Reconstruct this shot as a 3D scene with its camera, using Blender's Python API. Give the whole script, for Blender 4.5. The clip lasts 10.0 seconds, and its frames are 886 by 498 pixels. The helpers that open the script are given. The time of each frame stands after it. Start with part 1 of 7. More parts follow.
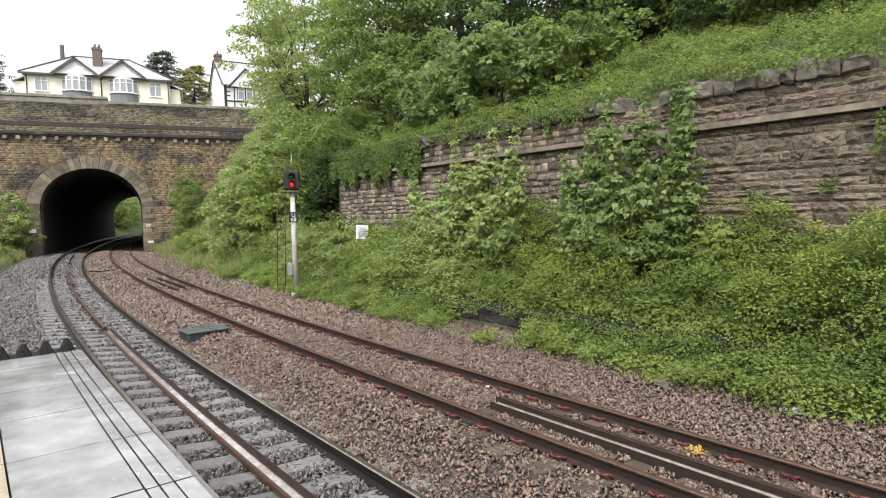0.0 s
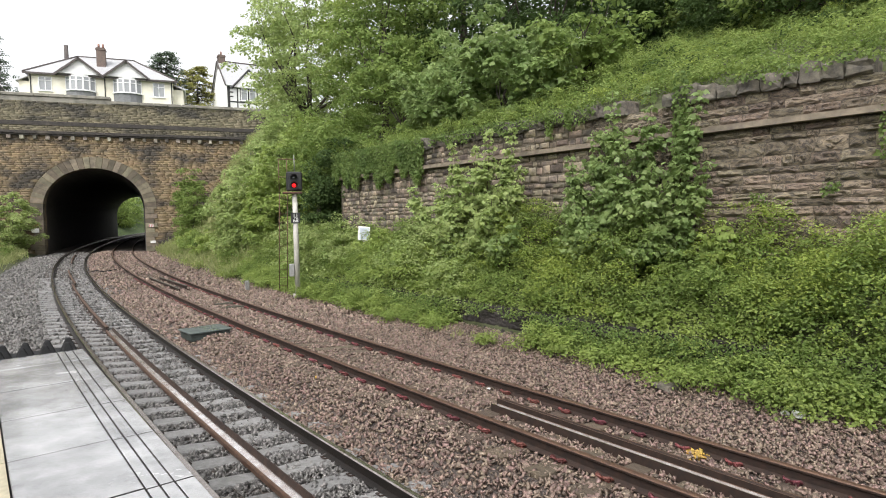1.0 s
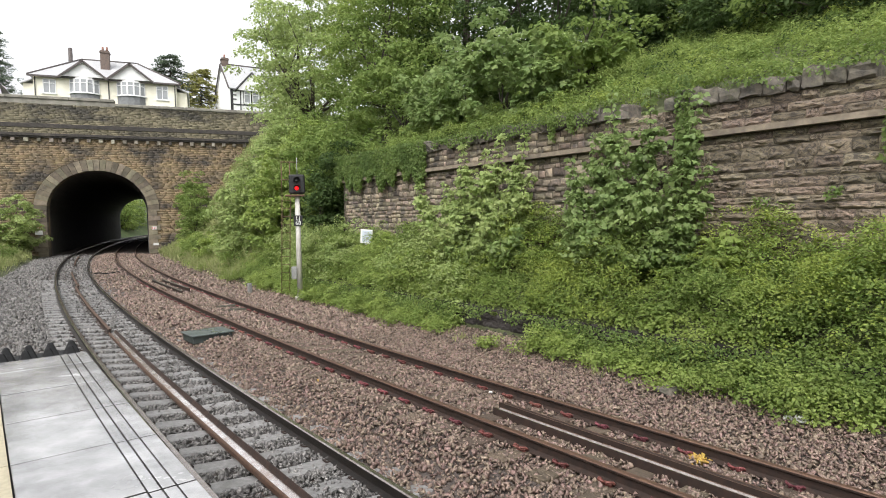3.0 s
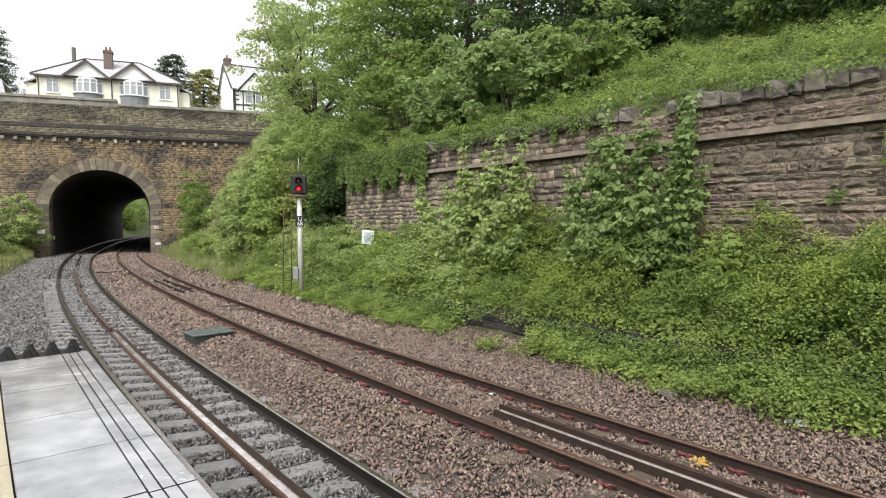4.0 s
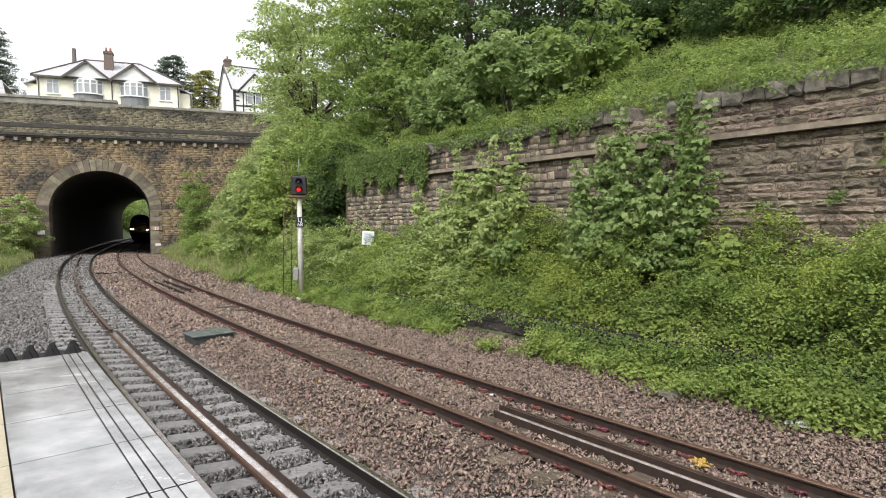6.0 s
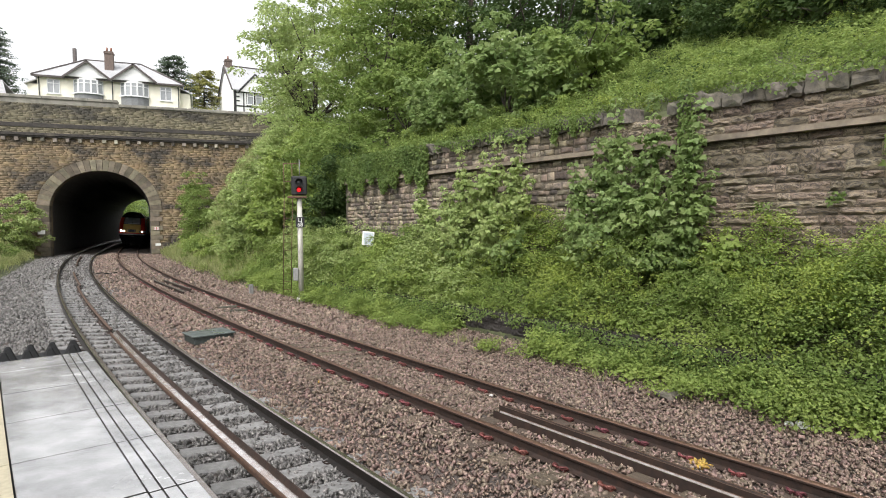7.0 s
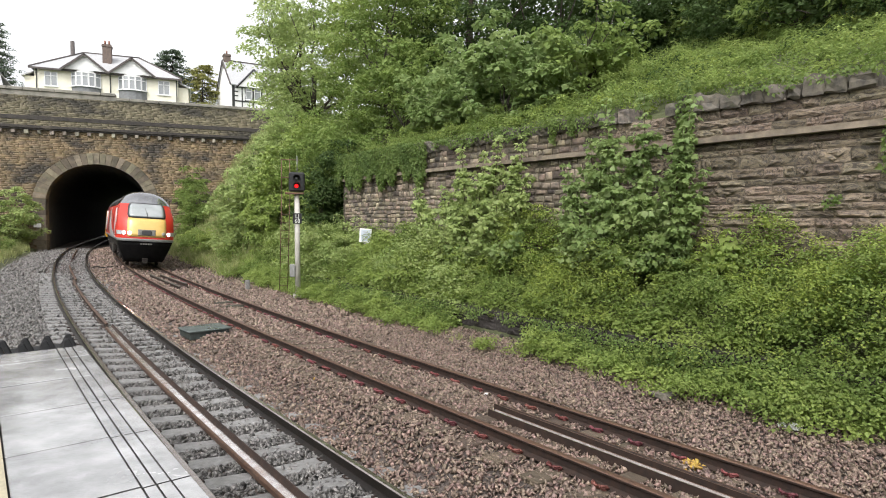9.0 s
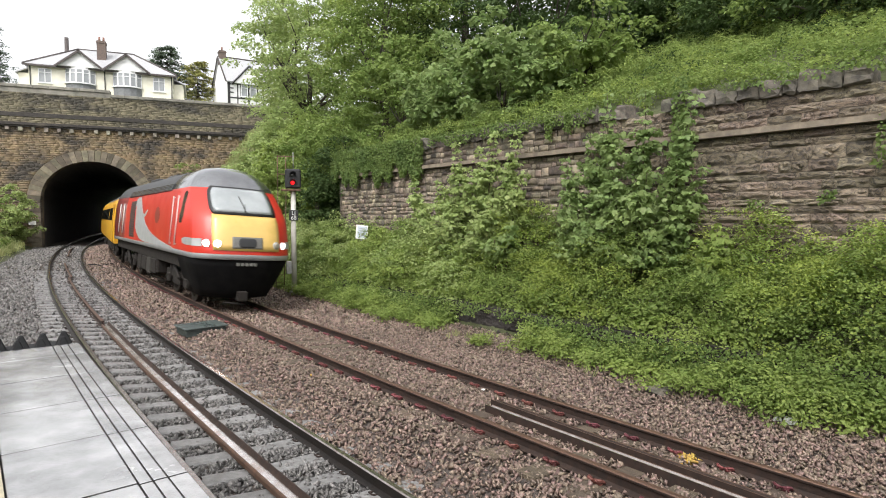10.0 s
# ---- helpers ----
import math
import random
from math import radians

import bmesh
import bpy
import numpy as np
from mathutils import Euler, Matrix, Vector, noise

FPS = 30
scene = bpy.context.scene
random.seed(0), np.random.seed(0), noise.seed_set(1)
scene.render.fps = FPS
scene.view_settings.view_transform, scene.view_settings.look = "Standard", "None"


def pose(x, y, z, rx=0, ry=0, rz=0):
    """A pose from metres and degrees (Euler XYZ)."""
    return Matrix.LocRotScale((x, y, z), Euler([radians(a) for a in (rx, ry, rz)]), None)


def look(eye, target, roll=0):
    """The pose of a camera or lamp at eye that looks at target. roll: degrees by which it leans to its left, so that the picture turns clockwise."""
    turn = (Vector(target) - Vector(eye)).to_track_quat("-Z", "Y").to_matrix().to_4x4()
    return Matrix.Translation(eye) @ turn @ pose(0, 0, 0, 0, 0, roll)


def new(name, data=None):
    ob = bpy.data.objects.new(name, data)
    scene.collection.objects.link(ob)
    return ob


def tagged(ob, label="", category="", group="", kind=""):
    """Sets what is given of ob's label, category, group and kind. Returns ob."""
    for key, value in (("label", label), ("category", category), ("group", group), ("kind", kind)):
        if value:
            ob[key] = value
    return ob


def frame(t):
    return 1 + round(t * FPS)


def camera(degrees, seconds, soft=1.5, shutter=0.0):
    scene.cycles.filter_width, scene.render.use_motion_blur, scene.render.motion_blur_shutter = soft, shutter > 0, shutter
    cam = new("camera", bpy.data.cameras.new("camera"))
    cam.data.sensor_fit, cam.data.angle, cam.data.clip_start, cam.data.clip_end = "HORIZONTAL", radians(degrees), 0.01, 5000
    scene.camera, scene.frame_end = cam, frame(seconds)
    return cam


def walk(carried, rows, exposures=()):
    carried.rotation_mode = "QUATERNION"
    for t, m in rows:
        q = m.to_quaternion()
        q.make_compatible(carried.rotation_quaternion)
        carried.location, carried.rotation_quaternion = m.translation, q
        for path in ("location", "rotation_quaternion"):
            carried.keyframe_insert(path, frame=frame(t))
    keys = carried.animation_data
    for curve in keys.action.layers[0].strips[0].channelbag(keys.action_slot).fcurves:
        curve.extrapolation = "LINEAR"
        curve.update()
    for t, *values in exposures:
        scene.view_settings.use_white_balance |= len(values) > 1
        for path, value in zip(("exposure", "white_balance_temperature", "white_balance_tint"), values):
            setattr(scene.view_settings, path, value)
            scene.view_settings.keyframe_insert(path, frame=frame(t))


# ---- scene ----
cam = camera(74.435, 10.0, soft=1.0, shutter=0.3)

# seconds, place of the eye, turn to the left, tilt and lean in degrees
PATH = [
    (0.0, -0.005, 0.017, 2.5269, -0.518, -3.400, -1.385),
    (0.5, 0.002, 0.015, 2.5302, -0.358, -3.346, -1.209),
    (1.0, -0.002, 0.014, 2.5277, -0.340, -3.232, -1.068),
    (1.5, -0.004, 0.007, 2.5362, -0.327, -3.155, -1.192),
    (2.0, -0.001, 0.009, 2.5322, -0.263, -3.030, -1.245),
    (2.5, -0.001, 0.008, 2.5361, -0.213, -2.994, -1.144),
    (4.0, -0.001, 0.003, 2.5439, 0.019, -2.853, -0.651),
    (4.5, -0.000, 0.000, 2.5417, -0.000, -2.760, -0.580),
    (5.0, -0.002, 0.005, 2.5398, 0.013, -2.697, -0.639),
    (5.5, -0.003, 0.005, 2.5427, 0.022, -2.771, -0.658),
    (7.0, -0.003, 0.000, 2.5402, 0.029, -2.704, -0.538),
    (7.5, -0.002, -0.000, 2.5414, 0.042, -2.699, -0.506),
    (8.0, 0.002, 0.004, 2.5444, -0.015, -2.767, -0.505),
    (8.5, 0.009, -0.007, 2.5473, -0.152, -2.812, -0.061),
    (9.0, 0.001, -0.005, 2.5467, -0.250, -2.920, 0.155),
    (9.5, 0.008, -0.005, 2.5388, -0.363, -3.051, 0.175),
    (10.0, 0.004, -0.006, 2.5397, -0.573, -3.247, 0.009),
]


def eye_pose(x, y, z, turn, tilt, lean):
    return pose(x, y, z, 90 + tilt, 0, turn) @ pose(0, 0, 0, 0, 0, lean)


walk(cam, [(row[0], eye_pose(*row[1:])) for row in PATH])

# ---- daylight: bright overcast ----
world = bpy.data.worlds.new("overcast_sky")
scene.world = world
world.use_nodes = True
wn, wl = world.node_tree.nodes, world.node_tree.links
wn.clear()
sky = wn.new("ShaderNodeTexSky")
sky.sky_type = 'NISHITA'
sky.sun_disc = False
sky.sun_elevation, sky.sun_rotation = radians(52), radians(200)
sky.air_density, sky.dust_density, sky.ozone_density = 1.0, 3.0, 1.0
grey = wn.new("ShaderNodeHueSaturation")
grey.inputs["Saturation"].default_value = 0.10
back = wn.new("ShaderNodeBackground")
back.inputs["Strength"].default_value = 0.15
wout = wn.new("ShaderNodeOutputWorld")
wl.new(sky.outputs[0], grey.inputs["Color"])
wl.new(grey.outputs[0], back.inputs["Color"])
wl.new(back.outputs[0], wout.inputs["Surface"])
sun = new("sun", bpy.data.lights.new("sun", 'SUN'))
sun.data.energy, sun.data.angle, sun.data.color = 0.9, radians(25), (1.0, 0.97, 0.93)
sun.matrix_world = look((-20, -45, 70), (0, 10, 0))
scene.view_settings.exposure = 1.15

# ---- materials ----


def mat(name, base, second=None, scale=4.0, rough=0.8, metal=0.0, bump=0.0, bump_scale=40.0, third=None, third_scale=0.6,
        third_from=0.5, third_to=0.7, island=0.0, each=0.0, spec=0.5, coat=0.0, rough_var=0.0, detail=6.0, stretch=None, glow=None, trans=0.0):
    """A surface of one or two tones mixed by fine noise, with stains at a larger scale, relief, and tone varied piece by piece."""
    m = bpy.data.materials.new(name)
    m.use_nodes = True
    n, l = m.node_tree.nodes, m.node_tree.links
    bsdf = n["Principled BSDF"]
    geo = n.new("ShaderNodeTexCoord")
    src = geo.outputs["Object"]
    if stretch:
        mp = n.new("ShaderNodeMapping")
        mp.inputs["Scale"].default_value = stretch
        l.new(src, mp.inputs["Vector"])
        src = mp.outputs[0]
    if each:
        # shift the pattern from piece to piece
        oi = n.new("ShaderNodeObjectInfo")
        va = n.new("ShaderNodeVectorMath")
        va.operation = 'MULTIPLY_ADD'
        va.inputs[1].default_value = (1.7, 1.7, 1.7)
        l.new(oi.outputs["Location"], va.inputs[0])
        l.new(src, va.inputs[2])
        src = va.outputs[0]

    def noise_tex(sc, det=detail, ro=0.6):
        t = n.new("ShaderNodeTexNoise")
        t.inputs["Scale"].default_value, t.inputs["Detail"].default_value, t.inputs["Roughness"].default_value = sc, det, ro
        l.new(src, t.inputs["Vector"])
        return t

    def mixed(fac, a, b):
        x = n.new("ShaderNodeMix")
        x.data_type = 'RGBA'
        l.new(fac, x.inputs[0])
        for k, v in ((6, a), (7, b)):
            if isinstance(v, tuple):
                x.inputs[k].default_value = (*v, 1)
            else:
                l.new(v, x.inputs[k])
        return x.outputs[2]

    def ramp(fac, lo, hi):
        r = n.new("ShaderNodeMapRange")
        r.inputs[1].default_value, r.inputs[2].default_value = lo, hi
        l.new(fac, r.inputs[0])
        return r.outputs[0]

    tone = base
    if second:
        tone = mixed(ramp(noise_tex(scale).outputs[0], 0.35, 0.65), base, second)
    if third:
        tone = mixed(ramp(noise_tex(third_scale, 5).outputs[0], third_from, third_to), tone, third)
    for amount, kind in ((island, "geo"), (each, "obj")):
        if amount:
            if kind == "geo":
                g = n.new("ShaderNodeNewGeometry")
                rnd = g.outputs["Random Per Island"]
            else:
                g = n.new("ShaderNodeObjectInfo")
                rnd = g.outputs["Random"]
            hs = n.new("ShaderNodeHueSaturation")
            r1 = n.new("ShaderNodeMapRange")
            r1.inputs[3].default_value, r1.inputs[4].default_value = 1 - amount, 1 + amount
            l.new(rnd, r1.inputs[0])
            l.new(r1.outputs[0], hs.inputs["Value"])
            wn1 = n.new("ShaderNodeTexWhiteNoise")
            wn1.noise_dimensions = '1D'
            l.new(rnd, wn1.inputs["W"])
            r2 = n.new("ShaderNodeMapRange")
            r2.inputs[3].default_value, r2.inputs[4].default_value = 0.5 - amount * 0.06, 0.5 + amount * 0.06
            l.new(wn1.outputs[0], r2.inputs[0])
            l.new(r2.outputs[0], hs.inputs["Hue"])
            if isinstance(tone, tuple):
                hs.inputs["Color"].default_value = (*tone, 1)
            else:
                l.new(tone, hs.inputs["Color"])
            tone = hs.outputs[0]
    if isinstance(tone, tuple):
        bsdf.inputs["Base Color"].default_value = (*tone, 1)
    else:
        l.new(tone, bsdf.inputs["Base Color"])
    bsdf.inputs["Roughness"].default_value, bsdf.inputs["Metallic"].default_value = rough, metal
    bsdf.inputs["Specular IOR Level"].default_value = spec
    bsdf.inputs["Coat Weight"].default_value = coat
    bsdf.inputs["Coat Roughness"].default_value = 0.12
    if rough_var:
        rr = n.new("ShaderNodeMapRange")
        rr.inputs[1].default_value, rr.inputs[2].default_value = 0.35, 0.65
        rr.inputs[3].default_value, rr.inputs[4].default_value = max(0.02, rough - rough_var), min(1, rough + rough_var)
        l.new(noise_tex(max(0.7, scale * 0.25)).outputs[0], rr.inputs[0])
        l.new(rr.outputs[0], bsdf.inputs["Roughness"])
    if bump:
        b = n.new("ShaderNodeBump")
        b.inputs["Strength"].default_value, b.inputs["Distance"].default_value = bump, 0.02
        l.new(noise_tex(bump_scale, 8, 0.65).outputs[0], b.inputs["Height"])
        l.new(b.outputs[0], bsdf.inputs["Normal"])
    if glow:
        bsdf.inputs["Emission Color"].default_value = (*glow[:3], 1)
        bsdf.inputs["Emission Strength"].default_value = glow[3]
    if trans:
        # thin leaf: part of the light goes through
        tr = n.new("ShaderNodeBsdfTranslucent")
        if isinstance(tone, tuple):
            tr.inputs[0].default_value = (*tone, 1)
        else:
            l.new(tone, tr.inputs[0])
        ms = n.new("ShaderNodeMixShader")
        ms.inputs[0].default_value = trans
        out = n["Material Output"]
        l.new(bsdf.outputs[0], ms.inputs[1])
        l.new(tr.outputs[0], ms.inputs[2])
        l.new(ms.outputs[0], out.inputs["Surface"])
    return m


M = {}
M["ballast_bed"] = mat("ballast_bed", (0.11, 0.085, 0.073), (0.05, 0.042, 0.038), 30, 0.85, bump=0.9, bump_scale=45)
M["stone_red"] = mat("stone_red", (0.25, 0.178, 0.14), (0.145, 0.106, 0.086), 45, 0.46, island=0.48, bump=0.3, bump_scale=120)
M["stone_grey"] = mat("stone_grey", (0.20, 0.188, 0.178), (0.09, 0.086, 0.083), 45, 0.42, island=0.6, bump=0.3, bump_scale=120)
M["rail_rust"] = mat("rail_rust", (0.046, 0.026, 0.019), (0.024, 0.016, 0.013), 12, 0.75, 0.2, bump=0.2, bump_scale=60)
M["rail_dark"] = mat("rail_dark", (0.022, 0.016, 0.013), (0.012, 0.010, 0.009), 12, 0.5, 0.2, bump=0.2, bump_scale=60)
M["rail_top_rust"] = mat("rail_top_rust", (0.15, 0.085, 0.055), (0.10, 0.06, 0.045), 20, 0.5, 0.5)
M["rail_top_bright"] = mat("rail_top_bright", (0.46, 0.42, 0.39), (0.30, 0.25, 0.22), 9, 0.2, 0.9)
M["concrete"] = mat("concrete", (0.245, 0.24, 0.235), (0.165, 0.16, 0.157), 14, 0.55, third=(0.12, 0.115, 0.11), third_scale=3, third_from=0.55, third_to=0.75, bump=0.25, bump_scale=80, each=0.15)
M["old_wood"] = mat("old_wood", (0.13, 0.095, 0.065), (0.07, 0.052, 0.04), 6, 0.85, bump=0.5, bump_scale=30, stretch=(1, 12, 4), each=0.25)
M["clip_red"] = mat("clip_red", (0.19, 0.05, 0.05), (0.12, 0.036, 0.036), 50, 0.55, 0.2, each=0.3)
# pale blotches put the sky's glare on wet concrete into the colour; third is stains
M["slab"] = mat("slab", (0.42, 0.42, 0.425), (0.23, 0.23, 0.235), 2.2, 0.16, coat=0.9, third=(0.14, 0.14, 0.145), third_scale=1.3, third_from=0.52, third_to=0.72, bump=0.22, bump_scale=55, each=0.10, rough_var=0.14)
# dark joint filling; also painted on slab flanks as the shade inside the gaps
M["slab_joint_shade"] = mat("slab_joint_shade", (0.045, 0.042, 0.04), (0.02, 0.019, 0.018), 16, 0.9)
M["yellow_line"] = mat("yellow_line", (0.45, 0.40, 0.28), (0.36, 0.32, 0.23), 25, 0.5)
M["rubber"] = mat("rubber", (0.010, 0.010, 0.011), (0.017, 0.017, 0.018), 20, 0.7, bump=0.15, spec=0.25)
M["brick_dark"] = mat("brick_dark", (0.055, 0.045, 0.042), (0.03, 0.027, 0.026), 12, 0.9, bump=0.5, bump_scale=20)
M["mortar"] = mat("mortar", (0.14, 0.115, 0.085), (0.085, 0.072, 0.056), 20, 0.95, bump=0.6, bump_scale=60)
M["grit"] = mat("grit", (0.30, 0.235, 0.16), (0.17, 0.14, 0.112), 7, 0.88, third=(0.09, 0.076, 0.064), third_scale=3.4, third_from=0.47, third_to=0.60, bump=1.0, bump_scale=26, each=0.36, detail=9)
M["grit_far"] = mat("grit_far", (0.265, 0.19, 0.108), (0.15, 0.118, 0.078), 0.8, 0.9, third=(0.058, 0.05, 0.042), third_scale=0.42, third_from=0.47, third_to=0.60, bump=0.5, bump_scale=7, island=0.12, detail=9, stretch=(0.7, 1, 1.5))
M["grit_grey"] = mat("grit_grey", (0.21, 0.18, 0.12), (0.12, 0.105, 0.072), 1.6, 0.9, third=(0.055, 0.05, 0.042), third_scale=0.6, third_from=0.46, third_to=0.64, stretch=(0.6, 1, 1.6), bump=0.6, bump_scale=14, each=0.2, island=0.1)
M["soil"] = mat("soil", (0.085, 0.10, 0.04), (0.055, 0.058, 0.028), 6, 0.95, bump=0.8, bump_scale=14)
M["grass"] = mat("grass", (0.075, 0.12, 0.03), (0.05, 0.085, 0.022), 5, 0.9, third=(0.12, 0.13, 0.05), third_scale=0.5, bump=0.8, bump_scale=30)

# ---- the line of the railway: the middle of the track by the wall ----
# an arc whose radius grows slightly; beyond the tunnel mouth a flatter one
CX, CY, RADIUS, BEND2, BEND3 = 162.719, 170.714, 221.405, 5.455, -9.829
NEAR = 3.222  # to the middle of the track by the platform
GAUGE, CANT = 0.7525, 0.0703


def _line():
    ph = np.linspace(-0.546, -0.826, 401)
    r = RADIUS + BEND2 * ph ** 2 + BEND3 * ph ** 3
    mid = np.stack([CX - r * np.cos(ph), CY + r * np.sin(ph)], 1)

    def onward(p, d, radius, length, turn):
        out, b, step = [], math.atan2(d[1], d[0]), 0.25
        p = np.array(p, float)
        for _ in range(int(length / step)):
            b += turn * step / radius
            p = p + step * np.array([math.cos(b), math.sin(b)])
            out.append(p.copy())
        return np.array(out)

    far = onward(mid[0], mid[0] - mid[1], 550, 240, -1)
    near = onward(mid[-1], mid[-1] - mid[-2], 260, 60, 1)
    pts = np.concatenate([far[::-1], mid, near])
    d = np.concatenate([[0], np.cumsum(np.linalg.norm(np.diff(pts, axis=0), axis=1))])
    return pts, d - d[len(far)]


LINE, DIST = _line()
_T = np.gradient(LINE, DIST, axis=0)
_T /= np.linalg.norm(_T, axis=1)[:, None]


def at(s, off=0.0, z=0.0):
    """A place s metres along the line from the tunnel's mouth towards the platform, off metres out on the platform's side."""
    x, y = np.interp(s, DIST, LINE[:, 0]), np.interp(s, DIST, LINE[:, 1])
    tx, ty = np.interp(s, DIST, _T[:, 0]), np.interp(s, DIST, _T[:, 1])
    return Vector((x + ty * off, y - tx * off, z))


def heading(s):
    return math.atan2(np.interp(s, DIST, _T[:, 1]), np.interp(s, DIST, _T[:, 0]))


def at_many(s, off, z):
    x, y = np.interp(s, DIST, LINE[:, 0]), np.interp(s, DIST, LINE[:, 1])
    tx, ty = np.interp(s, DIST, _T[:, 0]), np.interp(s, DIST, _T[:, 1])
    return np.stack([x + ty * off, y - tx * off, z + 0 * x], 1)


def along(s, off, z, lean=0.0):
    """Pose whose x runs along the line towards the platform, y to the wall's side, z up."""
    return Matrix.Translation(at(s, off, z)) @ Matrix.Rotation(heading(s), 4, 'Z') @ Matrix.Rotation(lean, 4, 'X')


# ---- makers ----


def empty(name, m=None):
    ob = new(name)
    if m is not None:
        ob.matrix_basis = m
    return ob


def part(name, bm, material, parent=None, label="", m=None):
    """Links a bmesh as one mesh object, under a thing or a part."""
    me = bpy.data.meshes.new(name)
    bm.to_mesh(me)
    bm.free()
    for mm in (material if isinstance(material, (list, tuple)) else [material]):
        me.materials.append(mm)
    ob = new(name, me)
    if parent is not None:
        ob.parent = parent
    if m is not None:
        ob.matrix_basis = m
    if label:
        ob["label"] = label
    return ob


def sharing(name, me, parent=None, m=None):
    ob = new(name, me)
    if parent is not None:
        ob.parent = parent
    if m is not None:
        ob.matrix_basis = m
    return ob


def raw(name, verts, faces, material, parent=None, smooth=False, mats=None):
    me = bpy.data.meshes.new(name)
    verts, faces = np.asarray(verts, np.float32), np.asarray(faces, np.int32)
    me.vertices.add(len(verts))
    me.vertices.foreach_set("co", verts.ravel())
    k = faces.shape[1]
    me.loops.add(faces.size)
    me.loops.foreach_set("vertex_index", faces.ravel())
    me.polygons.add(len(faces))
    me.polygons.foreach_set("loop_start", np.arange(0, faces.size, k, dtype=np.int32))
    for mm in (material if isinstance(material, (list, tuple)) else [material]):
        me.materials.append(mm)
    if mats is not None:
        me.polygons.foreach_set("material_index", np.asarray(mats, np.int32))
    if smooth:
        me.polygons.foreach_set("use_smooth", np.ones(len(faces), bool))
    me.update(calc_edges=True)
    ob = new(name, me)
    if parent is not None:
        ob.parent = parent
    return ob


def box(bm, x0, x1, y0, y1, z0, z1, m=None, bevel=0.0, mi=0):
    r = bmesh.ops.create_cube(bm, size=1.0)
    t = Matrix.Translation(((x0 + x1) / 2, (y0 + y1) / 2, (z0 + z1) / 2)) @ Matrix.Diagonal((x1 - x0, y1 - y0, z1 - z0, 1))
    bmesh.ops.transform(bm, matrix=(m @ t if m is not None else t), verts=r["verts"])
    faces = list({f for v in r["verts"] for f in v.link_faces})
    if bevel:
        b = bmesh.ops.bevel(bm, geom=list({e for f in faces for e in f.edges}), offset=bevel, segments=1, affect='EDGES')
        faces = b["faces"] + [f for f in faces if f.is_valid]
    for f in faces:
        if f.is_valid:
            f.material_index = mi
    return bm


def tube(bm, a, b, r0, r1=None, sides=8, mi=0):
    a, b = Vector(a), Vector(b)
    r1 = r0 if r1 is None else r1
    d = b - a
    q = d.to_track_quat('Z', 'Y').to_matrix().to_4x4()
    r = bmesh.ops.create_cone(bm, cap_ends=True, segments=sides, radius1=r0, radius2=r1, depth=d.length)
    bmesh.ops.transform(bm, matrix=Matrix.Translation((a + b) / 2) @ q, verts=r["verts"])
    for f in {f for v in r["verts"] for f in v.link_faces}:
        f.material_index = mi
        f.smooth = len(f.verts) == 4
    return bm


def strip(name, rings, material, parent=None, close=True, mats=None, smooth=False, caps=False):
    """A skin through equal rings of places."""
    n = len(rings[0])
    verts = [p for ring in rings for p in ring]
    faces, mi = [], []
    for i in range(len(rings) - 1):
        for j in range(n if close else n - 1):
            k = (j + 1) % n
            faces.append((i * n + j, i * n + k, (i + 1) * n + k, (i + 1) * n + j))
            mi.append(mats[j] if mats else 0)
    bm = bmesh.new()
    vs = [bm.verts.new(p) for p in verts]
    for f, m in zip(faces, mi):
        g = bm.faces.new([vs[i] for i in f])
        g.material_index, g.smooth = m, smooth
    if caps:
        bm.faces.new(vs[:n][::-1])
        bm.faces.new(vs[-n:])
    bmesh.ops.recalc_face_normals(bm, faces=bm.faces)
    return part(name, bm, material, parent)


M["voussoir"] = mat("voussoir", (0.20, 0.168, 0.12), (0.135, 0.115, 0.085), 3, 0.9, third=(0.08, 0.07, 0.056), third_scale=0.8, bump=0.5, bump_scale=12, each=0.38)
M["dark_stone"] = mat("dark_stone", (0.06, 0.052, 0.046), (0.035, 0.032, 0.03), 3, 0.92, third=(0.14, 0.12, 0.095), third_scale=0.4, third_from=0.6, third_to=0.75, bump=0.5, bump_scale=12)
M["corbel"] = mat("corbel", (0.26, 0.235, 0.195), (0.12, 0.105, 0.085), 2, 0.85, each=0.6, bump=0.3, bump_scale=14)
M["coping_pale"] = mat("coping_pale", (0.27, 0.255, 0.22), (0.19, 0.18, 0.15), 1.5, 0.85, third=(0.12, 0.115, 0.10), third_scale=0.8, bump=0.3, bump_scale=14, each=0.12)
M["white_paint"] = mat("white_paint", (0.72, 0.72, 0.71), (0.6, 0.6, 0.58), 8, 0.5)
M["red_paint"] = mat("red_paint", (0.5, 0.06, 0.05), (0.4, 0.05, 0.045), 10, 0.5)
# sooty brick, paler than its own tone: haze in the tunnel is coloured in
M["soot_haze"] = mat("soot_haze", (0.105, 0.096, 0.092), (0.07, 0.064, 0.062), 2, 0.95, bump=0.6, bump_scale=8)
M["asphalt"] = mat("asphalt", (0.055, 0.055, 0.056), (0.04, 0.04, 0.042), 30, 0.85, bump=0.3)
M["grit_joined"] = mat("grit_joined", (0.29, 0.235, 0.165), (0.165, 0.138, 0.112), 7, 0.88, third=(0.088, 0.076, 0.065), third_scale=2.4, third_from=0.47, third_to=0.64, bump=1.0, bump_scale=22, island=0.5, detail=8)
M["string_stone"] = mat("string_stone", (0.26, 0.215, 0.16), (0.17, 0.14, 0.105), 6, 0.9, third=(0.08, 0.065, 0.055), third_scale=1.0, bump=0.5, bump_scale=30)
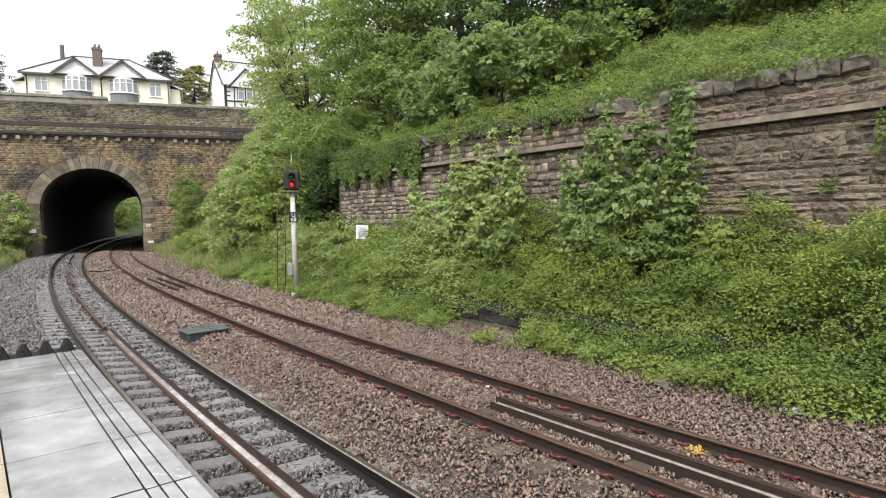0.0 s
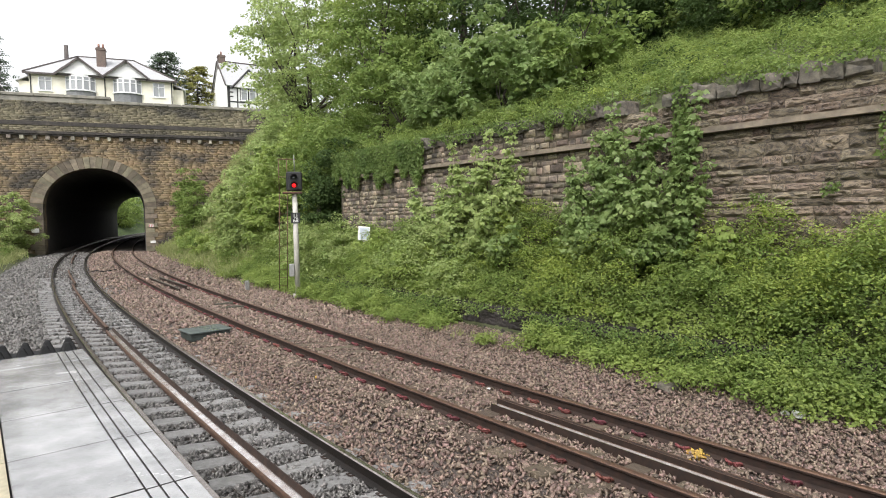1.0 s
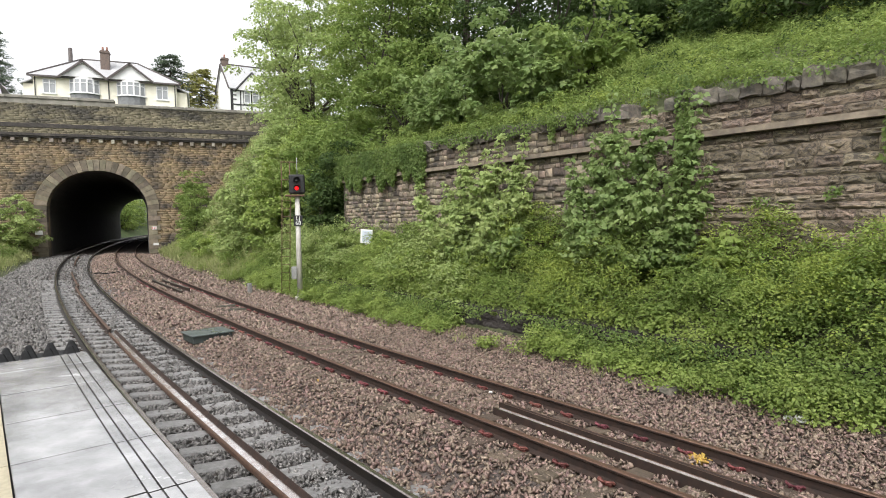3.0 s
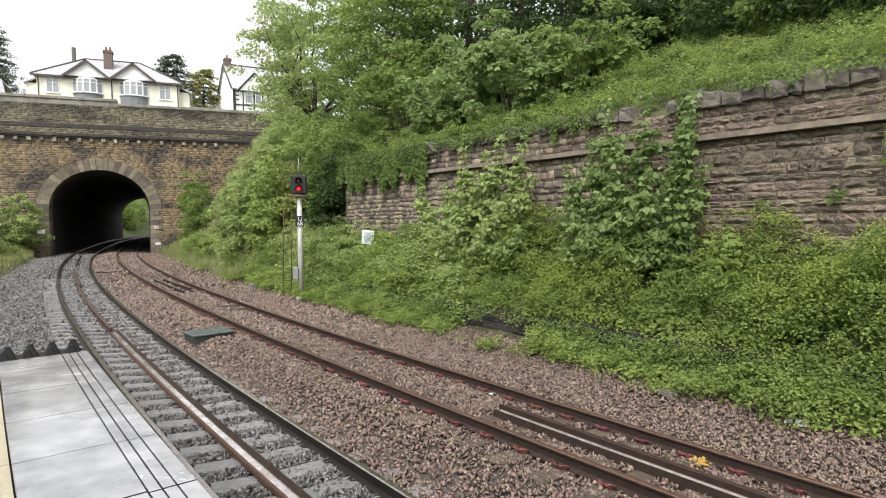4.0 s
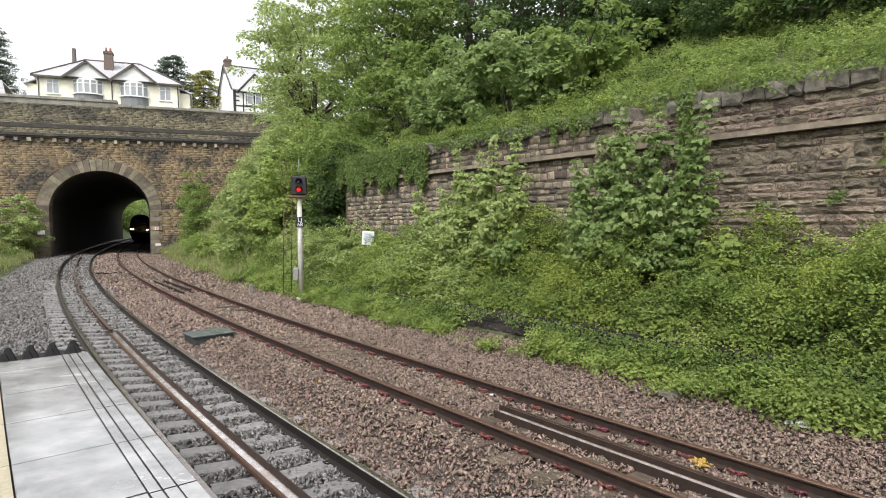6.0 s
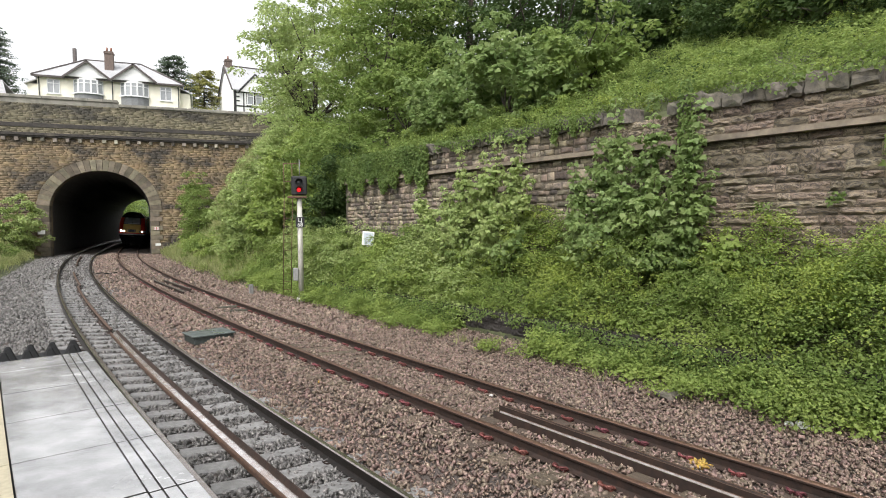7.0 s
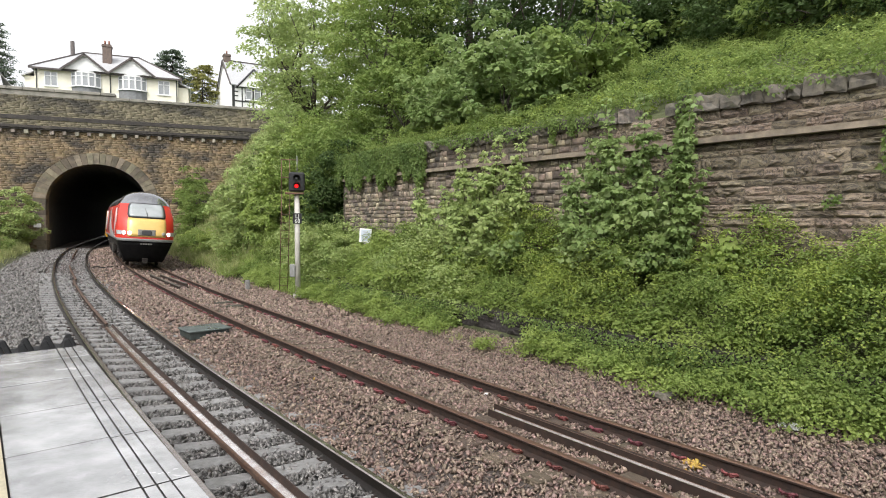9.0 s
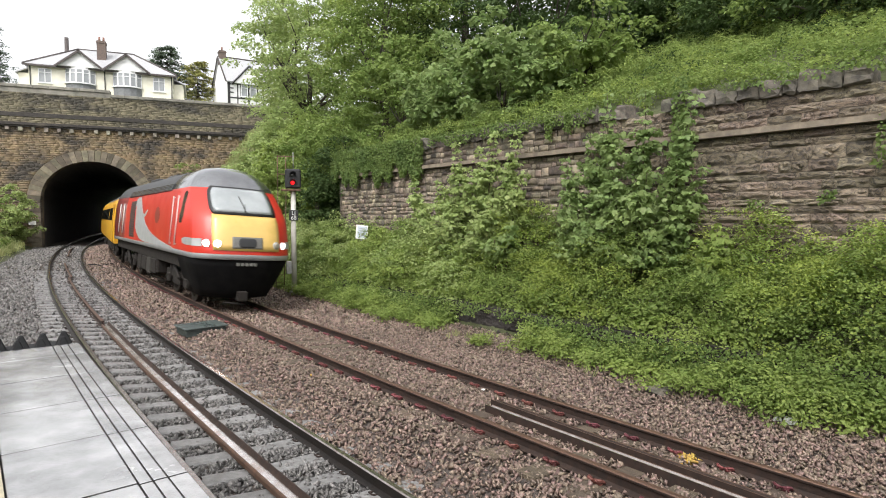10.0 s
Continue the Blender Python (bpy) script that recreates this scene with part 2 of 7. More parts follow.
M["coping_grey"] = mat("coping_grey", (0.165, 0.145, 0.115), (0.075, 0.068, 0.06), 9, 0.9, third=(0.10, 0.11, 0.06), third_scale=3, third_from=0.58, third_to=0.75, bump=0.7, bump_scale=22, each=0.3)
# near-white metal: sky sheen of a wet web put into the base colour
M["rail_sky_sheen"] = mat("rail_sky_sheen", (0.80, 0.76, 0.74), (0.55, 0.45, 0.40), 5, 0.2, 0.85, rough_var=0.08)
M["mossy"] = mat("mossy", (0.075, 0.07, 0.05), (0.045, 0.04, 0.03), 8, 0.7)
M["box_green"] = mat("box_green", (0.05, 0.062, 0.058), (0.035, 0.043, 0.04), 9, 0.6, bump=0.2)
M["box_lid"] = mat("box_lid", (0.085, 0.105, 0.10), (0.06, 0.075, 0.072), 6, 0.32, bump=0.1, rough_var=0.12)
M["yellow_spot"] = mat("yellow_spot", (0.50, 0.31, 0.05), (0.30, 0.20, 0.06), 40, 0.7, island=0.25)
M["train_red"] = mat("train_red", (0.56, 0.032, 0.016), (0.50, 0.028, 0.016), 1.2, 0.42, coat=0.15, rough_var=0.06, third=(0.33, 0.03, 0.025), third_scale=0.8, third_from=0.6, third_to=0.85)
M["train_dark_red"] = mat("train_dark_red", (0.30, 0.025, 0.03), (0.24, 0.022, 0.026), 1.5, 0.32, coat=0.5)
M["train_yellow"] = mat("train_yellow", (0.70, 0.465, 0.14), (0.64, 0.42, 0.125), 3, 0.35, coat=0.4, third=(0.6, 0.40, 0.09), third_scale=2, third_from=0.6, third_to=0.8)
M["coach_yellow"] = mat("coach_yellow", (0.64, 0.335, 0.02), (0.55, 0.285, 0.02), 1.5, 0.4, coat=0.3, third=(0.4, 0.22, 0.03), third_scale=0.9, third_from=0.58, third_to=0.8)
M["train_silver"] = mat("train_silver", (0.42, 0.43, 0.43), (0.35, 0.36, 0.36), 4, 0.4, 0.1)
M["train_roof"] = mat("train_roof", (0.40, 0.40, 0.41), (0.30, 0.30, 0.31), 2, 0.14, 0.9, coat=0.6, rough_var=0.05)
M["train_roof_grey"] = mat("train_roof_grey", (0.065, 0.065, 0.069), (0.038, 0.038, 0.04), 3, 0.5)
M["train_black"] = mat("train_black", (0.004, 0.004, 0.0045), (0.008, 0.0075, 0.0075), 4, 0.8, bump=0.15, spec=0.1)
M["train_under"] = mat("train_under", (0.014, 0.012, 0.011), (0.028, 0.023, 0.02), 5, 0.8, bump=0.3, bump_scale=20, spec=0.25)
# windscreen: pale base colour stands in for the sky mirrored in the glass
M["glass_sky_pale"] = mat("glass_sky_pale", (0.36, 0.38, 0.385), (0.28, 0.30, 0.305), 1.3, 0.05, coat=1.0, spec=0.8)
M["dark_glass"] = mat("dark_glass", (0.012, 0.014, 0.015), rough=0.06, coat=0.6)
M["seal"] = mat("seal", (0.02, 0.02, 0.021), rough=0.45)
M["lamp_on"] = mat("lamp_on", (0.9, 0.9, 0.88), rough=0.2, glow=(1.0, 0.95, 0.88, 13.0))
M["lamp_off"] = mat("lamp_off", (0.36, 0.33, 0.27), rough=0.12, coat=1.0)
M["white_rail"] = mat("white_rail", (0.62, 0.60, 0.58), (0.5, 0.48, 0.46), 9, 0.4)
M["hatch"] = mat("hatch", (0.16, 0.155, 0.14), (0.12, 0.115, 0.105), 10, 0.5)
M["slat"] = mat("slat", (0.20, 0.12, 0.11), (0.14, 0.09, 0.085), 8, 0.5)
M["gear_grey"] = mat("gear_grey", (0.045, 0.04, 0.034), (0.026, 0.023, 0.02), 6, 0.7)
M["wheel_steel"] = mat("wheel_steel", (0.05, 0.043, 0.038), (0.03, 0.026, 0.023), 6, 0.5, 0.5)
M["board_face"] = mat("board_face", (0.45, 0.50, 0.56), (0.38, 0.43, 0.5), 7, 0.4)

# ---- ground ----
S_PORTAL, S_EXIT = 0.0, -66.0
WALL_FROM, WALL_TO, WALL_OFF = 39.3, 72.0, -5.8
LOW_FROM, LOW_TO, LOW_OFF = 34.0, 64.0, -3.75
WALL_BASE, STRING_Z, COPING_Z, WALL_TOP = 1.2, 4.04, 4.70, 5.02
PLAT_EDGE, PLAT_TOP, PLAT_END = 4.55, 0.93, 52.29


def smooth(a, b, x):
    t = np.clip((x - a) / (b - a), 0, 1)
    return t * t * (3 - 2 * t)


BANK_OPEN = ((-60, 15), (-30, 13.4), (-20, 11.6), (-15, 8.9), (-10, 5.0), (-6.4, 2.0), (-5.9, 1.75), (-4.4, 0.62), (-4.0, 0.40), (-3.7, 0.05), (-3.0, -0.26), (-2.6, -0.34))
# the slope steepens where it meets the tunnel mouth
BANK_PORTAL = ((-60, 15), (-20, 12.6), (-14, 11.4), (-11.2, 9.9), (-9.2, 7.0), (-7.2, 3.7), (-6, 2.0), (-4.8, 0.75), (-3.9, 0.1), (-3.0, -0.26), (-2.6, -0.34))
BANK_WALL = ((-60, 20), (-30, 15.5), (-22, 12.2), (-14, 8.0), (-10, 6.4), (-6.3, 4.85), (-6.1, 1.85), (-4.0, 0.46), (-3.85, 0.42), (-3.75, -0.15), (-3.0, -0.27), (-2.6, -0.34))
BANK_LEFT = ((2.6, -0.36), (5.8, -0.3), (6.4, -0.2), (7.5, 0.1), (10, 1.5), (26, 12.2), (60, 14))


def ground_z(s, off):
    s, off = np.asarray(s, float), np.asarray(off, float)
    o = np.interp(off, *np.array(BANK_OPEN).T)
    p = np.interp(off, *np.array(BANK_PORTAL).T)
    o = p + (o - p) * smooth(8.0, 22.0, s)
    w = np.interp(off, *np.array(BANK_WALL).T)
    lf = np.interp(off, *np.array(BANK_LEFT).T)
    k = smooth(38.0, 39.8, s)
    z = np.where(off < 0, o * (1 - k) + w * k, lf)
    return z


def lumps(x, y, size, amount):
    return amount * np.array([noise.noise((a / size, b / size, 3.1)) for a, b in zip(x, y)])


def ground_sheet(name, s_list, off_list, zf, label, material):
    S, O = np.meshgrid(s_list, off_list, indexing='ij')
    s, o = S.ravel(), O.ravel()
    z = zf(s, o)
    v = at_many(s, o, z)
    amount = np.clip((np.maximum(-o - 4.5, o - 7)) / 4, 0, 1)
    v[:, 2] += lumps(v[:, 0], v[:, 1], 2.5, 0.22) * amount
    n = len(off_list)
    f = [(i * n + j, i * n + j + 1, (i + 1) * n + j + 1, (i + 1) * n + j) for i in range(len(s_list) - 1) for j in range(n - 1)]
    ob = raw(name, v, f, material, smooth=True)
    return tagged(ob, label, "ground", kind="structure")


OFFS = sorted(set([-60, -45, -30, -24, -20, -17, -15, -13, -11.5, -10, -9, -8, -7.2, -6.5, -6.3, -6.1, -5.7, -5.3, -4.8, -4.4, -4.0, -3.85, -3.75, -3.5, -3.2, -2.8, -2.4, -1.6, -0.8, 0,
                   0.8, 1.6, 2.4, 3.2, 4, 4.6, 5.2, 5.8, 6.4, 7, 7.6, 8.5, 10, 12, 15, 19, 24, 30, 45, 60]))
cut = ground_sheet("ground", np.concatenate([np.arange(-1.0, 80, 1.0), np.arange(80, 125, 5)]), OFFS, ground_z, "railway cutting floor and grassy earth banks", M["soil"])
far_off = [-40, -30, -22, -16, -12, -9, -7, -5, -3.5, -2.5, 0, 2, 4, 6, 7, 8.5, 10.5, 13, 17, 22, 30, 40]
ground_sheet("ground", np.arange(-195, S_EXIT + 1, 4.0), far_off, lambda s, o: np.interp(o, (-40, -16, -4, -3, 6.4, 7.5, 20, 40), (15, 11, 0.4, -0.2, -0.2, 0.4, 11, 15)), "grassy railway cutting beyond the tunnel", M["grass"])
# wide land to the horizon, below the cutting
bm = bmesh.new()
box(bm, -2500, 2500, -2500, 2500, -4.0, -3.0)
tagged(part("ground", bm, M["grass"]), "wide grassy land reaching the horizon", "ground", kind="structure")

# ---- ballast bed ----
bed_off = [-3.6, -3.1, -2.5, -1.9, -1.3, -0.95, -0.5, 0, 0.5, 0.95, 1.35, 1.7, 2.1, 2.5, 2.8, 3.3, 3.8, 4.2, 4.7, 5.3, 5.9, 6.5]


def bed_z(o):
    return np.interp(o, (-3.6, -3.1, -2.4, -1.3, 1.3, 1.65, 2.0, 4.5, 5.2, 6.5), (-0.11, -0.22, -0.28, -0.25, -0.085, -0.12, -0.24, -0.09, -0.15, -0.22))


ss = np.arange(-190, 118, 0.5)
S, O = np.meshgrid(ss, bed_off, indexing='ij')
v = at_many(S.ravel(), O.ravel(), bed_z(O.ravel()) - 0.035)
v[:, 2] += lumps(v[:, 0], v[:, 1], 0.6, 0.02)
n = len(bed_off)
bed = raw("ballast_bed", v, [(i * n + j, i * n + j + 1, (i + 1) * n + j + 1, (i + 1) * n + j) for i in range(len(ss) - 1) for j in range(n - 1)], M["ballast_bed"], smooth=True)
tagged(bed, "bed of crushed red-brown and grey ballast under the tracks", "ballast", kind="structure")

# ---- rails ----
# profile: across, height; head, web, foot
RAIL = ((-0.024, 0.0), (-0.036, -0.012), (-0.036, -0.03), (-0.012, -0.045), (-0.010, -0.125), (-0.07, -0.148), (-0.07, -0.158),
        (0.07, -0.158), (0.07, -0.148), (0.010, -0.125), (0.012, -0.045), (0.036, -0.03), (0.036, -0.012), (0.024, 0.0))


def rail(parent, s0, s1, off, z, top, name="rail", drift=0.0, side=None, step=0.5, label=""):
    rings = []
    count = max(2, int((s1 - s0) / step))
    for i in range(count + 1):
        s = s0 + (s1 - s0) * i / count
        o = off + drift * i / count
        rings.append([at(s, o + a, z + h) for a, h in RAIL])
    return strip(name, rings, [side or M["rail_rust"], top], parent, mats=[1] + [0] * 11 + [1, 1], caps=True)


tracks = {}
for key, mid, label, top in (("far", 0.0, "railway track with rusty rails, wooden sleepers and red clips", M["rail_top_rust"]),
                             ("near", NEAR, "railway track with rails on grey concrete sleepers beside the platform", M["rail_top_bright"])):
    t = tagged(empty("railway_track"), label, "railway track", kind="structure")
    tracks[key] = t
    for sign in (1, -1):
        rail(t, -190, 116, mid + GAUGE * sign, GAUGE * CANT * sign, top, side=M["rail_rust" if key == "far" else "rail_dark"])

# ---- platform ----
platform = tagged(empty("platform"), "wet grey concrete slab railway platform with grooved edge and painted sky glare", "platform", kind="structure")
SLAB = 1.02


def joint(i):
    """Where the slabs meet; the first one is cut short."""
    return PLAT_END if i == 0 else 52.93 + (i - 1) * SLAB


rings = []
for s in np.arange(PLAT_END + 0.02, PLAT_END + 34, 0.9):
    rings.append([at(s, PLAT_EDGE + 0.06, -0.3), at(s, PLAT_EDGE + 0.06, PLAT_TOP - 0.034), at(s, 12.0, PLAT_TOP - 0.034), at(s, 12.0, -0.3)])
strip("platform_core", rings, M["slab_joint_shade"], platform, close=True, caps=True)
lanes = ((PLAT_EDGE, 4.660), (4.670, 4.744), (4.754, 4.822), (4.832, 5.45), (5.47, 6.1), (6.12, 7.2), (7.22, 8.1), (8.12, 9.0), (9.02, 9.9), (9.92, 12.0))
for li, (a, b) in enumerate(lanes):
    if li == 4:
        continue
    shift = 0.0 if li > 2 else 0.02
    for i in range(34):
        s0 = joint(i) + 0.010 + (shift if i else 0)
        s1 = joint(i + 1) - 0.010 + shift
        bm = bmesh.new()
        tilt = random.uniform(-0.002, 0.002)
        lo = [bm.verts.new(at(s, o, PLAT_TOP - 0.05)) for s, o in ((s0, a), (s0, b), (s1, b), (s1, a))]
        e = 0.006
        md = [bm.verts.new(at(s, o, PLAT_TOP - 0.004 + tilt)) for s, o in ((s0, a), (s0, b), (s1, b), (s1, a))]
        hi = [bm.verts.new(at(s, o, PLAT_TOP + tilt)) for s, o in ((s0 + e, a + e), (s0 + e, b - e), (s1 - e, b - e), (s1 - e, a + e))]
        for k in range(4):
            j = (k + 1) % 4
            # flanks coloured dark for the shade down in the joint
            bm.faces.new((lo[k], lo[j], md[j], md[k])).material_index = 1
            bm.faces.new((md[k], md[j], hi[j], hi[k]))
        bm.faces.new(hi)
        bmesh.ops.recalc_face_normals(bm, faces=bm.faces)
        part("slab", bm, [M["slab"], M["slab_joint_shade"]], platform)
# tactile warning strip with domes
for i in range(34):
    s0, s1 = joint(i) + 0.006, joint(i + 1) - 0.006
    bm = bmesh.new()
    rings = [[at(s, o, z) for o, z in ((5.462, PLAT_TOP - 0.05), (5.462, PLAT_TOP), (6.1, PLAT_TOP), (6.1, PLAT_TOP - 0.05))] for s in (s0, s1)]
    for r in rings:
        r[:] = [bm.verts.new(p) for p in r]
    for k in range(4):
        bm.faces.new((rings[0][k], rings[0][(k + 1) % 4], rings[1][(k + 1) % 4], rings[1][k]))
    bm.faces.new(rings[0]), bm.faces.new(rings[1])
    bmesh.ops.recalc_face_normals(bm, faces=bm.faces)
    if i < 8:
        for a in range(13):
            for b in range(9):
                p = at(s0 + 0.035 + a * 0.068, 5.53 + b * 0.068, PLAT_TOP)
                r = bmesh.ops.create_cone(bm, cap_ends=True, segments=6, radius1=0.014, radius2=0.009, depth=0.006)
                bmesh.ops.translate(bm, vec=p + Vector((0, 0, 0.003)), verts=r["verts"])
    part("tactile_slab", bm, M["yellow_line"], platform, "worn buff-yellow tactile slab")

# ---- tunnel mouth ----
PORTAL = Matrix(((0.9252, -0.3794, 0, -30.555), (0.3794, 0.9252, 0, 52.267), (0, 0, 1, 0), (0, 0, 0, 1)))
HALF, SPRING, RISE, RING = 3.94, 3.86, 3.5, 0.95
STRING_LOW, STRING_TOP, PARAPET = 9.95, 10.45, 13.3
XL, XR, STEP_X = -26.0, 20.0, 2.7


def arch(a, b, n=28):
    return [(a * math.cos(math.pi * i / n), SPRING + b * math.sin(math.pi * i / n)) for i in range(n + 1)]


portal = tagged(empty("tunnel_portal", PORTAL), "weathered brown sandstone railway tunnel portal with arched opening and parapet", "tunnel portal", kind="structure")
# backing wall: thick, with the opening through it
bm = bmesh.new()
edge = [(HALF, -1.0)] + arch(HALF, RISE) + [(-HALF, -1.0)]
outer = [(XR, -1.0)] + [(XR + (XL - XR) * i / 28, PARAPET - 0.3) for i in range(29)] + [(XL, -1.0)]
rows = {}
for y in (0.0, 1.1):
    rows[y] = ([bm.verts.new((x, y, z)) for x, z in edge], [bm.verts.new((x, y, z)) for x, z in outer])
for i in range(len(edge) - 1):
    a, b = rows[0.0]
    bm.faces.new((a[i], a[i + 1], b[i + 1], b[i]))
    c, d = rows[1.1]
    bm.faces.new((c[i + 1], c[i], d[i], d[i + 1]))
    bm.faces.new((a[i + 1], a[i], c[i], c[i + 1]))
    bm.faces.new((b[i], b[i + 1], d[i + 1], d[i]))
part("wall", bm, M["grit_far"], portal)


def half_gap(z):
    """Half the width that the arch ring takes at this height."""
    if z < SPRING:
        return HALF + 0.75 + (0.25 if int(z / 0.42) % 2 else 0)
    k = (z - SPRING) / (RISE + RING)
    return (HALF + RING) * math.sqrt(max(0.0, 1 - k * k)) if k < 1 else 0.0


# coursed stones of the face, joined
V, F = [], []


def face_block(x0, x1, z0, z1, y0, y1):
    g = 0.0
    k = len(V)
    j = [random.uniform(0, 0.001) for _ in range(4)]
    V.extend([(x0 + g, y1, z0 + g), (x1 - g, y1, z0 + g), (x1 - g, y1, z1 - g), (x0 + g, y1, z1 - g),
              (x0 + g + j[0], y0, z0 + g + j[1]), (x1 - g - j[2], y0, z0 + g + j[0]), (x1 - g - j[3], y0, z1 - g - j[1]), (x0 + g + j[2], y0, z1 - g - j[3])])
    F.extend([(k + 4, k + 5, k + 6, k + 7), (k, k + 1, k + 5, k + 4), (k + 1, k + 2, k + 6, k + 5), (k + 2, k + 3, k + 7, k + 6), (k + 3, k, k + 4, k + 7)])


def run(xa, xb, z0, z1, proud):
    x = xa
    while x < xb - 0.05:
        w = random.uniform(0.18, 0.95)
        x1 = xb if x + w > xb - 0.25 else x + w
        face_block(x, x1, z0, z1, -random.uniform(*proud), 0.02)
        x = x1


z = 0.0
while z < STRING_LOW - 0.05:
    h = min(random.uniform(0.11, 0.23), STRING_LOW - z)
    g = half_gap(z + h / 2)
    if g > 0.1:
        run(XL, -g, z, z + h, (0.010, 0.013)), run(g, XR, z, z + h, (0.010, 0.013))
    else:
        run(XL, XR, z, z + h, (0.010, 0.013))
    z += h
face_lower = raw("face_stones", V, F, M["grit_far"], portal)
face_lower["kind"] = "stuff"
V, F = [], []
z = STRING_TOP
while z < PARAPET - 0.36:
    h = min(random.uniform(0.11, 0.2), PARAPET - 0.3 - z)
    run(XL, XR, z, z + h, (0.010, 0.013))
    z += h
face_upper = raw("parapet_stones", V, F, M["grit_grey"], portal)
face_upper["kind"] = "stuff"
# arch ring and jambs
n = 29
for i in range(n):
    a0, a1 = math.pi * i / n, math.pi * (i + 1) / n
    bm = bmesh.new()
    deep = 0.10 + random.uniform(-0.015, 0.02)
    vs = []
    for y in (-deep, 0.7):
        for a, (ra, rb) in ((a0 + 0.004, (HALF - 0.02, RISE - 0.02)), (a1 - 0.004, (HALF - 0.02, RISE - 0.02)), (a1 - 0.004, (HALF + RING, RISE + RING)), (a0 + 0.004, (HALF + RING, RISE + RING))):
            vs.append(bm.verts.new((ra * math.cos(a), y, SPRING + rb * math.sin(a))))
    for q in ((0, 1, 2, 3), (7, 6, 5, 4), (0, 4, 5, 1), (1, 5, 6, 2), (2, 6, 7, 3), (3, 7, 4, 0)):
        bm.faces.new([vs[k] for k in q])
    bmesh.ops.recalc_face_normals(bm, faces=bm.faces)
    part("voussoir", bm, M["voussoir"], portal)
for side in (-1, 1):
    z = -0.2
    k = 0
    while z < SPRING - 0.02:
        h = min(0.43, SPRING - z)
        w = 0.98 if k % 2 else 0.73
        bm = bmesh.new()
        x0, x1 = sorted((side * (HALF - 0.02), side * (HALF + w)))
        box(bm, x0, x1, -0.09 - random.uniform(0, 0.02), 0.6, z + 0.008, z + h - 0.008, bevel=0.02)
        part("quoin", bm, M["voussoir"], portal)
        z += h
        k += 1
# string course, corbels and parapet copings
bm = bmesh.new()
box(bm, XL, XR, -0.32, 0.02, STRING_TOP - 0.22, STRING_TOP)
box(bm, XL, XR, -0.22, 0.02, STRING_TOP - 0.36, STRING_TOP - 0.222)
part("string_course", bm, M["dark_stone"], portal)
x = XL + 0.4
while x < XR:
    bm = bmesh.new()
    w, drop = random.uniform(0.13, 0.17), random.uniform(0.16, 0.24)
    box(bm, x - w, x + w, -0.20, 0.02, STRING_LOW - drop, STRING_LOW + 0.135, bevel=0.03)
    part("corbel", bm, M["corbel"], portal)
    x += 0.93
bm = bmesh.new()
box(bm, XL, XR, -0.05, 0.02, STRING_TOP + 0.52, STRING_TOP + 0.86)
part("band", bm, M["dark_stone"], portal)
x = XL
while x < XR:
    w = 1.15
    top = PARAPET + (0.36 if x + w < STEP_X else 0.0)
    bm = bmesh.new()
    box(bm, x + 0.008, x + w - 0.008, -0.12, 0.75, top - 0.26, top, bevel=0.03)
    box(bm, x, x + w, -0.02, 0.6, PARAPET - 0.31, top - 0.262)
    part("coping_stone", bm, M["coping_pale"], portal)
    x += w
# small plates on the jambs
for x, z, w, h, mm in ((-4.55, 1.75, 0.55, 0.36, "white_paint"), (-4.5, 2.25, 0.45, 0.26, "red_white"), (4.4, 2.0, 0.4, 0.28, "red_white"), (4.5, 0.55, 0.45, 0.22, "white_paint")):
    bm = bmesh.new()
    box(bm, x - w / 2, x + w / 2, -0.16, -0.12, z, z + h, bevel=0.006)
    if mm == "red_white":
        for i in (-1, 0, 1):
            box(bm, x + i * w / 3 - w / 14, x + i * w / 3 + w / 14, -0.164, -0.158, z + 0.02, z + h - 0.02, mi=1)
    p = part("plate", bm, [M["white_paint"], M["red_paint"]], portal, "small white plate with red stripes" if mm == "red_white" else "small white metal plate")

# tunnel lining, swept along the line
rings = []
prof_in = [(HALF, -0.6), (HALF, 1.8)] + arch(HALF, RISE, 20) + [(-HALF, 1.8), (-HALF, -0.6)]
prof_out = [(x * 1.16, z * 1.10 if z > 0 else z) for x, z in prof_in][::-1]
TUNNEL_OFF = 1.95
for s in np.arange(S_EXIT, S_PORTAL - 0.4, 2.0):
    k = (s - S_EXIT) / (S_PORTAL - S_EXIT)
    # profile x: to the wall's side
    rings.append([at(s, TUNNEL_OFF + 0.1 * k - x, z) for x, z in prof_in + prof_out])
last = [PORTAL @ Vector((x, 0.9, z)) for x, z in prof_in + prof_out]
rings.append(last)
tunnel = strip("tunnel_lining", rings, M["soot_haze"], smooth=False)
tagged(tunnel, "sooty dark brick lining of the curving tunnel, lifted by painted haze", "tunnel", kind="structure")
exit_m = along(S_EXIT, TUNNEL_OFF, 0)
bm = bmesh.new()
edge2 = [(HALF, -1.0)] + arch(HALF, RISE) + [(-HALF, -1.0)]
outer2 = [(22, -1.0)] + [(22 - 44 * i / 28, 13) for i in range(29)] + [(-22, -1.0)]
rr = []
for y in (0.0, -0.9):
    rr.append(([bm.verts.new((y, x, z)) for x, z in edge2], [bm.verts.new((y, x, z)) for x, z in outer2]))
for i in range(len(edge2) - 1):
    (a, b), (c, d) = rr
    bm.faces.new((a[i], a[i + 1], b[i + 1], b[i]))
    bm.faces.new((c[i + 1], c[i], d[i], d[i + 1]))
    bm.faces.new((a[i + 1], a[i], c[i], c[i + 1]))
bmesh.ops.recalc_face_normals(bm, faces=bm.faces)
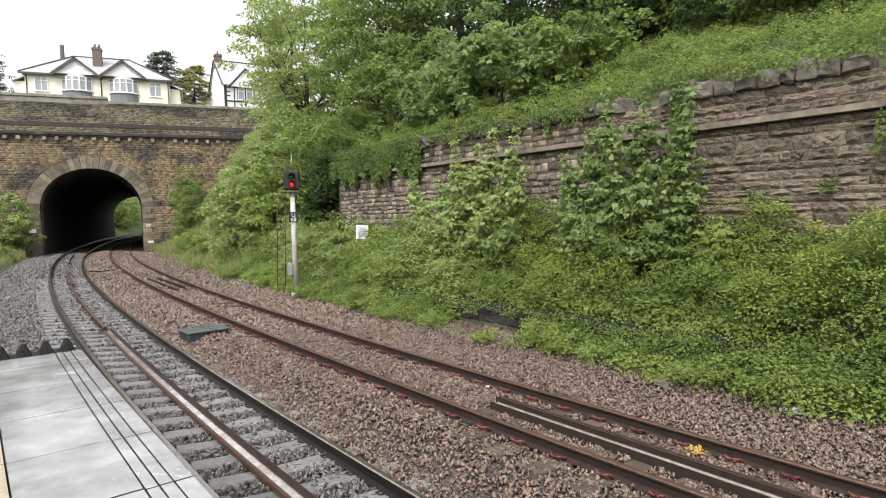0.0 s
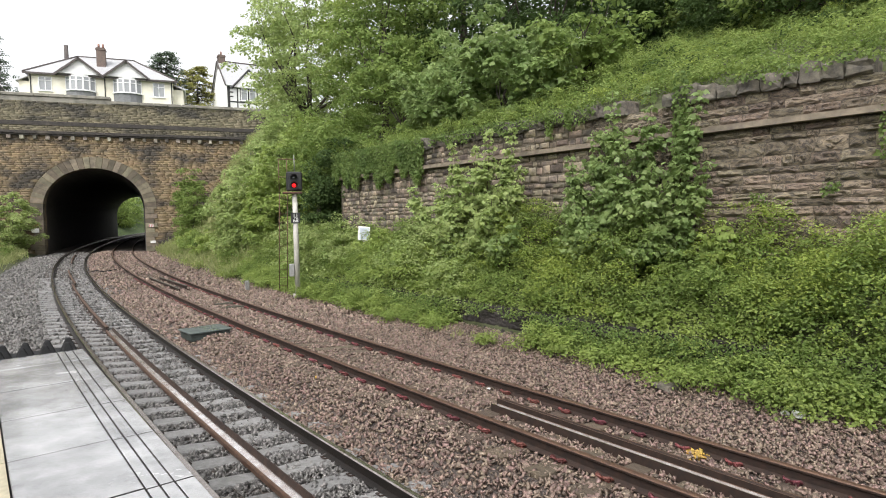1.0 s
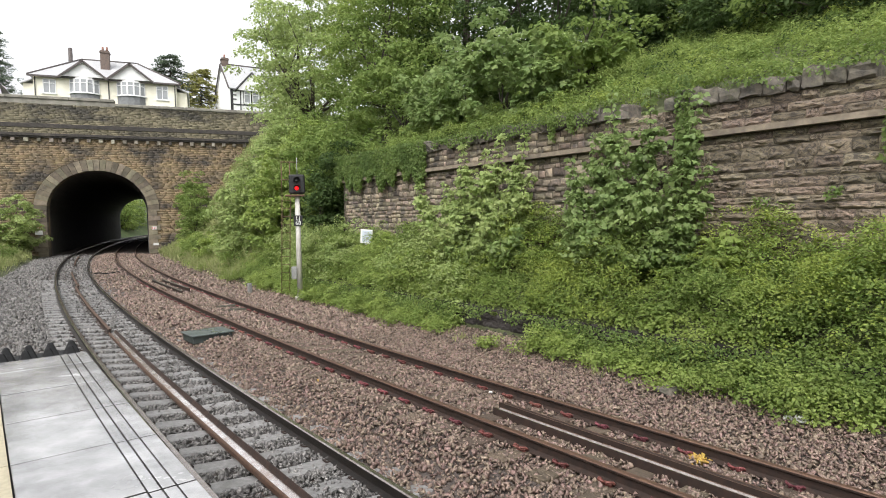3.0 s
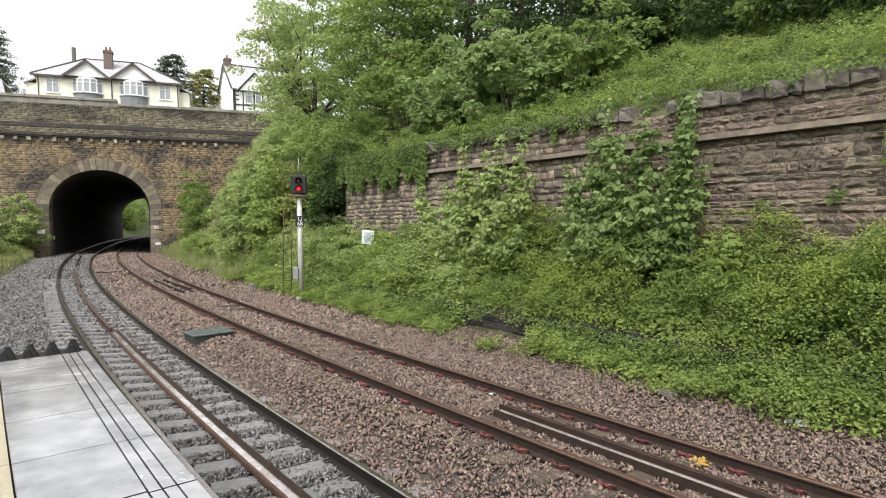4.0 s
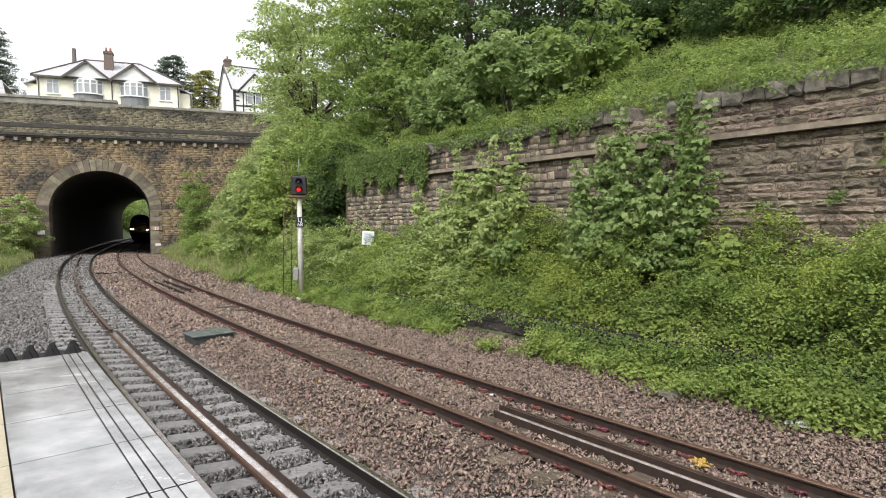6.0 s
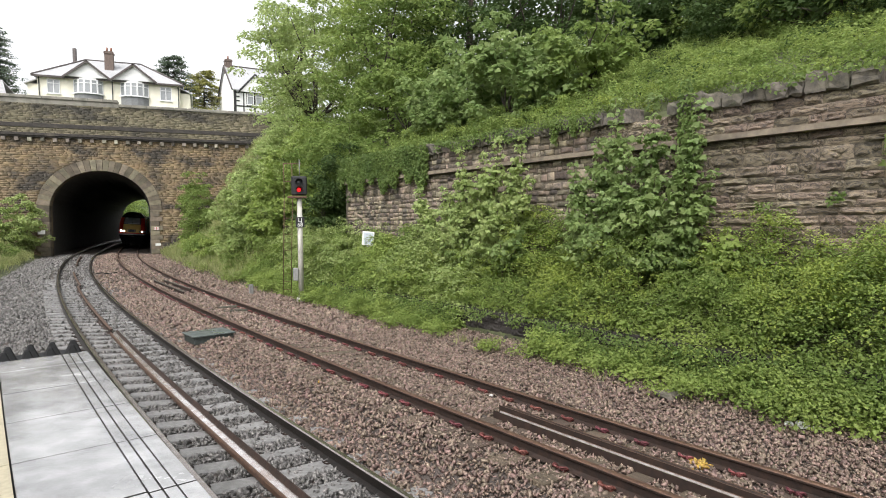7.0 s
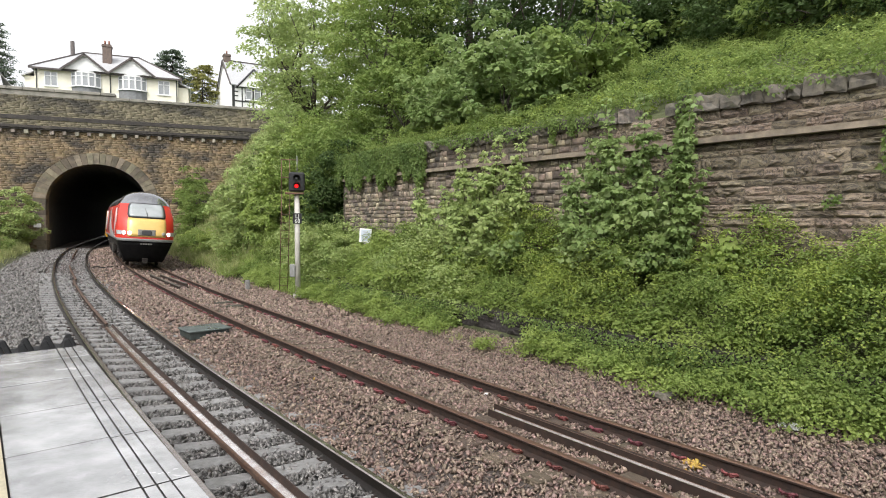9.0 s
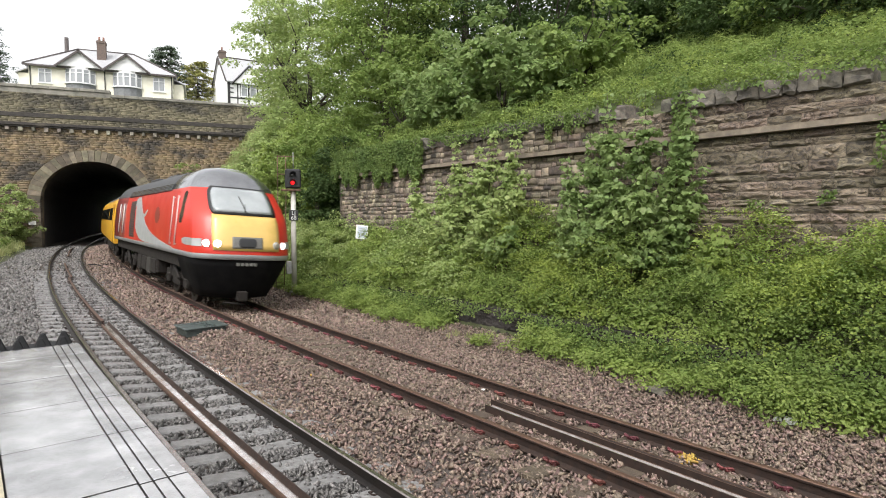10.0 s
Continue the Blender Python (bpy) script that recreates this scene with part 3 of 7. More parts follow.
tagged(part("wall_far_portal", bm, M["soot_haze"], m=exit_m), "far stone mouth of the tunnel", "wall", kind="structure")
# land over the tunnel, with the road behind the parapet
bm = bmesh.new()
box(bm, -70, 60, 0.76, 54, 11.6, 12.25)
tagged(part("ground", bm, M["grass"], m=PORTAL), "level ground over the tunnel behind the parapet", "ground", kind="structure")
bm = bmesh.new()
box(bm, -70, 60, 1.6, 7.6, 12.2, 12.29)
tagged(part("road", bm, M["asphalt"], m=PORTAL), "grey asphalt road over the tunnel", "road", kind="structure")

# ---- retaining wall beside the line ----
wall = tagged(empty("wall_retaining"), "rock-faced coursed grey-brown stone retaining wall with string course and copings", "wall", kind="structure")


def curved_bar(name, s0, s1, o0, o1, z0, z1, material, parent, step=0.5):
    k = max(1, int((s1 - s0) / step))
    rings = []
    for i in range(k + 1):
        s = s0 + (s1 - s0) * i / k
        rings.append([at(s, o0, z0), at(s, o1, z0), at(s, o1, z1), at(s, o0, z1)])
    return strip(name, rings, material, parent, caps=True)


curved_bar("wall_core", WALL_FROM, WALL_TO, WALL_OFF - 0.75, WALL_OFF - 0.03, WALL_BASE - 0.6, WALL_TOP - 0.33, M["mortar"], wall)


def rock_template(seed, material):
    """A rough-faced block: 1 x 1 in front view, flat behind, bulging forward by about 1."""
    rng = random.Random(seed)
    nx, nz = 7, 5
    bm = bmesh.new()
    grid = []
    for j in range(nz):
        row = []
        for i in range(nx):
            u, w = i / (nx - 1), j / (nz - 1)
            rim = min(min(u, 1 - u) * 6.0, min(w, 1 - w) * 4.0, 1.0)
            d = 0.15 + rim * (0.05 + 1.15 * rng.random() ** 1.3) + 0.2 * rng.random()
            row.append(bm.verts.new((u - 0.5 + (rng.uniform(-0.055, 0.055) if 0 < i < nx - 1 else rng.uniform(-0.012, 0.012)),
                                     -d, w - 0.5 + (rng.uniform(-0.08, 0.08) if 0 < j < nz - 1 else rng.uniform(-0.04, 0.04)))))
        grid.append(row)
    for j in range(nz - 1):
        for i in range(nx - 1):
            bm.faces.new((grid[j][i], grid[j][i + 1], grid[j + 1][i + 1], grid[j + 1][i]))
    rim = grid[0] + [grid[j][-1] for j in range(1, nz)] + grid[-1][-2::-1] + [grid[j][0] for j in range(nz - 2, 0, -1)]
    back = [bm.verts.new((v.co.x, 1.2, v.co.z)) for v in rim]
    for i in range(len(rim)):
        k = (i + 1) % len(rim)
        bm.faces.new((rim[k], rim[i], back[i], back[k]))
    bmesh.ops.recalc_face_normals(bm, faces=bm.faces)
    me = bpy.data.meshes.new("stone")
    bm.to_mesh(me)
    bm.free()
    me.materials.append(material)
    return me


ROCKS = [rock_template(i, M["grit"]) for i in range(9)]
DARK_ROCKS = [rock_template(20 + i, M["brick_dark"]) for i in range(5)]
courses, z = [], WALL_BASE
while z < STRING_Z - 0.02:
    h = min(random.choice((0.13, 0.15, 0.18, 0.21, 0.25)), STRING_Z - z)
    if STRING_Z - z - h < 0.1:
        h = STRING_Z - z
    courses.append((z, z + h))
    z += h
courses += [(STRING_Z + 0.13, STRING_Z + 0.30), (STRING_Z + 0.30, STRING_Z + 0.46), (STRING_Z + 0.46, COPING_Z)]
stones = []
for z0, z1 in courses:
    s = WALL_FROM + random.uniform(0, 0.3)
    while s < 66:
        w = random.uniform(0.2, 0.62) if s > 53 else random.uniform(0.13, 0.42)
        stones.append((s, s + w, z0, z1, random.randrange(9), random.uniform(0.028, 0.062) if s > 52 else random.uniform(0.015, 0.045)))
        s += w
stones.sort(key=lambda q: abs((q[0] + q[1]) / 2 - 55.6))
V, F, k = [], [], 0
for i, (s0, s1, z0, z1, r, d) in enumerate(stones):
    g = 0.011
    rough = i >= 300 and s0 < 54
    lift = random.uniform(-0.03, 0.03) if rough else 0.0
    m = along((s0 + s1) / 2, WALL_OFF - 0.03, (z0 + z1) / 2 + lift, random.uniform(-0.05, 0.05) if rough else 0.0) @ Matrix.Diagonal((s1 - s0 - (0.035 if rough else g), d, (z1 - z0 - g) * (random.uniform(0.8, 1.0) if rough else 1.0), 1))
    me = ROCKS[r]
    if i < 300:
        sharing("stone", me, wall, m)
    else:
        V.extend([m @ v.co for v in me.vertices])
        F.extend([[k + j for j in p.vertices] for p in me.polygons])
        k += len(me.vertices)
rest = raw("stones", V, F, M["grit_joined"], wall)
rest["kind"] = "stuff"
curved_bar("string_course", WALL_FROM, 70, WALL_OFF - 0.1, WALL_OFF + 0.13, STRING_Z + 0.012, STRING_Z + 0.12, M["string_stone"], wall)
s = WALL_FROM
while s < 66:
    w = random.uniform(0.24, 0.46)
    if random.random() > 0.10:
        bm = bmesh.new()
        box(bm, -w / 2 + 0.01, w / 2 - 0.01, -0.08, 0.42, 0, WALL_TOP - COPING_Z + random.uniform(-0.09, 0.06), bevel=0.025)
        bmesh.ops.subdivide_edges(bm, edges=[e for e in bm.edges if e.calc_length() > 0.15], cuts=1, use_grid_fill=True)
        for v in bm.verts:
            v.co += Vector((random.uniform(-.022, .022), random.uniform(-.035, .035), random.uniform(-.03, .03)))
        part("coping_stone", bm, M["coping_grey"], wall, m=along(s + w / 2, WALL_OFF, COPING_Z - 0.01))
    s += w
# low dark wall at the foot of the bank
low = tagged(empty("wall_low"), "low dark stone wall at the foot of the bank, overgrown with ivy", "wall", kind="structure")
curved_bar("wall_core", LOW_FROM, LOW_TO, LOW_OFF - 0.4, LOW_OFF - 0.03, -0.5, 0.42, M["brick_dark"], low)
for z0, z1 in ((-0.25, -0.06), (-0.06, 0.14), (0.14, 0.29), (0.29, 0.43)):
    s = LOW_FROM + random.uniform(0, 0.2)
    while s < 58:
        w = random.uniform(0.22, 0.5)
        m = along(s + w / 2, LOW_OFF - 0.03, (z0 + z1) / 2) @ Matrix.Diagonal((w - 0.012, random.uniform(0.02, 0.05), z1 - z0 - 0.012, 1))
        ob = sharing("stone", DARK_ROCKS[random.randrange(5)], low, m)
        s += w

# ---- sleepers, clips and ballast ----
PITCH, PITCH_NEAR = 0.572, 0.580
# concrete sleeper: scooped in the middle, chamfered sides
bm = bmesh.new()
prof = ((-1.25, -0.165), (-0.95, -0.158), (-0.5, -0.162), (0.0, -0.185), (0.5, -0.162), (0.95, -0.158), (1.25, -0.165))
rows_ = []
for y, z in prof:
    rows_.append([bm.verts.new((x, y, zz)) for x, zz in ((-0.14, -0.34), (-0.125, z - 0.02), (-0.105, z), (0.105, z), (0.125, z - 0.02), (0.14, -0.34))])
for a, b in zip(rows_, rows_[1:]):
    for k in range(5):
        bm.faces.new((a[k], a[k + 1], b[k + 1], b[k]))
bm.faces.new(rows_[0][::-1]), bm.faces.new(rows_[-1])
bmesh.ops.recalc_face_normals(bm, faces=bm.faces)
me_concrete = bpy.data.meshes.new("sleeper")
bm.to_mesh(me_concrete)
bm.free()
me_concrete.materials.append(M["concrete"])
for i in range(-42, 14):
    sharing("sleeper", me_concrete, tracks["near"], along(52.01 + i * PITCH_NEAR, NEAR, 0.008, -CANT))
bm = bmesh.new()
box(bm, -0.125, 0.125, -1.28, 1.28, -0.31, -0.160, bevel=0.012)
me_wood = bpy.data.meshes.new("sleeper")
bm.to_mesh(me_wood)
bm.free()
me_wood.materials.append(M["old_wood"])
# spring clip: a bent bar either side of the rail foot on a small plate
bm = bmesh.new()
pts = [(-0.055, 0.0, 0.0), (-0.06, 0.035, 0.028), (-0.035, 0.075, 0.034), (0.0, 0.05, 0.014), (0.035, 0.075, 0.034), (0.06, 0.035, 0.028), (0.055, 0.0, 0.0)]
for a, b in zip(pts, pts[1:]):
    tube(bm, Vector(a) * 1.35, Vector(b) * 1.35, 0.014, sides=5)
box(bm, -0.06, 0.06, -0.01, 0.05, -0.022, 0.002, bevel=0.004)
me_clip = bpy.data.meshes.new("rail_clip")
bm.to_mesh(me_clip)
bm.free()
me_clip.materials.append(M["clip_red"])
for i in range(-40, 14):
    s = 54.59 + i * PITCH
    sharing("sleeper", me_wood, tracks["far"], along(s, random.uniform(-0.03, 0.03), 0.0, -CANT) @ Matrix.Rotation(random.uniform(-0.015, 0.015), 4, 'Z'))
    for sign in (1, -1):
        for face in (1, -1):
            m = along(s, GAUGE * sign, GAUGE * CANT * sign - 0.132) @ Matrix.Translation((0, -0.062 * face, 0)) @ Matrix.Rotation(math.pi if face > 0 else 0, 4, 'Z')
            sharing("rail_clip", me_clip, tracks["far"], m)
bm = bmesh.new()
for x in (-0.035, 0.035):
    tube(bm, (x, 0, 0), (x, 0.06, 0.02), 0.009, sides=5)
tube(bm, (-0.035, 0.06, 0.02), (0.035, 0.06, 0.02), 0.009, sides=5)
me_clip2 = bpy.data.meshes.new("rail_clip")
bm.to_mesh(me_clip2)
bm.free()
me_clip2.materials.append(M["rail_rust"])
for i in range(-14, 12):
    s = 52.01 + i * PITCH_NEAR
    for sign in (1, -1):
        for face in (1, -1):
            sharing("rail_clip", me_clip2, tracks["near"], along(s, NEAR + GAUGE * sign, GAUGE * CANT * sign - 0.15) @ Matrix.Translation((0, -0.062 * face, 0)) @ Matrix.Rotation(math.pi if face > 0 else 0, 4, 'Z'))


def scatter(name, count, s0, s1, o0, o1, size, keep, material, label, seed, lift=0.0):
    """Crushed stones: jittered wedges lying at all angles, joined."""
    rng = np.random.default_rng(seed)
    s, o = rng.uniform(s0, s1, count), rng.uniform(o0, o1, count)
    k = keep(s, o)
    s, o = s[k], o[k]
    n = len(s)
    c = at_many(s, o, bed_z(o) + rng.uniform(-0.028, 0.018, n) + lift)
    wedge = np.array([(x, y, z) for x in (-1, 1) for y, z in ((-1, -0.8), (1, -0.8), (0, 1.0))], float)
    v = wedge[None] + rng.uniform(-0.5, 0.5, (n, 6, 3))
    v *= (size * rng.uniform(0.5, 1.15, (n, 1, 1))) * rng.uniform(0.55, 1.2, (n, 1, 3)) * np.array([1.35, 1.15, 0.62])
    q = rng.normal(size=(n, 4))
    q /= np.linalg.norm(q, axis=1)[:, None]
    w, x, y, z = q.T
    R = np.stack([np.stack([1 - 2 * (y * y + z * z), 2 * (x * y - z * w), 2 * (x * z + y * w)], 1),
                  np.stack([2 * (x * y + z * w), 1 - 2 * (x * x + z * z), 2 * (y * z - x * w)], 1),
                  np.stack([2 * (x * z - y * w), 2 * (y * z + x * w), 1 - 2 * (x * x + y * y)], 1)], 1)
    v = np.einsum('nij,nkj->nki', R, v) + c[:, None]
    f = np.array([(0, 2, 1), (3, 4, 5), (0, 1, 4), (0, 4, 3), (1, 2, 5), (1, 5, 4), (2, 0, 3), (2, 3, 5)])
    F = (f[None] + 6 * np.arange(n)[:, None, None]).reshape(-1, 3)
    return tagged(raw(name, v.reshape(-1, 3), F, material), label, "ballast", kind="stuff")


def off_rails(o, gap):
    return np.all([np.abs(o - r) > gap for r in (GAUGE, -GAUGE, NEAR + GAUGE, NEAR - GAUGE)], axis=0)


def on_sleeper(s, o, mid, anchor, pitch):
    return (np.abs((s - anchor + pitch / 2) % pitch - pitch / 2) < 0.155) & (np.abs(o - mid) < 1.27)


rng0 = np.random.default_rng(5)


def keep_red(s, o):
    k = off_rails(o, 0.06) & (o < NEAR - 0.85)
    # the wooden sleepers show in places only
    bare = on_sleeper(s, o, 0.0, 54.59, PITCH) & (np.sin(s * 0.9 + 1.1) + 0.6 * np.sin(o * 3 + s * 2.3) > 0.75) & (np.abs(o) < 0.68)
    return k & ~bare


def keep_grey(s, o):
    thin = rng0.random(len(s)) < 0.02
    right = (o < NEAR - 0.2) & (rng0.random(len(s)) < 0.3)
    return off_rails(o, 0.06) & (~on_sleeper(s, o, NEAR, 52.01, PITCH_NEAR) | thin | right)


scatter("ballast", 50000, 48, 60.5, -3.65, 2.4, 0.0225, keep_red, M["stone_red"], "loose crushed red-brown ballast stones", 1)
scatter("ballast", 16000, 36, 48, -3.35, 2.4, 0.038, keep_red, M["stone_red"], "loose crushed red-brown ballast stones", 2)
scatter("ballast", 9600, 0.5, 36, -3.35, 2.4, 0.052, keep_red, M["stone_red"], "loose crushed red-brown ballast stones", 3)
scatter("ballast", 26000, 48, 58, 2.3, 4.5, 0.0225, keep_grey, M["stone_grey"], "loose crushed grey ballast stones", 4, -0.012)
scatter("ballast", 11500, 36, 48, 2.3, 6.4, 0.038, keep_grey, M["stone_grey"], "loose crushed grey ballast stones", 5, -0.015)
scatter("ballast", 11000, 0.5, 36, 2.3, 6.6, 0.055, keep_grey, M["stone_grey"], "loose crushed grey ballast stones", 6, -0.018)

# ---- rails lying spare between the running rails ----


def spare(s0, s1, off, z, tops, label, drift=0.0):
    t = tagged(empty("spare_rail"), label, "rail", group="spare rails")
    rail(t, s0, s1, off, z, tops, name="bar", drift=drift)
    return t


def spare_on_side(s0, s1, off, z, toward, slope, web, edge, label, drift=0.0):
    """A rail lying on its side: head on one hand, foot standing up on the other, the web level between them."""
    t = tagged(empty("spare_rail"), label, "rail", group="spare rails")
    count = int((s1 - s0) / 0.4)
    rings = []
    for i in range(count + 1):
        s = s0 + (s1 - s0) * i / count
        o = off + drift * i / count
        rings.append([at(s, o + toward * (h + 0.158), z + a + slope * (h + 0.158)) for a, h in RAIL])
    strip("bar", rings, [M["rail_rust"], web, M["rail_top_rust"], edge], t, mats=[2, 2, 0, 0, 0, 0, 0, 3, 0, 1, 1, 2, 2, 2], caps=True)
    return t


# only the upturned web is coloured bright, for the sky it reflects
spare_on_side(45.0, 80, 3.20, -0.082, 1, -0.13, M["rail_sky_sheen"], M["rail_rust"], "long spare rail lying on its side, sky sheen painted on its wet web", 0.12)
spare(32.6, 44.8, 3.30, -0.015, M["rail_top_rust"], "long dark spare steel rail lying on concrete sleepers")
spare(23.6, 32.2, 3.30, -0.02, M["rail_top_rust"], "short rusty spare rail lying on concrete sleepers", -0.12)
spare(5.5, 16.8, 3.36, -0.02, M["rail_top_rust"], "rusty spare rail lying between the rails", -0.15)
# bright web and foot edge paint a line of sky gleam on this rail
spare_on_side(55.1, 68.0, 0.135, -0.122, -1, 0.02, M["rail_top_bright"], M["rail_top_bright"], "long wet spare rail on its side with painted gleam between rusty rails", 0.16)
spare_on_side(55.0, 68.0, -0.07, -0.115, -1, 0.02, M["rail_rust"], M["rail_top_rust"], "long rusty spare rail lying on its side beside another", 0.16)
for s0, s1, o, d in ((31.6, 37.6, 0.28, -0.16), (31.9, 36.8, -0.1, -0.2)):
    spare(s0, s1, o, -0.01, M["mossy"], "short mossy dark length of rail lying between the rails", d)

# old planks across the four-foot
for s, o, w in ((41.75, -0.34, 0.30), (42.75, -0.30, 0.34)):
    bm = bmesh.new()
    box(bm, -0.13, 0.13, -w, w, -0.03, 0.03, bevel=0.01)
    for v in bm.verts:
        v.co += Vector([random.uniform(-.008, .008) for _ in range(3)])
    tagged(part("plank", bm, M["mossy"], m=along(s, o, float(bed_z(np.array([o]))[0]) + 0.02)), "short dark mossy timber plank lying between the rails", "plank", group="old planks")

# cable-joint box beside the track
cab = tagged(empty("trackside_box", along(46.95, 1.58, -0.13) @ Matrix.Rotation(radians(4), 4, 'Z')), "low dark green-grey trackside equipment box with flat lid on ballast", "equipment box")
bm = bmesh.new()
box(bm, -0.36, 0.36, -0.44, 0.44, -0.04, 0.12, bevel=0.012)
part("body", bm, M["box_green"], cab)
bm = bmesh.new()
box(bm, -0.40, 0.40, -0.48, 0.48, 0.121, 0.155, bevel=0.01)
part("lid", bm, M["box_lid"], cab, "flat wet green-grey lid")
# cable across the six-foot
bm = bmesh.new()
prev = None
for i in range(9):
    k = i / 8
    p = at(25.0 + 0.25 * math.sin(k * 3), 2.28 - 1.2 * k, -0.075 + 0.03 * math.sin(k * 9))
    if prev:
        tube(bm, prev, p, 0.03, sides=6)
    prev = p
tagged(part("cable", bm, M["rubber"]), "thick black cable lying across the ballast", "cable")
# marker post
post = tagged(empty("marker_post", along(37.93, -2.3, -0.3)), "short weathered concrete marker post beside the track", "post")
bm = bmesh.new()
box(bm, -0.06, 0.06, -0.08, 0.08, 0, 0.42, bevel=0.02)
part("post", bm, M["concrete"], post)
# litter and paint
for i, (s, o, w, mm, lab) in enumerate(((57.88, -2.87, 0.09, "white_paint", "crumpled white litter on the ballast edge"), (58.02, -2.94, 0.05, "white_paint", "scrap of white litter on the ballast edge"),
                                        (57.72, -2.84, 0.06, "white_paint", "scrap of white litter on the ballast edge"), (54.25, -0.62, 0.035, "white_paint", "small white scrap beside the rusty rail"),
                                        (52.2, 1.3, 0.035, "yellow_spot", "small yellow stone on the ballast"))):
    bm = bmesh.new()
    bmesh.ops.create_icosphere(bm, subdivisions=2, radius=w)
    for v in bm.verts:
        v.co *= random.uniform(0.6, 1.2)
        v.co.z *= 0.6
    tagged(part("litter" if mm == "white_paint" else "stone", bm, M[mm], m=Matrix.Translation(at(s, o, float(bed_z(np.array([o]))[0]) + w * 0.5))), lab, "litter" if mm == "white_paint" else "stone")
bm = bmesh.new()
box(bm, -0.18, 0.18, -0.12, 0.12, -0.06, 0.06, bevel=0.03)
for v in bm.verts:
    v.co += Vector([random.uniform(-.03, .03) for _ in range(3)])
tagged(part("stone_block", bm, M["coping_grey"], m=along(55.99, -2.79, -0.22)), "broken grey stone block at the ballast edge", "stone")
# patch of yellow marking paint: stones and rail foot sprayed
rngy = np.random.default_rng(8)
scatter("painted_ballast", 260, 57.35, 57.85, -0.70, -0.50, 0.026, lambda s, o: (s - 57.62) ** 2 / 0.014 + (o + 0.63) ** 2 / 0.0045 < 1.0, M["yellow_spot"], "ballast stones sprayed with yellow marking paint", 9, 0.012)
scatter("painted_ballast", 30, 57.55, 57.8, -0.40, -0.25, 0.03, lambda s, o: rngy.random(len(s)) < 0.2, M["yellow_spot"], "ballast stones sprayed with yellow marking paint", 10, 0.010)

# ---- black rubber pyramids at the platform's end ----
guard = tagged(empty("trespass_guard"), "black rubber anti-trespass pyramids at the platform end", "trespass guard")
rings = [[at(s, o, z) for o, z in ((4.62, -0.3), (4.58, 0.78), (9.5, 0.78), (9.5, -0.3))] for s in (PLAT_END - 1.1, PLAT_END - 0.03)]
strip("plinth", rings, M["rubber"], guard, caps=True)
for i in range(14):
    for j in range(2):
        bm = bmesh.new()
        r = bmesh.ops.create_cone(bm, cap_ends=True, segments=4, radius1=0.16, radius2=0.035, depth=0.22)
        bmesh.ops.rotate(bm, verts=r["verts"], matrix=Matrix.Rotation(math.pi / 4, 3, 'Z'))
        bmesh.ops.bevel(bm, geom=bm.edges[:], offset=0.012, segments=1, affect='EDGES')
        part("pyramid", bm, M["rubber"], guard, m=along(PLAT_END - 0.2 - j * 0.36, 4.70 + i * 0.235 - 0.05 * j, 0.89))

# ---- the train ----
TRAIN_SIZE = 0.95
# body of the power car in level slices; x forward from the nose, y to its left, z over the rail
LEVELS = (1.36, 1.50, 1.62, 1.85, 2.10, 2.35, 2.55, 2.80, 3.05, 3.28, 3.45, 3.61, 3.76, 3.88, 3.96, 4.0)
HALF_W = (1.36, 1.37, 1.37, 1.37, 1.37, 1.36, 1.35, 1.33, 1.29, 1.23, 1.15, 1.04, 0.89, 0.70, 0.47, 0.22)
FRONT = (-0.02, 0.0, -0.02, -0.07, -0.16, -0.27, -0.40, -0.70, -1.00, -1.26, -1.42, -1.58, -1.80, -2.10, -2.50, -3.0)
SIDE_X = (-17.7, -16.0, -14.0, -12.0, -10.0, -8.0, -6.0, -4.5, -3.9)
NOSE_DEPTH, REAR = 0.58, -17.7


def nose(yf, z, out=0.0):
    w, xf = np.interp(z, LEVELS, HALF_W), np.interp(z, LEVELS, FRONT)
    return Vector((xf - NOSE_DEPTH * abs(yf) ** 3.6 + out, yf * w, z))


def side(x, z, sgn, out=0.0):
    return Vector((x, sgn * (np.interp(z, LEVELS, HALF_W) + out), z))


def nose_panel(name, y0, y1, z0, z1, out, material, parent, label="", ny=14, nz=6, corner=0.0):
    bm = bmesh.new()
    g = []
    for j in range(nz + 1):
        k = j / nz
        cut_ = corner * (max(0, 1 - 4 * k) ** 2 + max(0, 4 * k - 3) ** 2)
        row = []
        for i in range(ny + 1):
            a, b = y0 + cut_ * np.sign(y1 - y0), y1 - cut_ * np.sign(y1 - y0)
            row.append(bm.verts.new(nose(a + (b - a) * i / ny, z0 + (z1 - z0) * k, out)))
        g.append(row)
    for j in range(nz):
        for i in range(ny):
            f = bm.faces.new((g[j][i], g[j][i + 1], g[j + 1][i + 1], g[j + 1][i]))
            f.smooth = True
    rim = g[0] + [g[j][-1] for j in range(1, nz + 1)] + g[-1][-2::-1] + [g[j][0] for j in range(nz - 1, 0, -1)]
    back = [bm.verts.new(v.co - Vector((out + 0.02, 0, 0))) for v in rim]
    for i in range(len(rim)):
        k = (i + 1) % len(rim)
        bm.faces.new((rim[k], rim[i], back[i], back[k]))
    bmesh.ops.recalc_face_normals(bm, faces=bm.faces)
    return part(name, bm, material, parent, label)


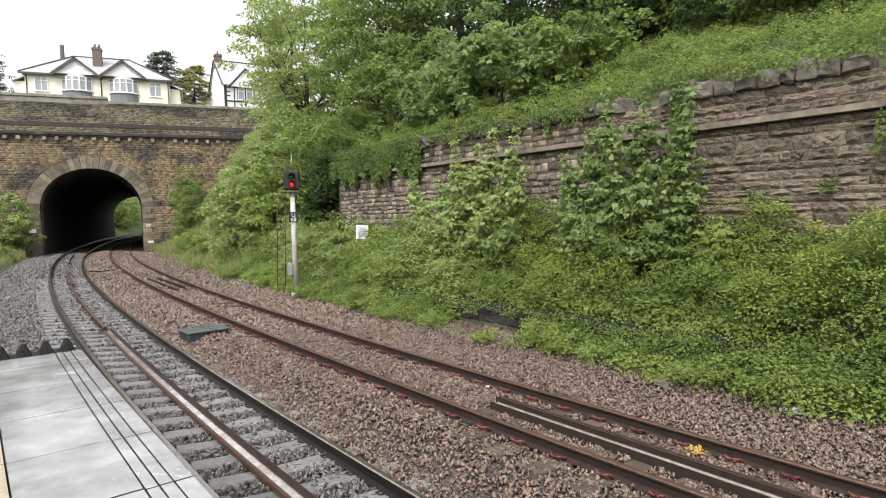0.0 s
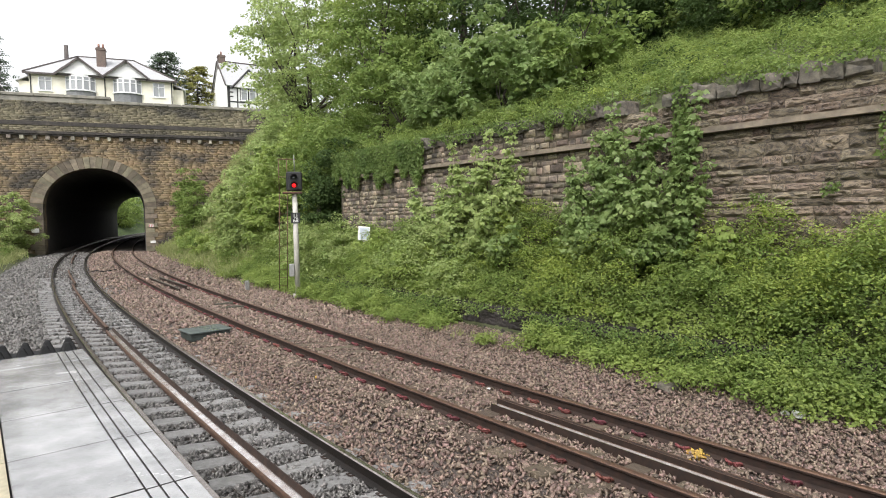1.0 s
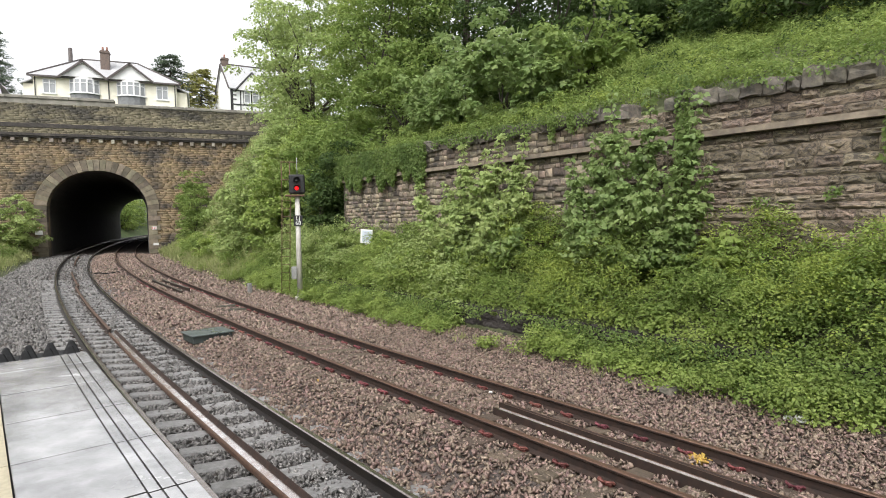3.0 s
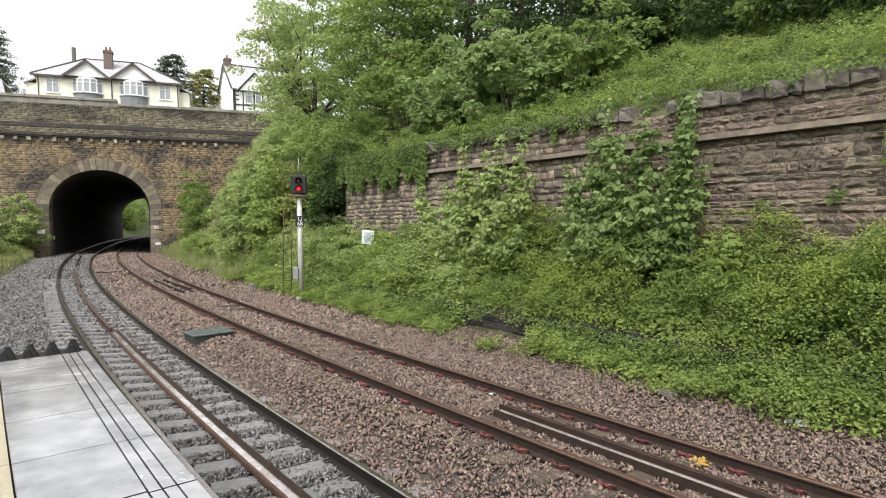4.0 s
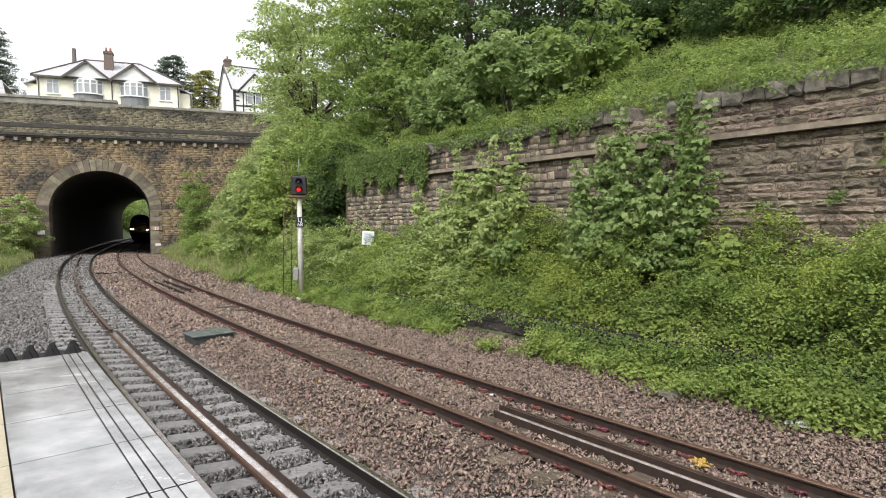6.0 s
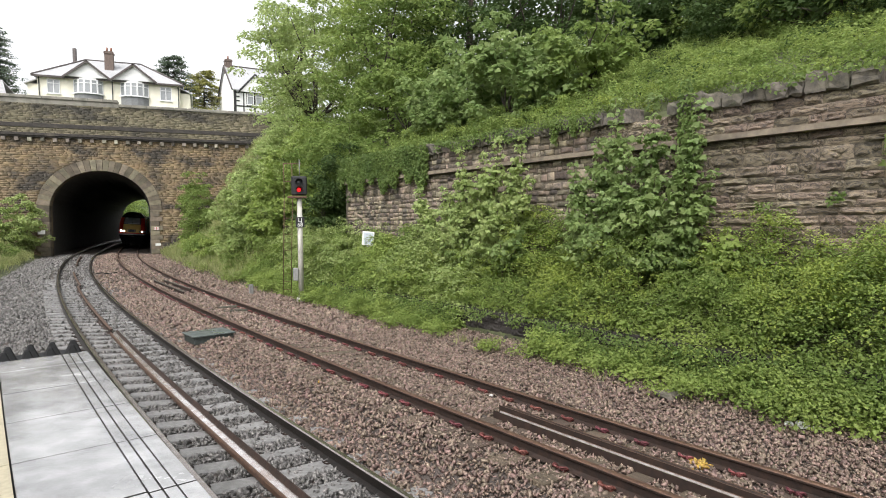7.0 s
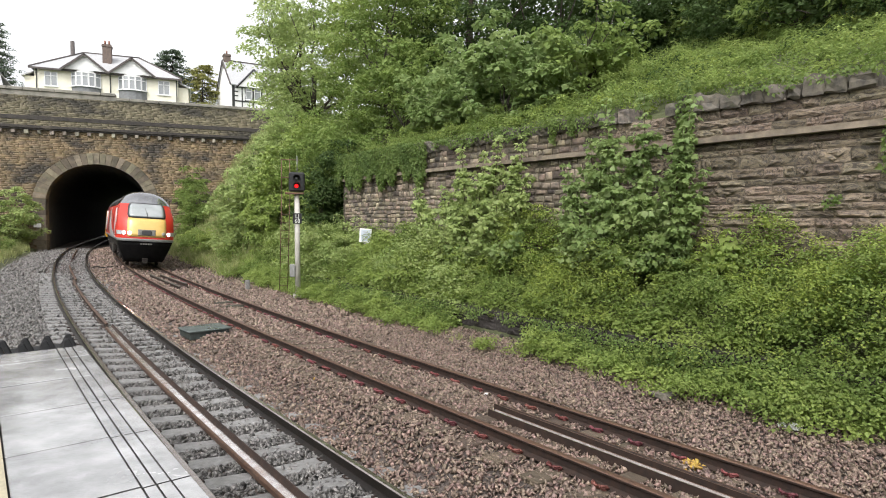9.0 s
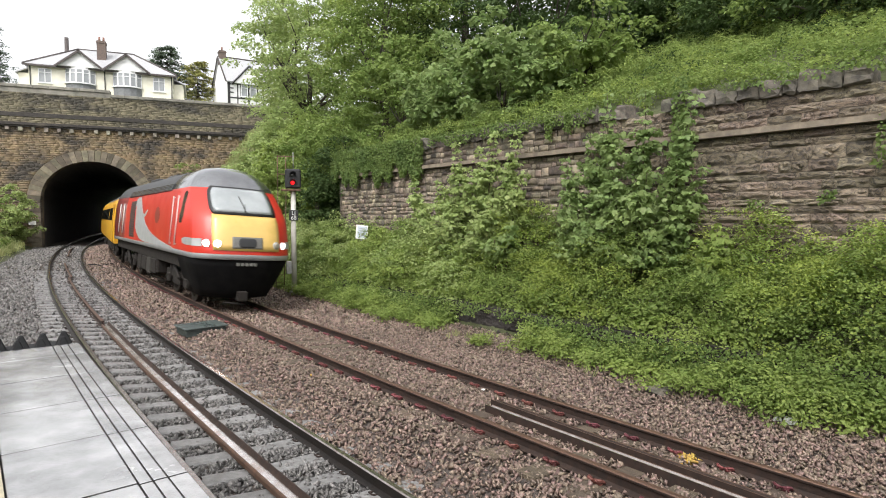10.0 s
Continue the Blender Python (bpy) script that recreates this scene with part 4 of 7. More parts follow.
def side_panel(name, outline, sgn, out, material, parent, label=""):
    """A thin plate on the side, from corners (x, z) cut into upright strips: pairs of lower and upper edge."""
    bm = bmesh.new()
    rows = []
    for x, z0, z1 in outline:
        rows.append([bm.verts.new(side(x, z0 + (z1 - z0) * k / 6, sgn, out)) for k in range(7)] + [bm.verts.new(side(x, z0 + (z1 - z0) * k / 6, sgn, -0.02)) for k in range(6, -1, -1)])
    for a, b in zip(rows, rows[1:]):
        for k in range(14):
            bm.faces.new((a[k], a[(k + 1) % 14], b[(k + 1) % 14], b[k]))
    bm.faces.new(rows[0]), bm.faces.new(rows[-1][::-1])
    bmesh.ops.recalc_face_normals(bm, faces=bm.faces)
    return part(name, bm, material, parent, label)


power = tagged(empty("power_car"), "red diesel power car with yellow nose, dark roof and pale swoosh", "train")
bm = bmesh.new()
rings = []
FR = (1.0, 0.985, 0.95, 0.9, 0.82, 0.72, 0.58, 0.4, 0.2, 0.0)
for z in LEVELS:
    w, xf = np.interp(z, LEVELS, HALF_W), np.interp(z, LEVELS, FRONT)
    back_x = xf - NOSE_DEPTH
    xs = [x if x < -4.4 else min(x, back_x - 0.1) for x in SIDE_X]
    ring = [Vector((x, -w, z)) for x in xs] + [nose(-k, z) for k in FR] + [nose(k, z) for k in FR[-2::-1]] + [Vector((x, w, z)) for x in xs[::-1]]
    rings.append([bm.verts.new(p) for p in ring])
n = len(rings[0])
for j in range(len(rings) - 1):
    for i in range(n):
        k = (i + 1) % n
        f = bm.faces.new((rings[j][i], rings[j][k], rings[j + 1][k], rings[j + 1][i]))
        f.smooth = i != n - 1
        zc, xc = (LEVELS[j] + LEVELS[j + 1]) / 2, f.calc_center_median().x
        f.material_index = 1 if zc < 1.49 else (2 if zc > 3.3 and xc > -4.2 else (3 if zc > 3.3 else (4 if xc < -13.5 else 0)))
bm.faces.new(rings[-1])
bm.faces.new(rings[0][::-1])
bmesh.ops.recalc_face_normals(bm, faces=bm.faces)
body = part("body", bm, [M["train_red"], M["train_silver"], M["train_roof"], M["train_roof_grey"], M["train_dark_red"]], power)
# lower front: black valance, tapering down
bm = bmesh.new()
rings = []
for z, w, xf in ((1.355, 1.33, -0.04), (1.15, 1.27, -0.09), (0.85, 1.17, -0.22), (0.55, 1.05, -0.38), (0.30, 0.95, -0.52)):
    ring = [Vector((-2.7, -w, z)), Vector((-1.6, -w, z))] + [Vector((xf - 0.55 * abs(k) ** 2.6, k * w, z)) for k in (-1, -.95, -.85, -.65, -.4, 0, .4, .65, .85, .95, 1)] + [Vector((-1.6, w, z)), Vector((-2.7, w, z))]
    rings.append([bm.verts.new(p) for p in ring])
for a, b in zip(rings, rings[1:]):
    for i in range(len(a)):
        f = bm.faces.new((a[i], a[(i + 1) % len(a)], b[(i + 1) % len(a)], b[i]))
        f.smooth = i != len(a) - 1
bm.faces.new(rings[0]), bm.faces.new(rings[-1][::-1])
bmesh.ops.recalc_face_normals(bm, faces=bm.faces)
valance = part("valance", bm, M["train_black"], power, "black front valance")
bm = bmesh.new()
for i in range(5):
    box(bm, -0.055, -0.035, -0.30 + i * 0.12, -0.21 + i * 0.12, 1.20, 1.28, bevel=0.004)
part("number_bars", bm, M["hatch"], valance, "pale number shown as plain bars")
bm = bmesh.new()
box(bm, -0.62, -0.3, -0.14, 0.14, 0.22, 0.5, bevel=0.03)
tube(bm, (-0.42, -0.5, 0.2), (-0.42, 0.1, 0.13), 0.02, sides=6)
part("coupling", bm, M["train_under"], valance)
# front details
panel = nose_panel("yellow_panel", -0.69, 0.69, 1.60, 2.56, 0.022, M["train_yellow"], power, "yellow warning panel", corner=0.02)
frame_ = nose_panel("windscreen_frame", -0.705, 0.705, 2.55, 3.34, 0.032, M["seal"], power, "black windscreen surround", corner=0.05)
nose_panel("glass", -0.645, 0.645, 2.62, 3.295, 0.044, M["glass_sky_pale"], frame_, "large windscreen with the sky's reflection painted pale", corner=0.05)
bm = bmesh.new()
tube(bm, nose(0.02, 2.60, 0.075), nose(-0.06, 3.08, 0.07), 0.012, sides=5)
tube(bm, nose(-0.02, 2.60, 0.075), nose(0.03, 2.86, 0.07), 0.010, sides=5)
box(bm, -0.50, -0.42, -0.05, 0.05, 2.56, 2.62, bevel=0.01)
part("wiper", bm, M["seal"], frame_)
hatch = nose_panel("coupler_hatch", -0.32, 0.30, 1.66, 1.97, 0.030, M["hatch"], power, "grey coupler hatch")
nose_panel("opening", -0.19, 0.17, 1.69, 1.94, 0.036, M["seal"], hatch, "black rounded opening", corner=0.06)


def lamp(yf, z, r, lit, parent):
    c = nose(yf, z, 0.03)
    d = (nose(yf + 0.05, z) - nose(yf - 0.05, z)).normalized()
    nrm = d.cross(Vector((0, 0, 1))).normalized()
    bm = bmesh.new()
    bmesh.ops.create_cone(bm, cap_ends=True, segments=20, radius1=r * 1.18, radius2=r * 1.1, depth=0.03)
    q = nrm.to_track_quat('Z', 'Y').to_matrix().to_4x4()
    ring = part("headlight", bm, M["train_silver"], parent, "lit white headlight" if lit else "unlit grey headlight", m=Matrix.Translation(c) @ q)
    bm = bmesh.new()
    bmesh.ops.create_uvsphere(bm, u_segments=16, v_segments=8, radius=r)
    for v in bm.verts:
        v.co.z *= 0.25
    for f in bm.faces:
        f.smooth = True
    part("lens", bm, M["lamp_on"] if lit else M["lamp_off"], ring, m=pose(0, 0, 0.015))


for yf, lit in ((-0.79, True), (-0.60, True), (0.60, False), (0.77, True)):
    lamp(yf, 1.77, 0.092, lit, power)
for sgn in (-1, 1):
    # silver band running back from the lamps
    bm = bmesh.new()
    rows = []
    for k in (0.86, 0.9, 0.94, 0.97, 1.0):
        rows.append([nose(sgn * k, z, 0.02) + Vector((0, sgn * 0.012, 0)) for z in (1.68, 1.88)])
    for x in (-1.0, -1.5, -1.9):
        rows.append([side(x, z, sgn, 0.005) for z in ((1.68, 1.88) if x > -1.8 else (1.72, 1.84))])
    rows = [[bm.verts.new(p) for p in r] + [bm.verts.new(Vector((p.x - 0.01, p.y - sgn * 0.03, p.z))) for p in r[::-1]] for r in rows]
    for a, b in zip(rows, rows[1:]):
        for i in range(4):
            bm.faces.new((a[i], a[(i + 1) % 4], b[(i + 1) % 4], b[i]))
    bm.faces.new(rows[0]), bm.faces.new(rows[-1][::-1])
    bmesh.ops.recalc_face_normals(bm, faces=bm.faces)
    part("silver_band", bm, M["train_silver"], power, "silver band beside the lamps")
    # leaning cab side window and cab door
    side_panel("cab_window", [(-2.42, 2.28, 2.48), (-2.22, 2.26, 3.10), (-2.08, 2.28, 3.18), (-1.92, 2.5, 3.16), (-1.78, 2.95, 3.12)], sgn, 0.006, M["dark_glass"], power, "dark leaning cab side window")
    door = side_panel("cab_door", [(-3.38, 1.55, 3.20), (-2.80, 1.55, 3.20)], sgn, 0.004, M["train_red"], power)
    for x in (-3.46, -2.72):
        bm = bmesh.new()
        tube(bm, side(x, 1.62, sgn, 0.05), side(x, 3.05, sgn, 0.05), 0.018, sides=6)
        for z in (1.64, 3.0):
            tube(bm, side(x, z, sgn, -0.01), side(x, z, sgn, 0.05), 0.018, sides=5)
        part("grab_rail", bm, M["white_rail"], power, "white grab rail")
    # pale swoosh: a tail rising to the rear roof, a hook, and a long foot along the sill
    sw = [(-11.2, 2.85, 3.12), (-10.9, 2.02, 3.2), (-10.4, 1.76, 3.2), (-9.9, 1.63, 3.02), (-9.4, 1.56, 2.70), (-8.9, 1.53, 2.40), (-8.3, 1.515, 2.16), (-7.6, 1.508, 1.97), (-6.7, 1.505, 1.82), (-5.6, 1.503, 1.70), (-4.4, 1.503, 1.60), (-3.2, 1.503, 1.53)]
    swoosh = side_panel("swoosh", sw, sgn, 0.005, M["train_silver"], power, "pale silver curved swoosh")
    side_panel("hook", [(-9.5, 2.60, 2.76), (-9.2, 2.44, 2.56), (-8.8, 2.40, 2.52), (-8.5, 2.46, 2.60), (-8.2, 2.62, 2.70)], sgn, 0.0055, M["train_silver"], swoosh)
    # radiator grille
    grille = side_panel("grille", [(-12.55, 1.60, 3.06), (-11.25, 1.60, 3.06)], sgn, 0.004, M["seal"], power, "dark radiator grille with silver slats")
    for i in range(15):
        bm = bmesh.new()
        z = 1.66 + i * 0.095
        x0, x1 = -12.5, -11.3
        p = [side(x0, z, sgn, 0.004), side(x1, z, sgn, 0.004), side(x1, z + 0.05, sgn, 0.03), side(x0, z + 0.05, sgn, 0.03)]
        vs = [bm.verts.new(q) for q in p]
        vs2 = [bm.verts.new(q + Vector((0, 0, 0.012))) for q in p]
        for a, b in zip((0, 1, 2, 3), (1, 2, 3, 0)):
            bm.faces.new((vs[a], vs[b], vs2[b], vs2[a]))
        bm.faces.new(vs), bm.faces.new(vs2[::-1])
        bmesh.ops.recalc_face_normals(bm, faces=bm.faces)
        part("slat", bm, M["slat"], grille)
    # rear luggage door and rails
    side_panel("luggage_door", [(-15.6, 1.55, 3.15), (-14.6, 1.55, 3.15)], sgn, 0.004, M["train_dark_red"], power)
    for x in (-15.75, -14.45):
        bm = bmesh.new()
        tube(bm, side(x, 1.7, sgn, 0.05), side(x, 3.0, sgn, 0.05), 0.025, sides=6)
        part("grab_rail", bm, M["white_rail"], power, "white grab rail")
    # louvred roof shoulder
    louvre = part("roof_louvre", box(bmesh.new(), -13.6, -4.3, -0.02, 0.02, -0.12, 0.12), M["seal"], power, "black louvred roof shoulder",
                  m=Matrix.Translation((0, sgn * 1.21, 3.36)) @ Matrix.Rotation(sgn * 0.45, 4, 'X'))
    for i in range(4):
        bm = bmesh.new()
        box(bm, -13.5, -4.4, -0.03, 0.03, -0.10 + i * 0.06, -0.08 + i * 0.06)
        part("louvre_blade", bm, M["train_roof"], louvre)
    # round badge worn to a dark shape
    side_panel("badge", [(-6.55, 2.4, 2.55), (-6.35, 2.25, 2.72), (-6.1, 2.2, 2.78), (-5.85, 2.25, 2.72), (-5.65, 2.4, 2.55)], sgn, 0.004, M["train_dark_red"], power, "dark round badge")
# roof kit
for x0, x1, w in ((-12.9, -11.0, 0.55), (-9.5, -7.8, 0.45)):
    bm = bmesh.new()
    box(bm, x0, x1, -w, w, 3.86, 4.03, bevel=0.03)
    part("roof_vent", bm, M["train_roof_grey"], power)
# gear under the floor
bm = bmesh.new()
box(bm, -17.5, -2.4, -1.22, 1.22, 1.0, 1.36)
box(bm, -10.9, -6.6, -1.2, 1.2, 0.5, 1.0, bevel=0.05)
part("underframe", bm, M["train_under"], power)
for i, (x0, x1, z0) in enumerate(((-10.8, -9.9, 0.42), (-9.8, -8.7, 0.46), (-8.6, -7.8, 0.40), (-7.7, -6.7, 0.48))):
    for sgn in (-1, 1):
        bm = bmesh.new()
        box(bm, x0, x1, sgn * 1.02 - 0.22, sgn * 1.02 + 0.24, z0, 0.98, bevel=0.03)
        part("equipment_case", bm, M["train_under"] if i != 2 else M["gear_grey"], power)
WHEELSETS = []


def bogie(x, parent):
    b = new("bogie")
    b.parent = parent
    b.matrix_basis = pose(x, 0, 0)
    for sgn in (-1, 1):
        bm = bmesh.new()
        box(bm, -1.75, 1.75, sgn * 1.0 - 0.07, sgn * 1.0 + 0.07, 0.58, 0.80, bevel=0.03)
        box(bm, -0.5, 0.5, sgn * 1.0 - 0.11, sgn * 1.0 + 0.11, 0.38, 0.62, bevel=0.03)
        for ax in (-1.3, 1.3):
            box(bm, ax - 0.2, ax + 0.2, sgn * 1.0 - 0.12, sgn * 1.0 + 0.12, 0.38, 0.66, bevel=0.03)
            tube(bm, (ax + 0.32, sgn * 1.02, 0.4), (ax + 0.32, sgn * 1.02, 0.95), 0.09, sides=8)
        tube(bm, (-0.3, sgn * 1.12, 0.95), (0.8, sgn * 1.16, 0.62), 0.05, sides=6)
        part("side_frame", bm, M["train_under"], b)
    bm = bmesh.new()
    box(bm, -0.4, 0.4, -0.9, 0.9, 0.55, 0.95, bevel=0.03)
    part("cross_beam", bm, M["train_under"], b)
    for ax in (-1.3, 1.3):
        bm = bmesh.new()
        tube(bm, (0, -0.95, 0), (0, 0.95, 0), 0.085, sides=10)
        for sgn in (-1, 1):
            tube(bm, (0, sgn * 0.70, 0), (0, sgn * 0.82, 0), 0.50, sides=28, mi=1)
            tube(bm, (0, sgn * 0.66, 0), (0, sgn * 0.70, 0), 0.53, sides=28, mi=1)
            tube(bm, (0, sgn * 0.82, 0), (0, sgn * 0.835, 0), 0.36, sides=20)
            box(bm, -0.3, -0.16, sgn * 0.828 - 0.012, sgn * 0.828 + 0.012, -0.05, 0.05)
        w = part("wheelset", bm, [M["train_under"], M["wheel_steel"]], b, m=pose(ax, 0, 0.51))
        WHEELSETS.append(w)
    return b


bogie(-3.75, power)
bogie(-14.05, power)

# second vehicle: yellow coach
coach = tagged(empty("railway_coach"), "yellow railway coach with dark windows coupled behind the power car", "railway coach")
CL = 22.6
PROF = ((-1.30, 1.08), (-1.36, 1.3), (-1.37, 2.0), (-1.34, 2.6), (-1.26, 3.05), (-1.10, 3.35), (-0.80, 3.62), (-0.40, 3.76), (0, 3.8))
ring = list(PROF) + [(-y, z) for y, z in PROF[-2::-1]]
bm = bmesh.new()
rr = []
for x in (0.0, -0.08, -CL + 0.08, -CL):
    k = 0.97 if x in (0.0, -CL) else 1.0
    rr.append([bm.verts.new((x, y * k, z)) for y, z in ring])
for a, b in zip(rr, rr[1:]):
    for i in range(len(ring) - 1):
        f = bm.faces.new((a[i], a[i + 1], b[i + 1], b[i]))
        f.smooth = True
        zc = (ring[i][1] + ring[i + 1][1]) / 2
        f.material_index = 1 if zc > 3.2 else 0
for r in (rr[0], rr[-1]):
    bm.faces.new(r)
bmesh.ops.recalc_face_normals(bm, faces=bm.faces)
part("body", bm, [M["coach_yellow"], M["train_roof_grey"]], coach)
bm = bmesh.new()
box(bm, -CL + 0.3, -0.3, -1.15, 1.15, 0.95, 1.09)
box(bm, -15, -7.5, -1.1, 1.1, 0.45, 0.95, bevel=0.04)
part("underframe", bm, M["train_under"], coach)
for sgn in (-1, 1):
    for x in (2.3, 3.6, 4.9, 7.6, 10.2, 12.8, 15.4, 18.0, 20.2):
        bm = bmesh.new()
        wd = 0.42 if x < 6 else 0.95
        box(bm, -x - wd, -x + wd, -0.015, 0.015, -0.33, 0.33, bevel=0.008)
        part("window", bm, M["dark_glass"], coach, m=Matrix.Translation((0, sgn * 1.352, 2.55)) @ Matrix.Rotation(sgn * 0.075, 4, 'X'))
    bm = bmesh.new()
    box(bm, -1.25, -0.45, -0.01, 0.01, -0.95, 0.95, bevel=0.006)
    part("door", bm, M["coach_yellow"], coach, m=Matrix.Translation((0, sgn * 1.366, 2.1)) @ Matrix.Rotation(sgn * 0.03, 4, 'X'))
bm = bmesh.new()
box(bm, -0.02, 0.62, -0.5, 0.5, 1.2, 3.3, bevel=0.05)
part("gangway", bm, M["rubber"], coach, "black gangway bellows")
bogie(-3.3, coach)
bogie(-CL + 3.3, coach)


for vehicle in (power, coach):
    vehicle.scale = (TRAIN_SIZE, TRAIN_SIZE, 1.0)

# ---- plants ----
for key, a, b, ro in (("leaf_lime", (0.40, 0.47, 0.19), (0.30, 0.385, 0.14), 0.42), ("leaf_bright", (0.325, 0.40, 0.115), (0.235, 0.315, 0.088), 0.44), ("leaf_mid", (0.24, 0.312, 0.09), (0.172, 0.245, 0.068), 0.44),
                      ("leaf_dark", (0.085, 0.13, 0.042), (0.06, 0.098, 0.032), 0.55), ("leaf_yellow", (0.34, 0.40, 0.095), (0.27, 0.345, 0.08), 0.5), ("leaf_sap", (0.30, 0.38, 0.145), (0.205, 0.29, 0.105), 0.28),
                      ("leaf_ivy", (0.15, 0.22, 0.07), (0.21, 0.285, 0.085), 0.4), ("blade", (0.42, 0.43, 0.21), (0.29, 0.34, 0.13), 0.6), ("leaf_conifer", (0.15, 0.19, 0.13), (0.105, 0.14, 0.095), 0.7), ("leaf_gold", (0.36, 0.35, 0.12), (0.25, 0.255, 0.085), 0.7)):
    M[key] = mat(key, a, b, 0.9, ro + 0.12, island=0.12, trans=0.52, spec=0.25)
M["bark"] = mat("bark", (0.075, 0.06, 0.045), (0.045, 0.037, 0.03), 8, 0.9, bump=0.6, bump_scale=25, stretch=(1, 1, 0.25))
M["stem"] = mat("stem", (0.11, 0.085, 0.05), (0.07, 0.06, 0.035), 12, 0.8)

DIAMOND = (np.array([(0, 0, 0), (-0.34, 0.42, 0.09), (0, 1, -0.10), (0.34, 0.42, 0.09)], float), np.array([(0, 2, 1), (0, 3, 2)]))
LOBED = (np.array([(0, 0.05, 0), (-0.30, 0.05, 0.03), (-0.50, 0.42, 0.02), (-0.24, 0.50, 0.06), (0, 1.0, -0.12), (0.24, 0.50, 0.06), (0.50, 0.42, 0.02), (0.30, 0.05, 0.03)], float),
         np.array([(0, 2, 1), (0, 3, 2), (0, 4, 3), (0, 5, 4), (0, 6, 5), (0, 7, 6)]))
PALMATE = (np.array([(0, 0.06, 0), (-0.34, 0.06, -0.02), (-0.50, 0.46, -0.06), (-0.26, 0.58, 0.05), (0, 1.0, -0.12), (0.26, 0.58, 0.05), (0.50, 0.46, -0.06), (0.34, 0.06, -0.02)], float),
           np.array([(0, k + 1, k) for k in range(1, 7)]))
BLADE = (np.array([(-0.035, 0, 0), (0.035, 0, 0), (0.02, 0.6, 0.04), (0, 1, 0.2)], float), np.array([(0, 1, 2), (0, 2, 3)]))


def unit(v):
    return v / np.maximum(np.linalg.norm(v, axis=1), 1e-9)[:, None]


def leaves(name, places, outward, size, template, material, rng, parent=None, up=0.6, wild=0.7, droop=0.35, upright=False):
    n = len(places)
    rnd = rng.normal(size=(n, 3))
    if upright:
        along_ = unit(np.array([0, 0, 1.0]) + 0.35 * rnd)
        nrm = unit(np.cross(along_, unit(rng.normal(size=(n, 3)))))
    else:
        nrm = unit(np.array([0, 0, up]) + 0.55 * outward + wild * 0.6 * rnd)
        along_ = rng.normal(size=(n, 3)) + 0.7 * outward - np.array([0, 0, droop])
        along_ = unit(along_ - nrm * np.sum(along_ * nrm, axis=1)[:, None])
    across = np.cross(along_, nrm)
    sz = size * rng.uniform(0.6, 1.25, n)
    tv, tf = template
    v = places[:, None] + sz[:, None, None] * (tv[None, :, 0, None] * across[:, None] + tv[None, :, 1, None] * along_[:, None] + tv[None, :, 2, None] * nrm[:, None])
    f = (tf[None] + len(tv) * np.arange(n)[:, None, None]).reshape(-1, 3)
    return raw(name, v.reshape(-1, 3), f, material, parent)


def clumps(rng, centres, radius, per, flat=0.75, inner=0.55):
    """Leaf places on and in many small clumps; also the way outward in each."""
    n = len(centres)
    d = unit(rng.normal(size=(n * per, 3)))
    d[:, 2] = np.where(d[:, 2] < -0.3, -d[:, 2], d[:, 2])
    r = np.repeat(radius, per) * (inner + (1 - inner) * rng.random(n * per) ** 0.6)
    p = np.repeat(centres, per, axis=0) + d * r[:, None] * np.array([1, 1, flat])
    return p, d


def crown_centres(rng, centre, radii, count, shell=0.45, lump=0.35):
    d = unit(rng.normal(size=(count, 3)))
    wob = np.array([noise.noise(Vector(x * 2.2) + Vector(centre) * 0.7) for x in d])
    r = (shell + (1 - shell) * rng.random(count) ** 0.7) * (1 + lump * wob)
    return np.array(centre) + d * r[:, None] * np.array(radii)


def limb(bm, a, b, r0, r1, rng, bits=4, bend=0.12, sides=6):
    """One tapering, slightly crooked skin from a to b."""
    a, b = Vector(a), Vector(b)
    length = (b - a).length
    pts = [a] + [a.lerp(b, i / bits) + Vector(rng.normal(size=3)) * bend * length * 0.3 for i in range(1, bits)] + [b]
    rings = []
    for i, p in enumerate(pts):
        d = (pts[min(i + 1, bits)] - pts[max(i - 1, 0)]).normalized()
        u = d.orthogonal().normalized()
        if rings and u.dot(last) < 0:
            u = -u
        last = u
        w = d.cross(u)
        r = r0 + (r1 - r0) * i / bits
        rings.append([bm.verts.new(p + (u * math.cos(2 * math.pi * k / sides) + w * math.sin(2 * math.pi * k / sides)) * r) for k in range(sides)])
    for x, y in zip(rings, rings[1:]):
        for k in range(sides):
            f = bm.faces.new((x[k], x[(k + 1) % sides], y[(k + 1) % sides], y[k]))
            f.smooth = True
    bm.faces.new(rings[0][::-1]), bm.faces.new(rings[-1])
    return b


